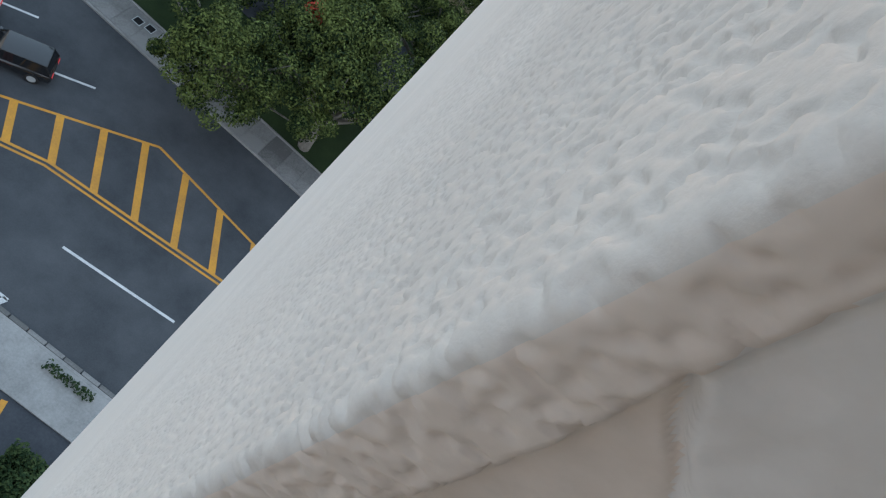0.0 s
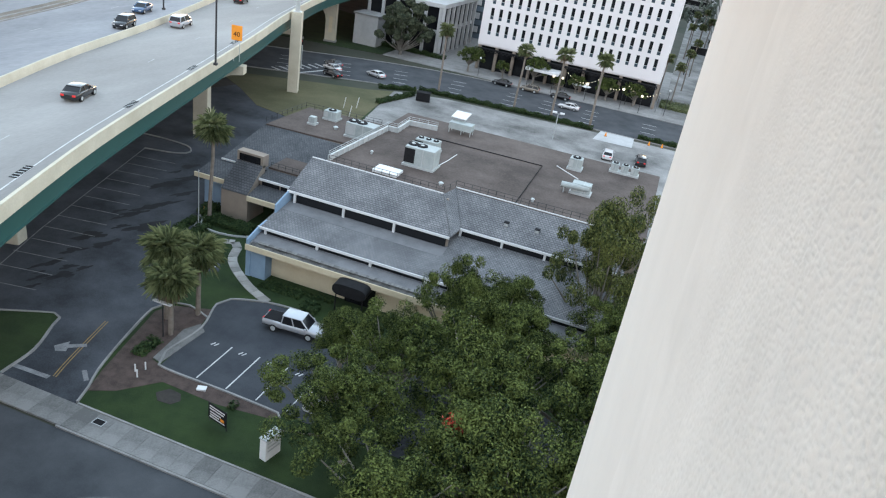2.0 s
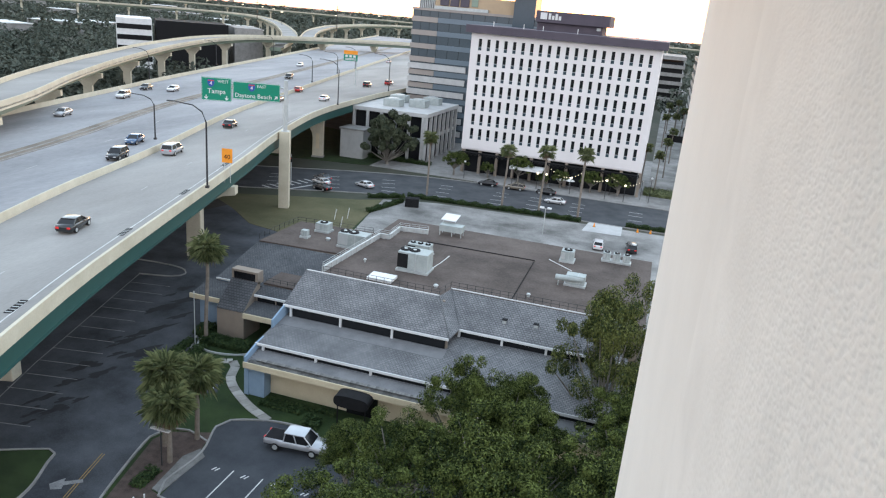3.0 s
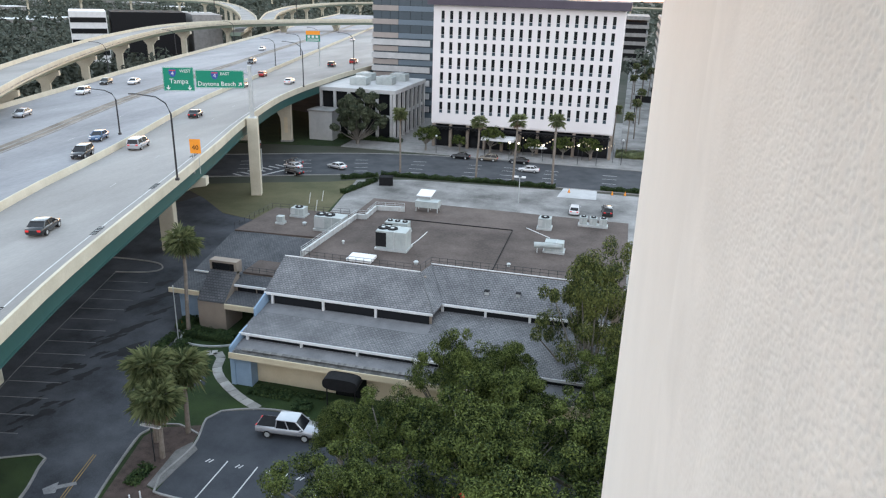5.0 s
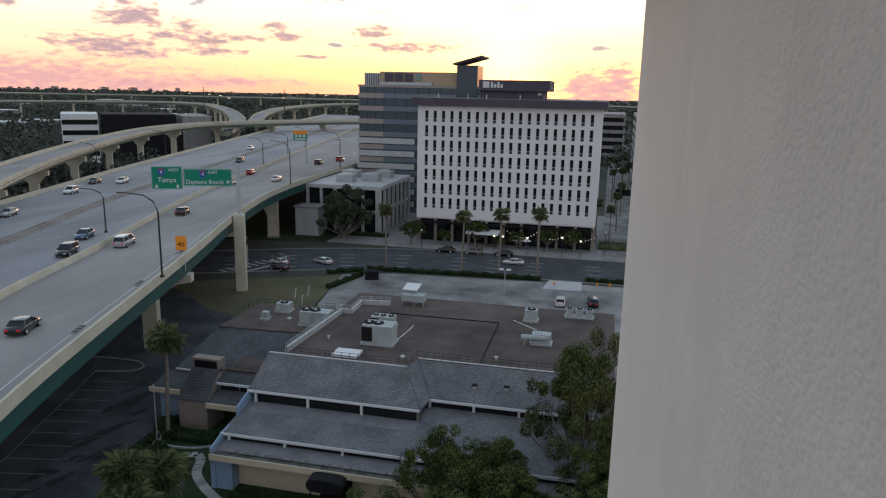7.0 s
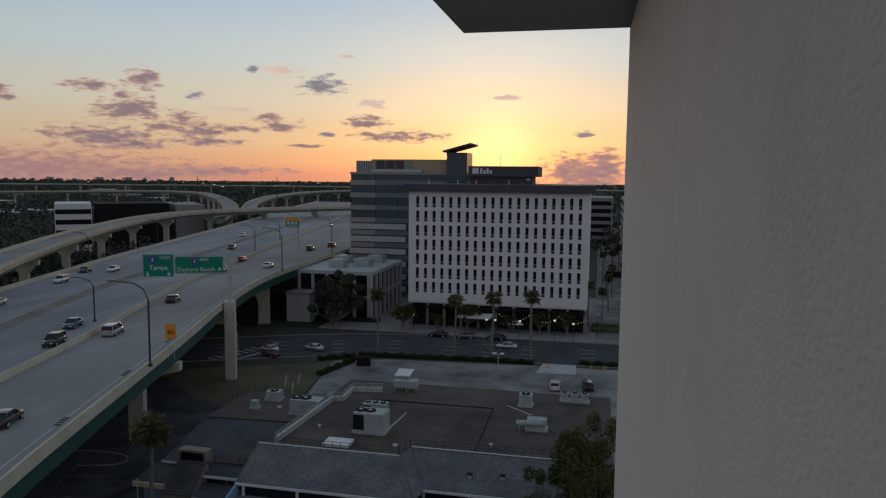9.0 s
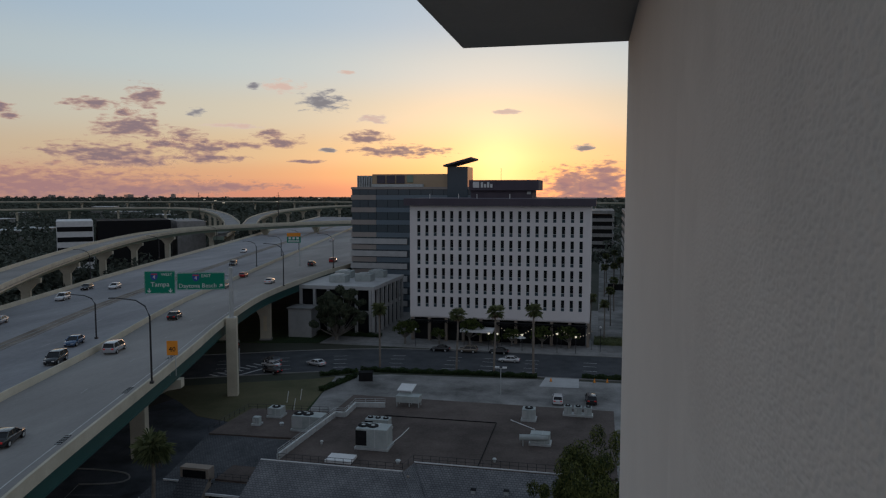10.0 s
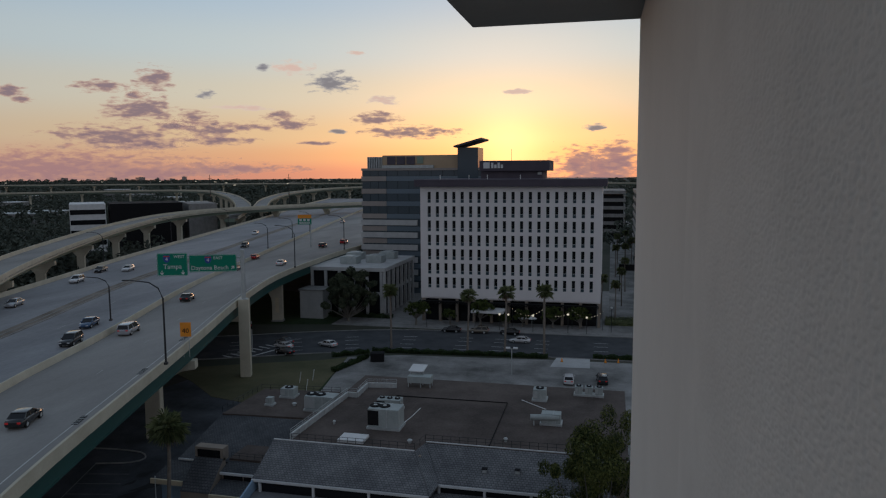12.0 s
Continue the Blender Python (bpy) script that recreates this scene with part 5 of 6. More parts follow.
def cards(points, normals, sizes, rng, fold=0.25):
    """Small folded leaf cards at the points, as one vertex and face list."""
    n = len(points)
    up = rng.normal(size=(n, 3))
    nr = normals + rng.normal(scale=0.55, size=(n, 3))
    nr /= np.linalg.norm(nr, axis=1, keepdims=True) + 1e-9
    a = np.cross(nr, up)
    a /= np.linalg.norm(a, axis=1, keepdims=True) + 1e-9
    b = np.cross(nr, a)
    s = sizes[:, None]
    verts = np.empty((n, 4, 3))
    verts[:, 0] = points - a * s
    verts[:, 1] = points - b * s * 0.5 + nr * s * fold
    verts[:, 2] = points + a * s
    verts[:, 3] = points + b * s * 0.5 + nr * s * fold
    i = np.arange(n)[:, None] * 4
    faces = np.concatenate([i + np.array([[0, 1, 2]]), i + np.array([[0, 2, 3]])], 0)
    return verts.reshape(-1, 3), faces


def cards_mesh(name, points, normals, sizes, rng, material):
    v, f = cards(points, normals, sizes, rng)
    me = bpy.data.meshes.new(name)
    me.from_pydata(v.tolist(), [], f.tolist())
    me.materials.append(material)
    return me


def tree_meshes(seed, height, radius, leaves, leaf, material, low=0.3, flat=0.75):
    """A trunk with limbs, and a crown of leaf tufts with gaps between them."""
    rng = np.random.default_rng(seed)
    base = height * low
    crown_h = height - base
    tufts = []
    lobes = [(rng.uniform(-0.5, 0.5) * radius, rng.uniform(-0.5, 0.5) * radius, rng.uniform(0.45, 0.8)) for _ in range(6)]
    while len(tufts) < 105:
        lx, ly, ls = lobes[rng.integers(len(lobes))]
        d = rng.normal(size=3)
        d /= np.linalg.norm(d)
        d[2] = abs(d[2]) * 1.1 - 0.25
        p = np.array([lx, ly, base + crown_h * 0.42]) + d * np.array([radius * ls, radius * ls, crown_h * 0.62 * (0.7 + 0.45 * ls)]) * rng.uniform(0.72, 1.03)
        if p[2] < height and math.hypot(p[0], p[1]) < radius * 1.08 and p[2] > base * 0.8:
            tufts.append(p)
    tufts = np.array(tufts)
    per = leaves // len(tufts)
    pts, nrm, size = [], [], []
    for t in tufts:
        r = rng.uniform(0.5, 1.15) * radius * 0.17
        k = int(per * rng.uniform(0.6, 1.4))
        d = rng.normal(size=(k, 3))
        d /= np.linalg.norm(d, axis=1, keepdims=True)
        q = t + d * (r * rng.uniform(0.35, 1.0, size=(k, 1)) ** 0.6) * np.array([1, 1, flat]) + np.array([0, 0, 0.1 * r])
        pts.append(q), nrm.append(d + np.array([0, 0, 0.5])), size.append(rng.uniform(0.55, 1.25, size=k) * leaf)
    crown = cards_mesh("crown", np.concatenate(pts), np.concatenate(nrm), np.concatenate(size), rng, material)
    bm = tube([(0, 0, -0.2), (0.1, 0.05, base * 0.5), (0, 0.1, base)], radius * 0.06 + 0.08, radius * 0.045 + 0.05, 9)
    for t in tufts[rng.permutation(len(tufts))[:34]]:
        m = np.array([t[0] * 0.45, t[1] * 0.45, base + (t[2] - base) * 0.35])
        tube([(0, 0.1, base - 0.2), tuple(m), tuple(t * np.array([1.03, 1.03, 1.02]))], radius * 0.026 + 0.02, 0.03, 5, bm)
    return mesh_of("trunk", bm, M["bark"]), crown


OAK = [tree_meshes(11 + i, 10.0, 6.0, 38000, 0.108, M["leaf"] if i != 2 else M["leaf_yellow"], 0.14 if i == 2 else 0.3) for i in range(4)]


def tree(kind, x, y, s, sz, rz, label, group, name="oak_tree", category="tree"):
    t = thing(name, x, y, 0.0, rz, label, category, group)
    t.scale = (s, s, sz)
    part("trunk", kind[0], None, t)
    part("crown", kind[1], None, t)
    return t


for k, x, y, s, sz, rz in ((0, -14.6, 37.2, 0.92, 0.92, 0), (1, -8.6, 31.5, 0.98, 0.98, 70), (3, -2.0, 34.0, 1.1, 1.1, 140), (1, -14.2, 44.0, 0.84, 0.88, 200), (0, -6.0, 41.8, 1.08, 1.12, 260),
                           (3, -7.2, 50.0, 0.85, 1.0, 310), (0, 1.0, 45.5, 1.1, 1.1, 30), (1, -12.2, 52.4, 0.7, 1.05, 120), (3, -8.2, 54.6, 0.66, 0.92, 10), (0, 1.5, 54.0, 0.9, 1.0, 95), (1, 5.5, 38.0, 1.1, 1.1, 20), (3, -19.2, 45.6, 0.6, 0.62, 75)):
    tree(OAK[k], x, y, s, sz, rz, "broad live oak with dense dark green crown", "oaks before the restaurant")
tree(OAK[2], -0.4, 62.5, 0.97, 1.68, 40, "tall oak with yellowing green crown beside the restaurant", "oaks before the restaurant")
RT = thing("bromeliad", -6.5, 34.4, 9.2, 0, "small red-leaved plant growing in the oak crown", "plant")
rng = np.random.default_rng(5)
d = rng.normal(size=(160, 3))
part("leaves", cards_mesh("leaves", d * 0.28, d, rng.uniform(0.12, 0.26, 160), rng, M["red_paint"]), None, RT)


def palm_meshes(seed, height, spread, fronds, skirt, lean=0.3):
    """A ringed trunk, fan fronds that arch and droop, and a skirt of dead ones."""
    rng = np.random.default_rng(seed)
    trunk = tube([(0, 0, -0.2), (lean * 0.3, 0, height * 0.3), (lean, 0.1, height * 0.7), (lean, 0.1, height - 0.1)], 0.24, 0.17, 9)
    top = np.array([lean, 0.1, height])
    out = []
    for dead in (False, True):
        verts, faces = [], []
        for k in range(skirt if dead else fronds):
            az = rng.uniform(0, 2 * math.pi)
            el = rng.uniform(-1.35, -0.75) if dead else math.asin(rng.uniform(-0.62, 0.98))
            L = spread * rng.uniform(0.75, 1.05) * (0.75 if dead else 1.0)
            h = np.array([math.cos(az), math.sin(az), 0])
            side = np.array([-math.sin(az), math.cos(az), 0])
            fan0 = top + (h * math.cos(el) + np.array([0, 0, math.sin(el)])) * L * 0.38
            i0 = len(verts)
            verts += [tuple(top + side * 0.03), tuple(top - side * 0.03), tuple(fan0 - side * 0.03), tuple(fan0 + side * 0.03)]
            faces.append((i0, i0 + 1, i0 + 2, i0 + 3))
            for j in range(11):
                w = (j - 5) * 0.27 + rng.uniform(-0.05, 0.05)
                d = h * math.cos(el) * math.cos(w) + side * math.sin(w) + np.array([0, 0, math.sin(el) * math.cos(w) + 0.12])
                ln = L * 0.66 * (1 - 0.28 * abs(w) / 1.4) * rng.uniform(0.85, 1.05)
                m1 = fan0 + d * ln * 0.55
                tip = fan0 + d * ln + np.array([0, 0, -0.30 * ln * rng.uniform(0.6, 1.5)])
                x = np.cross(d, np.array([0, 0, 1.0])) + np.array([1e-4, 0, 0])
                x *= 0.055 * spread / 2.0 / (np.linalg.norm(x) + 1e-6)
                i0 = len(verts)
                verts += [tuple(fan0), tuple(m1 - x), tuple(tip), tuple(m1 + x)]
                faces += [(i0, i0 + 1, i0 + 2), (i0, i0 + 2, i0 + 3)]
        me = bpy.data.meshes.new("skirt" if dead else "crown")
        me.from_pydata(verts, [], faces)
        me.materials.append(M["palm_dead"] if dead else M["palm_leaf"])
        out.append(me)
    return mesh_of("trunk", trunk, M["palm_bark"]), out[0], out[1]


def palm(meshes, x, y, s, rz, label, group):
    t = thing("palm_tree", x, y, 0.0, rz, label, "palm tree", group)
    t.scale = (s, s, s)
    part("trunk", meshes[0], None, t)
    part("crown", meshes[1], None, t)
    part("skirt", meshes[2], None, t, "brown hanging dead fronds")


FAN = palm_meshes(3, 11.2, 2.6, 60, 16)
palm(FAN, -45.6, 64.8, 1.0, 20, "tall fan palm with a green crown beside the wing", "restaurant palms")
SABAL = [palm_meshes(7 + i, h, 2.7, 74, 70, 0.2) for i, h in enumerate((7.4, 5.6, 6.6))]
for m, (x, y) in zip(SABAL, ((-36.4, 45.6), (-34.6, 43.8), (-34.6, 47.6))):
    palm(m, x, y, 1.0, 50 * x, "shaggy sabal palm with drooping grey-green fronds", "sabal palms by the drive")
STREET = palm_meshes(21, 12.6, 2.2, 46, 14)
for x, y, s in ((-46.0, 146.2, 1.0), (-29.0, 145.6, 0.97), (-20.9, 144.9, 1.05), (-12.9, 146.3, 1.08), (-2.0, 186, 0.85), (3.4, 205, 0.8), (1.5, 182.0, 0.78), (4.8, 230, 0.8), (2.0, 262, 0.85), (5.5, 268, 0.85), (8.0, 285, 0.9), (3.0, 300, 0.9), (6.5, 320, 0.9)):
    palm(STREET, x, y, s, x * 37, "slim street palm with a small rounded crown", "street palms")
STREET_TREE = [tree_meshes(41 + i, 6.0, 3.2, 8000, 0.15, M["leaf"], 0.3) for i in range(2)]
for i, (x, y, s) in enumerate(((-46.8, 169.4, 1.05), (-31.0, 172.2, 1.1), (-38.5, 171.5, 0.7), (-20.5, 172.5, 0.75), (-13.2, 172.8, 0.95), (-6.8, 173.2, 0.95), (-25.3, 171.8, 0.6))):
    tree(STREET_TREE[i % 2], x, y, s, s, 50 * i, "small round-crowned street tree on the pavement", "street trees", "street_tree")
BIG = tree_meshes(61, 14.5, 7.5, 42000, 0.27, M["leaf_dull"], 0.08)
tree(BIG, -65.2, 170.6, 0.9, 0.95, 0, "large spreading oak before the pale office", "oaks by the avenue")


def shrub_mesh(seed, lx, ly, h, n, leaf, material):
    rng = np.random.default_rng(seed)
    p = rng.uniform(-1, 1, size=(n, 3)) * np.array([lx / 2, ly / 2, 0.5])
    p[:, 2] = (p[:, 2] + 0.5) * h * (0.82 + 0.25 * np.sin(p[:, 0] * 2.1 + seed) * np.cos(p[:, 1] * 1.7))
    nrm = p * np.array([1 / lx, 1 / ly, 1 / h]) + np.array([0, 0, 0.6])
    return cards_mesh("shrub", p, nrm, rng.uniform(0.6, 1.3, n) * leaf, rng, material)


def hedge(name, x, y, lx, ly, h, rz, label, n=0, leaf=0.16, material=None, group="", z=0.0):
    me = shrub_mesh(int(abs(x * 7 + y * 3)) % 997, lx, ly, h, n or int(min(9000, 260 * lx * ly * max(h, 0.6))), leaf, material or M["bush"])
    o = part(name, me, None)
    o.matrix_basis = pose(x, y, z, 0, 0, rz)
    return tagged(o, label, "hedge" if name == "hedge" else "shrub", group)


for x, y, l, rz in ((-38, 143.0, 22, 4), (-20, 144.2, 16, 2), (-52.6, 138.8, 8, 36), (-49.8, 131.5, 12, 76), (1.5, 146.3, 9, 2)):
    hedge("hedge", x, y, l, 1.3, 1.0, rz, "low clipped dark green hedge along the avenue", leaf=0.17)
hedge("hedge", -1.9, 12.2, 2.8, 0.5, 0.45, 0, "low dark green plants beside the kerb", leaf=0.1, z=0.16)
hedge("shrub", -0.3, 7.3, 2.6, 2.4, 2.4, 0, "dark rounded shrub beside the drive", leaf=0.12, z=0.05)
hedge("hedge", 2.6, 181.5, 7, 7, 1.4, 0, "bright green planting at the hotel corner", material=M["palm_leaf"])
hedge("hedge", -66, 176.3, 22, 2.2, 1.3, 0, "dark planting before the office")
for x, y, lx, ly, h in ((-30.6, 55.3, 4.6, 0.9, 0.5), (-26.5, 53.9, 1.7, 1.5, 1.0), (-42.8, 64.6, 6.0, 2.0, 1.0), (-46.8, 66.5, 1.6, 3.0, 1.1), (-44.6, 61.5, 1.2, 3.4, 0.8), (-28.9, 56.2, 7.4, 0.6, 0.5), (-24.6, 38.3, 0.7, 0.7, 0.6), (-34.9, 41.2, 1.2, 2.6, 0.7),
                        (-52.5, 92, 3.0, 3.0, 2.6), (-46.5, 62.0, 1.0, 4.0, 0.9)):
    hedge("shrub", x, y, lx, ly, h, 0, "dark green shrub in the restaurant garden", group="garden shrubs")
# ---- far woods and town ----
rng = np.random.default_rng(77)
pts = []
while len(pts) < 5200:
    y = 180 + 3000 * rng.uniform() ** 2.2
    x = rng.uniform(-1.35, 0.32) * y - 20
    if -112 < x < 14 and y < 330:
        continue
    mid = np.interp(y, [65, 95, 136, 186, 279, 436, 640], [-66, -75, -88, -100, -121, -156, -200])
    if mid - 60 < x < mid + 24 and y < 700:
        continue
    if -275 < x < -180 and 270 < y < 370:
        continue
    pts.append((x, y))
pts = np.array(pts)
P, Nn, S = [], [], []
for x, y in pts:
    k = 46 if y < 420 else (22 if y < 900 else 12)
    h = rng.uniform(5, 12.5)
    r = rng.uniform(3.0, 6.0) * (1 if y < 600 else 2.2)
    d = rng.normal(size=(k, 3))
    d /= np.linalg.norm(d, axis=1, keepdims=True)
    d[:, 2] = np.abs(d[:, 2])
    P.append(np.array([x, y, h * 0.35]) + d * np.array([r, r, h * 0.65]))
    Nn.append(d), S.append(rng.uniform(0.7, 1.4, k) * (1.1 if y < 420 else (1.9 if y < 900 else 4.5)))
woods = part("far_trees", cards_mesh("far_trees", np.concatenate(P), np.concatenate(Nn), np.concatenate(S), rng, M["leaf_hazed"]), None)
tagged(woods, "green woods and street trees of the suburbs, paled for haze", "trees", kind="stuff")
for i in range(26):
    y = 330 + 900 * rng.uniform()
    x = -rng.uniform(0.6, 1.25) * y
    w, d, h = rng.uniform(18, 46), rng.uniform(14, 30), rng.uniform(6, 12.5)
    b = thing("warehouse", x, y, 0, rng.uniform(-25, 25), "low pale flat-roofed building among the trees", "building", "far low buildings")
    part("wall", box(-w / 2, w / 2, -d / 2, d / 2, 0, h), M["concrete"], b)
    part("roof", box(-w / 2 - 0.4, w / 2 + 0.4, -d / 2 - 0.4, d / 2 + 0.4, h, h + 0.6), M["white"] if i % 2 else M["metal"], b)
    part("window_band", box(-w / 2 + 1, w / 2 - 1, -d / 2 - 0.1, -d / 2, h * 0.35, h * 0.6), M["dark_glass"], b)
rng2 = random.Random(4)
for i in range(11):
    a = radians(-43.5 + i * 1.05 + rng2.uniform(-0.3, 0.3))
    w, h = rng2.uniform(8, 30), rng2.uniform(8, 22)
    b = thing("high_rise", 4300 * math.sin(a), 4300 * math.cos(a), 0, 0, "hazy distant high-rise on the horizon", "building", "distant skyline")
    part("wall", box(-w, w, 0, 20, 0, h), M["tower"], b)
    part("roof", box(-w * 0.4, w * 0.3, 2, 15, h, h + 2), M["tower"], b)

# ---- vehicles ----
BODY = {n: paint("car_" + n, c, 0.25, 0.3, 0.8) for n, c in dict(white=(0.72, 0.72, 0.72), silver=(0.42, 0.43, 0.45), grey=(0.13, 0.14, 0.15), black=(0.015, 0.016, 0.018), red=(0.36, 0.02, 0.02), blue=(0.05, 0.10, 0.19), tan=(0.22, 0.19, 0.15)).items()}
SHAPES = dict(
    # stations of the lower body: x, underside, shoulder height, half width; cabin: bottom x0 x1, top x0 x1, belt, roof
    sedan=dict(st=[(-2.35, 0.42, 0.80, 0.74), (-2.2, 0.28, 0.98, 0.86), (-1.2, 0.22, 0.98, 0.91), (0.9, 0.22, 0.92, 0.91), (2.0, 0.24, 0.80, 0.86), (2.35, 0.36, 0.62, 0.70)], cab=(-1.75, 1.05, -1.05, 0.25, 0.93, 1.44)),
    suv=dict(st=[(-2.3, 0.45, 0.95, 0.78), (-2.2, 0.32, 1.08, 0.90), (-1.2, 0.26, 1.06, 0.93), (0.9, 0.26, 1.02, 0.93), (1.95, 0.28, 0.92, 0.88), (2.3, 0.42, 0.72, 0.74)], cab=(-2.2, 1.05, -1.85, 0.3, 1.03, 1.68)),
    van=dict(st=[(-2.5, 0.42, 0.95, 0.82), (-2.42, 0.28, 1.08, 0.95), (-1.2, 0.22, 1.06, 0.98), (1.0, 0.22, 1.0, 0.98), (2.2, 0.24, 0.9, 0.9), (2.55, 0.4, 0.68, 0.76)], cab=(-2.45, 1.65, -2.15, 0.7, 1.02, 1.75)),
    pickup=dict(st=[(-2.9, 0.55, 1.08, 0.88), (-2.85, 0.45, 1.12, 0.96), (-1.2, 0.42, 1.12, 0.98), (1.0, 0.42, 1.14, 0.98), (2.4, 0.42, 1.08, 0.95), (2.9, 0.5, 0.85, 0.84)], cab=(-1.0, 1.6, -0.9, 0.85, 1.1, 1.9)))
WHEEL = None


def loft(rings, bm=None):
    bm = bm or bmesh.new()
    R = [[bm.verts.new(p) for p in r] for r in rings]
    n = len(R[0])
    for a, b in zip(R, R[1:]):
        for k in range(n):
            bm.faces.new((a[k], a[(k + 1) % n], b[(k + 1) % n], b[k]))
    bm.faces.new(R[0][::-1]), bm.faces.new(R[-1])
    bmesh.ops.recalc_face_normals(bm, faces=bm.faces[:])
    return bm


CAR_MESHES = {}


def car_meshes(kind, colour):
    if (kind, colour) in CAR_MESHES:
        return CAR_MESHES[kind, colour]
    s = SHAPES[kind]
    paintwork = BODY[colour]
    rings = [[(x, -w * 0.86, u), (x, -w, u + (h - u) * 0.35), (x, -w * 0.98, u + (h - u) * 0.75), (x, -w * 0.88, h), (x, w * 0.88, h), (x, w * 0.98, u + (h - u) * 0.75), (x, w, u + (h - u) * 0.35), (x, w * 0.86, u)] for x, u, h, w in s["st"]]
    body = loft(rings)
    for f in body.faces:
        f.smooth = len(f.verts) == 4 and abs(f.normal.x) < 0.8
    b0, b1, t0, t1, belt, roof = s["cab"]
    w = s["st"][2][3]
    wb, wt = w * 0.90, w * 0.76
    cabin = loft([[(b0, -wb, belt - 0.1), (b1, -wb, belt - 0.1), (b1, wb, belt - 0.1), (b0, wb, belt - 0.1)], [(b0, -wb, belt), (b1, -wb, belt), (b1, wb, belt), (b0, wb, belt)], [(t0, -wt, roof - 0.05), (t1, -wt, roof - 0.05), (t1, wt, roof - 0.05), (t0, wt, roof - 0.05)]])
    top = box(t0 - 0.1, t1 + 0.08, -wt - 0.03, wt + 0.03, roof - 0.1, roof, 0.045)
    for f in top.faces:
        f.smooth = True
    pillars = []
    for sgn in (-1, 1):
        for (xb, xt) in ((b0, t0), (b1, t1), ((b0 + b1) * 0.5 - 0.1, (t0 + t1) * 0.5 - 0.1)):
            pillars.append(("pillar", mesh_of("pillar", tube([(xb, sgn * wb, belt), (xt, sgn * wt, roof - 0.06)], 0.06, n=6), paintwork), ""))
    parts = [("body", mesh_of("body", body, paintwork), ""), ("cabin", mesh_of("cabin", cabin, M["dark_glass"]), "dark glazed cabin"), ("roof", mesh_of("roof", top, paintwork), ""), *pillars]
    xr, xf = s["st"][0][0], s["st"][-1][0]
    for sgn in (-1, 1):
        parts.append(("tail_light", mesh_of("tail_light", box(xr - 0.01, xr + 0.2, sgn * w * 0.62 - 0.17, sgn * w * 0.62 + 0.17, s["st"][0][2] - 0.16, s["st"][0][2] + 0.04, 0.02), M["tail"]), "red tail light"))
        parts.append(("headlight", mesh_of("headlight", box(xf - 0.22, xf + 0.01, sgn * w * 0.58 - 0.18, sgn * w * 0.58 + 0.18, s["st"][-1][2] - 0.1, s["st"][-1][2] + 0.02, 0.02), M["white"]), "clear headlight"))
        parts.append(("mirror", mesh_of("mirror", box(b1 - 0.35, b1 - 0.15, sgn * (w + 0.05) - 0.1, sgn * (w + 0.05) + 0.1, belt, belt + 0.16, 0.03), paintwork), ""))
    r = 0.34 if kind in ("sedan", "van") else 0.39
    for sx in (s["st"][1][0] * 0.62, s["st"][-2][0] * 0.70):
        for sgn in (-1, 1):
            t = tube([(sx, sgn * (w - 0.2), r), (sx, sgn * (w + 0.01), r)], r, n=16)
            parts.append(("wheel", mesh_of("wheel", t, M["tyre"]), "black tyre", mesh_of("rim", tube([(sx, sgn * (w - 0.1), r), (sx, sgn * (w + 0.022), r)], r * 0.62, n=12), M["metal"])))
    if kind == "pickup":
        parts.append(("cargo_bed", mesh_of("cargo_bed", box(-2.78, -1.05, -0.8, 0.8, 1.08, 1.14), M["black"]), "dark open cargo bed"))
    CAR_MESHES[kind, colour] = parts
    return parts


NAMES = dict(sedan=("sedan", "saloon car"), suv=("sport_utility_vehicle", "sport utility car"), van=("minivan", "minivan"), pickup=("pickup_truck", "pickup truck"))


def car(kind, colour, x, y, z, rz, where):
    nm, words = NAMES[kind]
    t = thing(nm, x, y, z, rz, "%s %s %s" % (colour, words, where), "car", "vehicles")
    for p in car_meshes(kind, colour):
        o = part(p[0], p[1], None, t, p[2])
        if len(p) > 3:
            part("rim", p[3], None, o, "silver rim")


ON = "on the concrete highway deck"
for kind, colour, x, y, rz in (("van", "silver", -72.0, 94.6, 106), ("sedan", "black", -56.0, 57.4, 108), ("sedan", "red", -99.0, 186, 102), ("sedan", "white", -85.5, 175, 100), ("suv", "black", -92.0, 219, 98), ("suv", "red", -89.6, 232, 95),
                               ("sedan", "silver", -92.5, 163.5, 103), ("sedan", "black", -79.5, 122.0, 106), ("suv", "black", -75.5, 86.5, -72), ("suv", "white", -117.7, 137.7, -74), ("sedan", "black", -124.5, 154, -74), ("sedan", "white", -119.0, 157.2, -74),
                               ("sedan", "blue", -81.5, 97.5, -72), ("sedan", "silver", -108, 110, -72), ("suv", "black", -118, 215, -76), ("sedan", "white", -139, 262, -76), ("sedan", "white", -128, 330, 103)):
    car(kind, colour, x, y, DECK + 0.01, rz, ON)
AT = "on the asphalt avenue"
for kind, colour, x, y, rz in (("sedan", "white", -60.1, 144.6, 158), ("sedan", "white", -69.0, 141.2, 158), ("sedan", "black", -66.6, 136.6, 158), ("sedan", "grey", -70.6, 144.9, 158), ("sedan", "white", -19.2, 156.6, 180)):
    car(kind, colour, x, y, 0.05, rz, AT)
for kind, colour, x, y, rz in (("sedan", "black", -36.6, 164.1, 180), ("suv", "tan", -29.9, 164.2, 180), ("sedan", "black", -22.6, 164.2, 180)):
    car(kind, colour, x, y, 0.05, rz, "parked at the hotel kerb")
car("suv", "white", -6.8, 127.9, 0.06, 92, "parked in the gravel yard")
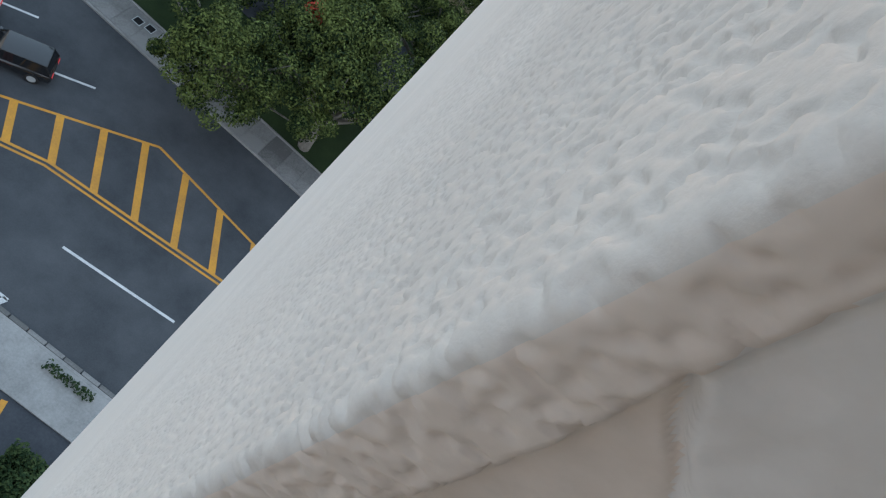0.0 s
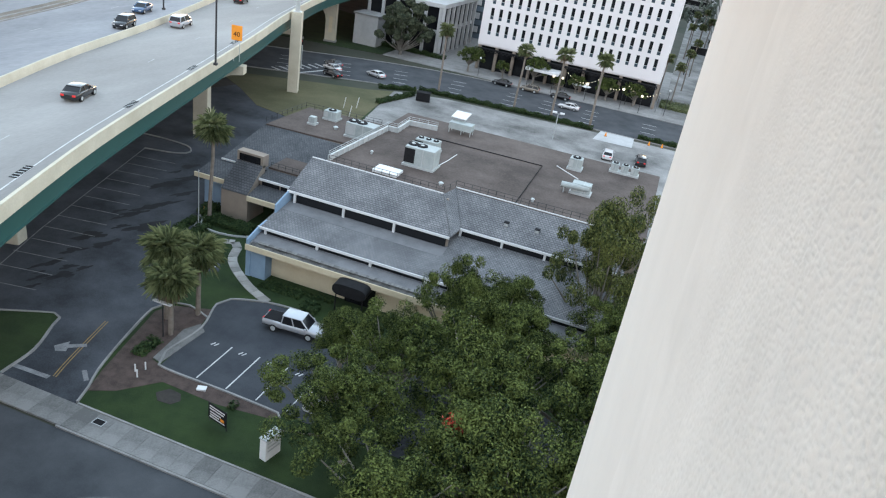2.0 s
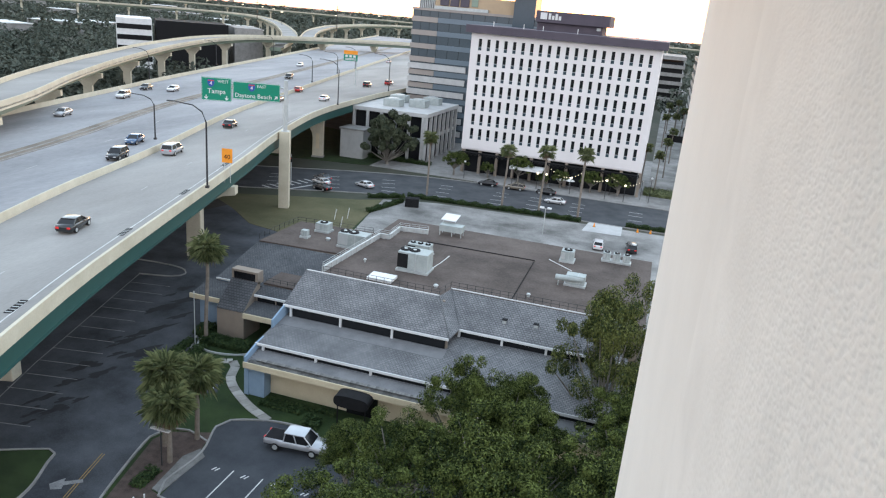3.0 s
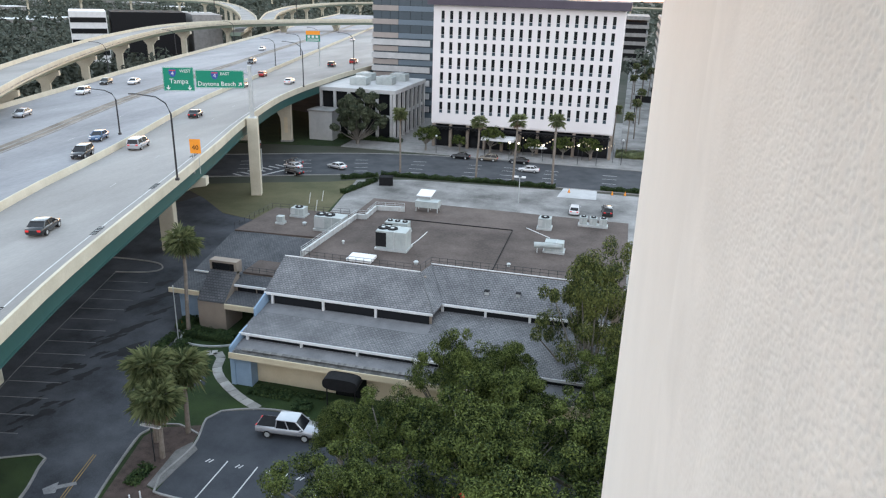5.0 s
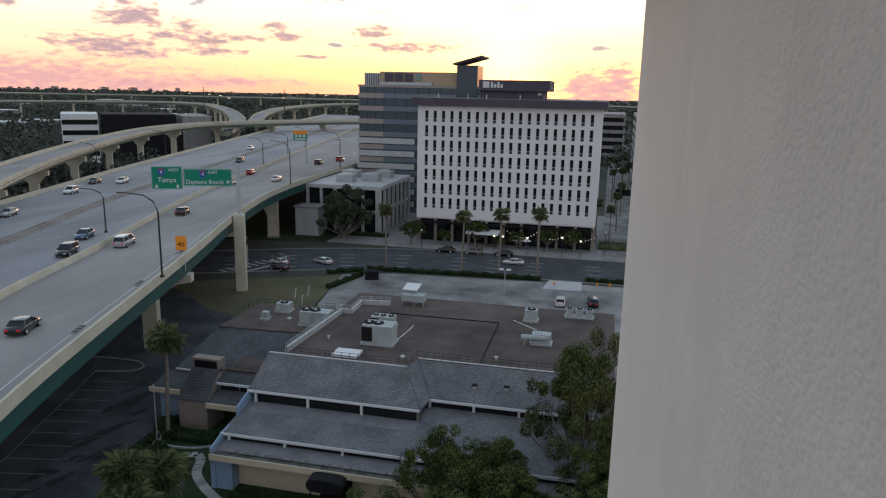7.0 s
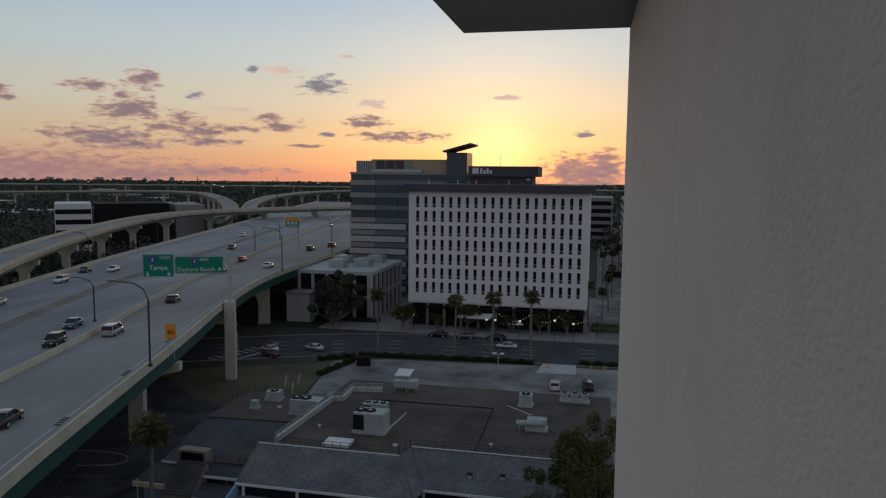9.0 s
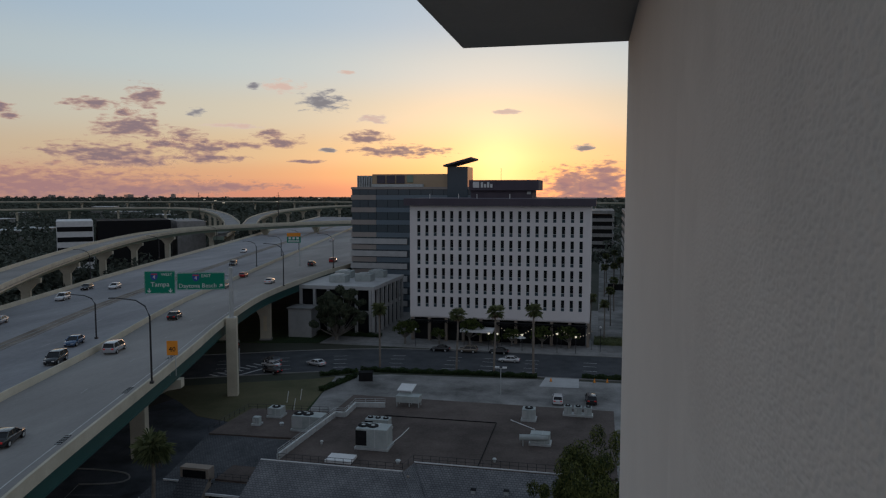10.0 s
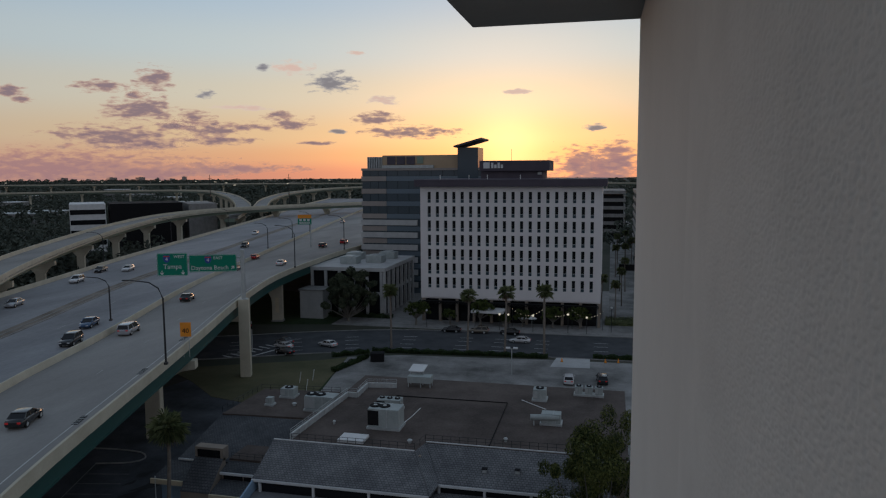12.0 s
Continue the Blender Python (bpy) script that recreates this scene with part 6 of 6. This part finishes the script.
car("suv", "black", -1.0, 129.2, 0.06, 95, "parked in the gravel yard")
for kind, colour, x, y, rz in (("suv", "white", -20.9, 24.2, 207), ("suv", "black", -16.6, 23.8, 207), ("suv", "grey", -26.2, 24.6, 207), ("sedan", "silver", -22.4, 20.0, 207), ("suv", "white", -28.6, 22.2, 207), ("sedan", "silver", -33.0, 21.5, 205)):
    car(kind, colour, x, y, 0.03, rz, "waiting in the street's turn lane")
car("pickup", "silver", -25.8, 49.9, 0.1, 5, "parked before the restaurant")
car("sedan", "white", -18.9, 42.6, 0.1, -92, "parked in a bay under the oaks")
CONE = thing("traffic_barrel", -15.6, 21.6, 0.02, 0, "faded red traffic barrel with a dark base in the hatched area", "traffic barrel")
part("drum", cyl(0, 0, 0.08, 0.95, 0.27, 0.2, 14), M["barrel_red"], CONE)
part("base", cyl(0, 0, 0.0, 0.1, 0.42, 0.4, 12), M["black"], CONE, "black rubber base")

# ---- rooftop plant ----


def roof_unit(x, y, z, w, d, h, rz=0, fans=2, dark=False):
    u = thing("rooftop_unit", x, y, z, rz, "grey-green metal air-conditioning unit on the flat roof", "air conditioner", "rooftop units")
    part("base", box(-w / 2 - 0.15, w / 2 + 0.15, -d / 2 - 0.15, d / 2 + 0.15, 0, 0.25), M["metal"], u)
    part("casing", box(-w / 2, w / 2, -d / 2, d / 2, 0.25, h, 0.04), M["unit"], u)
    part("grille", box(-w / 2 - 0.02, -w / 2 + w * 0.35, -d / 2 - 0.02, -d / 2, 0.45, h - 0.2), M["black"] if dark else M["metal"], u, "louvred grille")
    part("seam", box(w * 0.1, w * 0.13, -d / 2 - 0.03, d / 2 + 0.03, 0.25, h + 0.01), M["metal"], u)
    for i in range(fans):
        cx = -w / 2 + (i + 0.5) * w / max(fans, 1) * (0.62 if fans == 2 and w > 3 else 1)
        r = min(d, w / max(fans, 1)) * 0.36
        part("fan_guard", cyl(cx, 0, h, h + 0.12, r, r * 0.95, 14), M["black"], u, "dark round fan guard")
        part("fan_hub", cyl(cx, 0, h + 0.12, h + 0.16, r * 0.35, r * 0.3, 10), M["metal"], u)
    return u


roof_unit(-24.4, 75.3, 9.3, 3.6, 2.3, 2.35, 0, 2, True)
roof_unit(-25.7, 80.9, 9.3, 2.9, 1.5, 1.45, 0, 3, True)
roof_unit(-36.4, 85.2, 7.15, 4.0, 2.1, 2.0, 0, 2)
roof_unit(-43.0, 89.4, 7.15, 1.9, 1.6, 1.3, 0, 1)
roof_unit(-43.9, 85.4, 7.15, 0.9, 0.8, 1.1, 0, 0)
roof_unit(-6.2, 80.2, 9.3, 2.2, 1.4, 1.3, 0, 0)
roof_unit(-8.3, 88.6, 9.3, 1.6, 1.5, 1.5, 0, 1)
for i in range(3):
    roof_unit(-3.6 + i * 1.28, 91.6, 9.3, 0.95, 0.95, 1.2, 0, 1)
U = thing("duct_fan", -6.9, 79.5, 9.3, 8, "white metal exhaust duct on the flat roof", "duct")
part("duct", tube([(-1.6, 0, 0.9), (1.6, 0, 0.9)], 0.35, n=12), M["unit"], U)
for x in (-1.2, 1.2):
    part("leg", box(x - 0.05, x + 0.05, -0.3, 0.3, 0, 0.6), M["metal"], U)
U = thing("cooling_unit", -24.6, 91.0, 9.3, 0, "pale plant under an open metal frame on the flat roof", "air conditioner")
part("casing", box(-1.6, 1.6, -0.8, 0.8, 0.6, 1.5, 0.05), M["unit"], U)
part("canopy", slope(-1.7, 0.4, 0.2, 2.0, 2.6, 2.3, 0.1), M["white"], U)
for x in (-1.5, 0.2, 1.5):
    for y in (-0.6, 0.6):
        part("leg", box(x - 0.05, x + 0.05, y - 0.05, y + 0.05, 0, 2.0 if y > 0 and x < 1 else 0.7), M["metal"], U)
for x, y, z, r in ((-20.4, 71.0, 9.3, 0.3), (-10.5, 73.6, 9.3, 0.24), (-40.6, 85.8, 7.15, 0.35), (-30.5, 74.8, 9.3, 0.2)):
    v = thing("roof_vent", x, y, z, 0, "small round metal vent on the flat roof", "vent", "roof vents")
    part("pipe", cyl(0, 0, 0, 0.3, r * 0.6, n=10), M["metal"], v)
    part("cap", cyl(0, 0, 0.3, 0.42, r, r * 0.7, 10), M["metal"], v)
for x, y, z in ((-11.9, 68.6, 7.95), (-8.6, 68.8, 8.05)):
    v = thing("roof_vent", x, y, z, 0, "small dark vent on the shingle roof", "vent", "roof vents")
    part("box", box(-0.22, 0.22, -0.22, 0.22, -0.1, 0.28, 0.02), M["metal"], v)
    part("hood", box(-0.28, 0.28, -0.28, 0.28, 0.28, 0.33), M["black"], v)
# pale scalloped edge along the porch roof
ED = thing("roof_edging", -34.5, 56.6, 3.95, 0, "row of pale weathered tiles along the porch roof edge", "roof tiles")
tile = mesh_of("tile", box(-0.12, 0.12, -0.16, 0.16, 0, 0.07, 0.015), M["slab"])
for i in range(120):
    o = part("tile", tile, None, ED)
    o.location = (0.6 + i * 0.29, 0.0, 0.02)
    o.rotation_euler = (radians(15), 0, 0)

# ---- street furniture ----
MON = thing("monument_sign", -19.5, 35.3, 0.06, 77, "pale grey boxed monument sign at the lawn's edge", "sign")
part("body", box(-0.75, 0.75, -0.3, 0.3, 0, 1.85, 0.02), M["white"], MON)
part("cap", box(-0.8, 0.8, -0.34, 0.34, 1.85, 1.95), M["metal"], MON)
for z in (1.5, 1.15, 0.8):
    part("text_bar", box(-0.6, 0.6, -0.34, -0.325, z, z + 0.14), M["metal"], MON)
BN = thing("banner_sign", -24.4, 36.0, 0.06, -14, "black banner sign with pale lettering bars and an orange mark", "sign")
part("panel", box(-0.95, 0.95, -0.03, 0.03, 0.35, 1.75), M["black"], BN)
for z, a, b in ((1.5, -0.8, 0.8), (1.27, -0.8, 0.7), (0.98, -0.75, 0.4), (0.74, -0.75, 0.2), (0.52, -0.8, 0.8)):
    part("text_bar", box(a, b, -0.045, -0.031, z, z + 0.1), M["white"], BN)
part("mark", box(0.35, 0.75, -0.045, -0.031, 0.68, 0.95, 0.01), M["orange_sign"], BN, "orange printed patch")
for x in (-0.9, 0.9):
    part("post", cyl(x, 0.05, 0, 1.8, 0.035, n=6), M["pole"], BN)
for x, y in ((-33.0, 37.7), (-33.1, 38.8), (-33.6, 38.2)):
    b = thing("bollard", x, y, 0.07, 0, "short white marker post in the mulch", "bollard", "white posts")
    part("post", cyl(0, 0, 0, 0.7, 0.06, n=8), M["white"], b)
    part("cap", cyl(0, 0, 0.7, 0.74, 0.075, 0.04, 8), M["white"], b)
LID = thing("utility_box", -27.9, 38.95, 0.07, 20, "white plastic utility box lid in the mulch", "utility box")
part("box", box(-0.35, 0.35, -0.25, 0.25, 0, 0.12, 0.02), M["white"], LID)
part("lid", box(-0.37, 0.37, -0.27, 0.27, 0.12, 0.16, 0.01), M["white"], LID)
LP = thing("lamp_post", -34.9, 43.2, 0.07, 0, "black garden lamp post with a flat white head", "lamp post")
part("post", cyl(0, 0, 0, 3.4, 0.06, 0.05, 10), M["pole"], LP)
part("head", box(-0.9, 0.9, -0.16, 0.16, 3.4, 3.52, 0.02), M["white"], LP)
for x, y, w, d in ((-31.7, 32.2, 0.9, 0.6), (-14.8, 32.2, 0.6, 0.6), (-14.0, 32.4, 0.6, 0.6)):
    m = thing("manhole_cover", x, y, 0.166, 0, "dark iron cover in the sidewalk", "manhole cover", "iron covers")
    part("frame", box(-w / 2, w / 2, -d / 2, d / 2, 0, 0.008), M["metal"], m)
    part("cover", box(-w / 2 + 0.05, w / 2 - 0.05, -d / 2 + 0.05, d / 2 - 0.05, 0.008, 0.014), M["black"], m)
FP = thing("flag_pole", -45.9, 63.2, 0.06, 0, "thin pale pole beside the wing", "pole")
part("pole", cyl(0, 0, 0, 6.4, 0.07, 0.04, 8), M["metal"], FP)
part("finial", cyl(0, 0, 6.4, 6.55, 0.08, 0.03, 8), M["metal"], FP)
TC = thing("traffic_cone", -47.2, 66.0, 0.06, 0, "orange traffic cone beside the drive", "traffic cone")
part("cone", cyl(0, 0, 0.04, 0.75, 0.2, 0.04, 10), M["orange_sign"], TC)
part("base", box(-0.25, 0.25, -0.25, 0.25, 0, 0.05), M["black"], TC)
structure("kerb", sweep(smooth_line([(-46.3, 65.8, 0), (-45.6, 63.2, 0), (-43.5, 62.3, 0), (-40.5, 62.8, 0), (-38.2, 64.6, 0)], 0.8), [(-0.09, 0.05), (0.09, 0.05), (0.08, 0.24), (-0.08, 0.24)]), M["metal"], "pale curved edging round the planting", "edging")
structure("kerb", sweep(smooth_line([(-37.9, 48.2, 0), (-41.0, 54.0, 0), (-45.6, 62.0, 0), (-48.0, 67.5, 0)], 1.0), [(-0.09, 0.0), (0.09, 0.0), (0.08, 0.2), (-0.08, 0.2)]), M["concrete"], "pale kerb along the drive", "kerb")
DM = thing("dumpster", -45.4, 135.0, 0.06, 15, "black open steel dumpster by the hedge", "dumpster")
part("body", prism([(-1.4, -1.0), (1.4, -1.0), (1.2, 0.9), (-1.2, 0.9)], 0.1, 1.7), M["black"], DM)
part("lid", box(-1.4, 1.4, -1.0, 1.0, 1.7, 1.78), M["black"], DM)
LL = thing("yard_lamp", -17.6, 130.9, 0.05, 0, "grey twin-headed lamp post in the gravel yard", "lamp post")
part("post", cyl(0, 0, 0, 5.0, 0.09, 0.07, 8), M["metal"], LL)
for x in (-0.7, 0.7):
    part("lamp_head", box(x - 0.4, x + 0.4, -0.3, 0.3, 5.0, 5.25, 0.03), M["white"], LL)
part("arm", box(-0.8, 0.8, -0.05, 0.05, 4.9, 5.0), M["metal"], LL)
for x, y in ((-9.0, 142.0), (2.0, 143.5), (-0.5, 143.0)):
    c = thing("traffic_cone", x, y, 0.05, 0, "orange traffic cone at the yard gate", "traffic cone", "gate cones")
    part("cone", cyl(0, 0, 0.04, 0.8, 0.24, 0.05, 10), M["orange_sign"], c)
    part("base", box(-0.28, 0.28, -0.28, 0.28, 0, 0.05), M["black"], c)
for x, y in ((-54.5, 117.5), (-52.8, 119.5), (-51.4, 113.5)):
    b = thing("bollard", x, y, 0.06, 0, "leaning white pipe in the grass", "bollard", "white posts")
    part("post", tube([(0, 0, 0), (0.3, 0.1, 2.0)], 0.07, n=7), M["white"], b)
    part("cap", cyl(0.3, 0.1, 1.98, 2.04, 0.08, n=8), M["white"], b)
for i in range(12):
    x, y = -66.0 + i * 0.62, 76.0 - i * 2.1
    b = thing("bollard", x - 2.2, y, 0.02, 0, "short pale marker post under the highway", "bollard", "verge posts")
    part("post", cyl(0, 0, 0, 0.9, 0.08, n=6), M["barrier"], b)
    part("cap", cyl(0, 0, 0.9, 0.95, 0.09, 0.05, 6), M["barrier"], b)
TS = thing("traffic_signal", -74.5, 137.5, 0, 0, "red traffic signal on a pole by the crossing", "traffic light")
part("pole", cyl(0, 0, 0, 6.5, 0.12, 0.09, 8), M["metal"], TS)
part("housing", box(-0.2, 0.2, -0.35, -0.1, 4.8, 6.0, 0.03), M["black"], TS)
for k, m in enumerate(("tail", "black", "black")):
    part("lens", box(-0.12, 0.12, -0.37, -0.34, 5.55 - k * 0.36, 5.79 - k * 0.36, 0.02), M[m], TS)
for x, y, h in ((-43.5, 167.4, 4.3), (-31.5, 167.6, 4.3), (-25.5, 167.5, 4.0), (-23.4, 167.6, 4.0), (-17.5, 167.5, 4.0), (-9.3, 167.5, 4.6), (-5.0, 167.7, 4.0), (0.6, 170.5, 6.0)):
    l = thing("street_lamp", x, y, 0.16, 0, "slim lamp post with a lit white globe before the hotel", "street lamp", "plaza lamps")
    part("post", cyl(0, 0, 0, h - 0.3, 0.07, 0.05, 8), M["pole"], l)
    bm = bmesh.new()
    bmesh.ops.create_icosphere(bm, subdivisions=2, radius=0.26, matrix=Matrix.Translation((0, 0, h - 0.1)))
    part("globe", bm, M["lamp_glow"] if -27 < x < 0 else M["white"], l, "white glass globe")
SL = thing("string_lights", -14, 172, 0, 0, "string of small warm bulbs over the terrace", "string lights")
wire, bulb = bmesh.new(), bmesh.new()
bmesh.ops.create_icosphere(bulb, subdivisions=1, radius=0.1)
bulb = mesh_of("bulb", bulb, M["lamp_glow"])
for k in range(3):
    for i in range(12):
        t = i / 11
        p = (-9 + k * 7.2 + t * 7.2, 0.0 + 0.4 * k, 4.6 - 4 * 1.5 * t * (1 - t))
        part("bulb", bulb, None, SL).location = p
    tube([(-9 + k * 7.2 + t / 8 * 7.2, 0.4 * k, 4.7 - 6 * (t / 8) * (1 - t / 8)) for t in range(9)], 0.02, n=4, bm=wire)
part("wire", wire, M["black"], SL)
for x in (-23, -15.8, -8.6, -1.4):
    part("post", cyl(x + 14, 0.3, 0.16, 4.8, 0.05, n=6), M["pole"], SL)
for x in (-20.5, -18.3):
    u = thing("parasol", x, 172.4, 0.16, 0, "white parasol over a terrace table", "parasol", "terrace parasols")
    part("pole", cyl(0, 0, 0, 2.5, 0.03, n=6), M["metal"], u)
    part("canopy", cyl(0, 0, 2.2, 2.75, 1.3, 0.05, 8), M["white"], u)
# far gantry sign over the highway and two lattice masts
FG = thing("sign_gantry", -96.6, 218.5, DECK, 20, "small green and yellow highway sign on a pole", "road sign")
part("pole", cyl(0.6, 0, 0, 11.0, 0.2, 0.16, 10), M["metal"], FG)
part("panel", box(-3.4, 1.0, -0.35, -0.28, 7.6, 9.6, 0.02), M["green_sign"], FG, "green sign panel")
part("panel", box(-3.4, 1.0, -0.35, -0.28, 9.65, 10.8, 0.02), M["orange_sign"], FG, "yellow sign panel")
for k in range(3):
    part("shield", box(-2.9 + k * 1.25, -2.1 + k * 1.25, -0.38, -0.355, 8.7, 9.4), M["white"], FG)
for z in (7.9, 8.25):
    part("text_bar", box(-3.0, 0.6, -0.38, -0.355, z, z + 0.18), M["white"], FG)
for x, y, h in ((-310, 513, 37), (-256, 542, 37)):
    m = thing("utility_mast", x, y, 0, 0, "thin tall steel mast", "mast", "masts")
    part("pole", cyl(0, 0, 0, h, 0.45, 0.2, 8), M["pole"], m)
    part("crossarm", box(-1.6, 1.6, -0.15, 0.15, h - 3.0, h - 2.7), M["pole"], m)
RS = thing("road_sign", 4.6, 231, 0.2, 0, "dark overhead street sign on a mast", "road sign")
part("post", cyl(-1.5, 0, 0, 8.5, 0.15, 0.12, 8), M["pole"], RS)
part("panel", box(-1.8, 3.0, -0.15, 0, 6.6, 8.6), M["black"], RS)

# ---- clouds, far away ----


def cloud_material(name, colour, lit, strength=1.0):
    m = bpy.data.materials.new(name)
    m.use_nodes = True
    n, l = m.node_tree.nodes, m.node_tree.links
    n.clear()
    co, info = n.new("ShaderNodeTexCoord"), n.new("ShaderNodeObjectInfo")
    cen = n.new("ShaderNodeVectorMath")
    cen.operation = "MULTIPLY_ADD"
    cen.inputs[1].default_value, cen.inputs[2].default_value = (2, 2, 2), (-1, -1, -1)
    l.new(co.outputs["Generated"], cen.inputs[0])
    flat = n.new("ShaderNodeVectorMath")
    flat.operation = "MULTIPLY"
    flat.inputs[1].default_value = (1, 0, 1)
    l.new(cen.outputs[0], flat.inputs[0])
    ln = n.new("ShaderNodeVectorMath")
    ln.operation = "LENGTH"
    l.new(flat.outputs[0], ln.inputs[0])
    seed = n.new("ShaderNodeVectorMath")
    seed.operation = "MULTIPLY_ADD"
    seed.inputs[1].default_value = (0.008, 0.008, 0.026)
    l.new(co.outputs["Object"], seed.inputs[0])
    off = n.new("ShaderNodeMath")
    off.operation = "MULTIPLY"
    off.inputs[1].default_value = 90.0
    l.new(info.outputs["Random"], off.inputs[0])
    l.new(off.outputs[0], seed.inputs[2])
    nz = n.new("ShaderNodeTexNoise")
    nz.inputs["Scale"].default_value, nz.inputs["Detail"].default_value, nz.inputs["Roughness"].default_value = 1.6, 7.0, 0.6
    l.new(seed.outputs[0], nz.inputs["Vector"])
    ma = n.new("ShaderNodeMath")
    ma.operation = "MULTIPLY_ADD"
    ma.inputs[1].default_value = 3.0
    l.new(nz.outputs["Fac"], ma.inputs[0])
    neg = n.new("ShaderNodeMath")
    neg.operation = "MULTIPLY"
    neg.inputs[1].default_value = -1.15
    l.new(ln.outputs["Value"], neg.inputs[0])
    l.new(neg.outputs[0], ma.inputs[2])
    rp = n.new("ShaderNodeMapRange")
    rp.inputs["From Min"].default_value, rp.inputs["From Max"].default_value = 0.54, 1.05
    l.new(ma.outputs[0], rp.inputs["Value"])
    em, tr, mx, out = n.new("ShaderNodeEmission"), n.new("ShaderNodeBsdfTransparent"), n.new("ShaderNodeMixShader"), n.new("ShaderNodeOutputMaterial")
    tone = n.new("ShaderNodeMix")
    tone.data_type = "RGBA"
    tone.inputs["A"].default_value, tone.inputs["B"].default_value = (*colour, 1), (*lit, 1)
    thin = n.new("ShaderNodeMapRange")
    thin.inputs["From Min"].default_value, thin.inputs["From Max"].default_value = 1.35, 0.75
    l.new(ma.outputs[0], thin.inputs["Value"])
    l.new(thin.outputs[0], tone.inputs["Factor"])
    l.new(tone.outputs["Result"], em.inputs["Color"])
    em.inputs["Strength"].default_value = strength
    al = n.new("ShaderNodeMath")
    al.operation = "MULTIPLY"
    al.inputs[1].default_value = 0.9
    l.new(rp.outputs[0], al.inputs[0])
    l.new(al.outputs[0], mx.inputs[0]), l.new(tr.outputs[0], mx.inputs[1]), l.new(em.outputs[0], mx.inputs[2]), l.new(mx.outputs[0], out.inputs[0])
    return m


DUSK = cloud_material("dusk_cloud", (0.23, 0.15, 0.165), (0.50, 0.29, 0.21))
GREY = cloud_material("grey_cloud", (0.20, 0.18, 0.19), (0.38, 0.34, 0.32))
PINK = cloud_material("lit_cloud", (0.70, 0.47, 0.36), (0.72, 0.55, 0.42))
BANK = cloud_material("horizon_cloud", (0.37, 0.20, 0.185), (0.52, 0.27, 0.19))


def cloud(az, el, width, height, material, label="dusky mauve evening cloud", far=4300.0):
    a, e = radians(az), radians(el)
    w, h = far * math.tan(radians(width)) / 2, far * math.tan(radians(height)) / 2
    bm = bmesh.new()
    bm.faces.new([bm.verts.new(p) for p in ((-w, 0, -h), (w, 0, -h), (w, 0, h), (-w, 0, h))])
    bm.verts.ensure_lookup_table()
    bm.verts[0].co.y = 0.5
    o = part("cloud", bm, material)
    o.matrix_basis = pose(far * math.sin(a), far * math.cos(a), EYE + far * math.tan(e), 0, 0, -az)
    tagged(o, label, "cloud", kind="structure")


cloud(-21.71, 6.92, 4.88, 2.04, GREY)
cloud(-24.75, 8.03, 3.66, 1.36, PINK)
cloud(-35.79, 4.66, 6.11, 2.58, DUSK)
cloud(-38.32, 6.21, 4.58, 1.09, DUSK)
cloud(-34.69, 6.88, 3.36, 2.31, DUSK)
cloud(-36.13, 5.69, 2.20, 0.81, DUSK)
cloud(-37.54, 2.67, 11.60, 2.31, DUSK)
cloud(-35.11, 2.15, 5.49, 1.09, DUSK)
cloud(-32.13, 4.12, 3.66, 1.36, DUSK)
cloud(-33.72, 3.58, 3.36, 0.95, DUSK)
cloud(-30.75, 3.32, 5.49, 1.76, DUSK)
cloud(-30.36, 2.48, 6.72, 0.95, DUSK)
cloud(-28.08, 3.45, 5.49, 0.68, DUSK)
cloud(-25.55, 3.84, 5.19, 1.36, DUSK)
cloud(-25.75, 4.44, 3.05, 0.81, DUSK)
cloud(-28.66, 4.97, 5.49, 0.54, PINK)
cloud(-31.20, 5.89, 1.71, 0.81, GREY)
cloud(-18.36, 4.20, 4.88, 1.36, DUSK)
cloud(-17.91, 5.69, 3.05, 1.09, PINK)
cloud(-15.70, 3.16, 9.77, 1.22, DUSK)
cloud(-21.45, 3.20, 1.71, 0.54, GREY)
cloud(-23.21, 2.31, 3.66, 0.41, DUSK)
cloud(-7.23, 6.23, 3.66, 0.54, PINK)
cloud(-1.28, 3.39, 2.20, 0.81, GREY)
cloud(-19.86, 9.17, 1.83, 0.54, PINK)
cloud(-26.94, 7.95, 1.22, 0.61, GREY)
cloud(-43.99, 5.66, 2.44, 1.22, DUSK)
cloud(-43.37, 5.06, 2.20, 0.54, DUSK)
cloud(-42.23, 0.38, 25.64, 3.80, BANK, "pinkish cloud bank on the horizon")
cloud(-35.75, 0.13, 15.87, 2.04, BANK, "pinkish cloud bank on the horizon")
cloud(-0.79, -0.02, 9.16, 4.75, BANK, "pinkish cloud bank on the horizon")
cloud(0.48, 0.77, 3.66, 4.07, BANK, "pinkish cloud bank on the horizon")
cloud(-2.53, 0.64, 3.05, 3.12, BANK, "pinkish cloud bank on the horizon")
cloud(-29.39, 0.36, 12.21, 1.09, BANK, "pinkish cloud bank on the horizon")
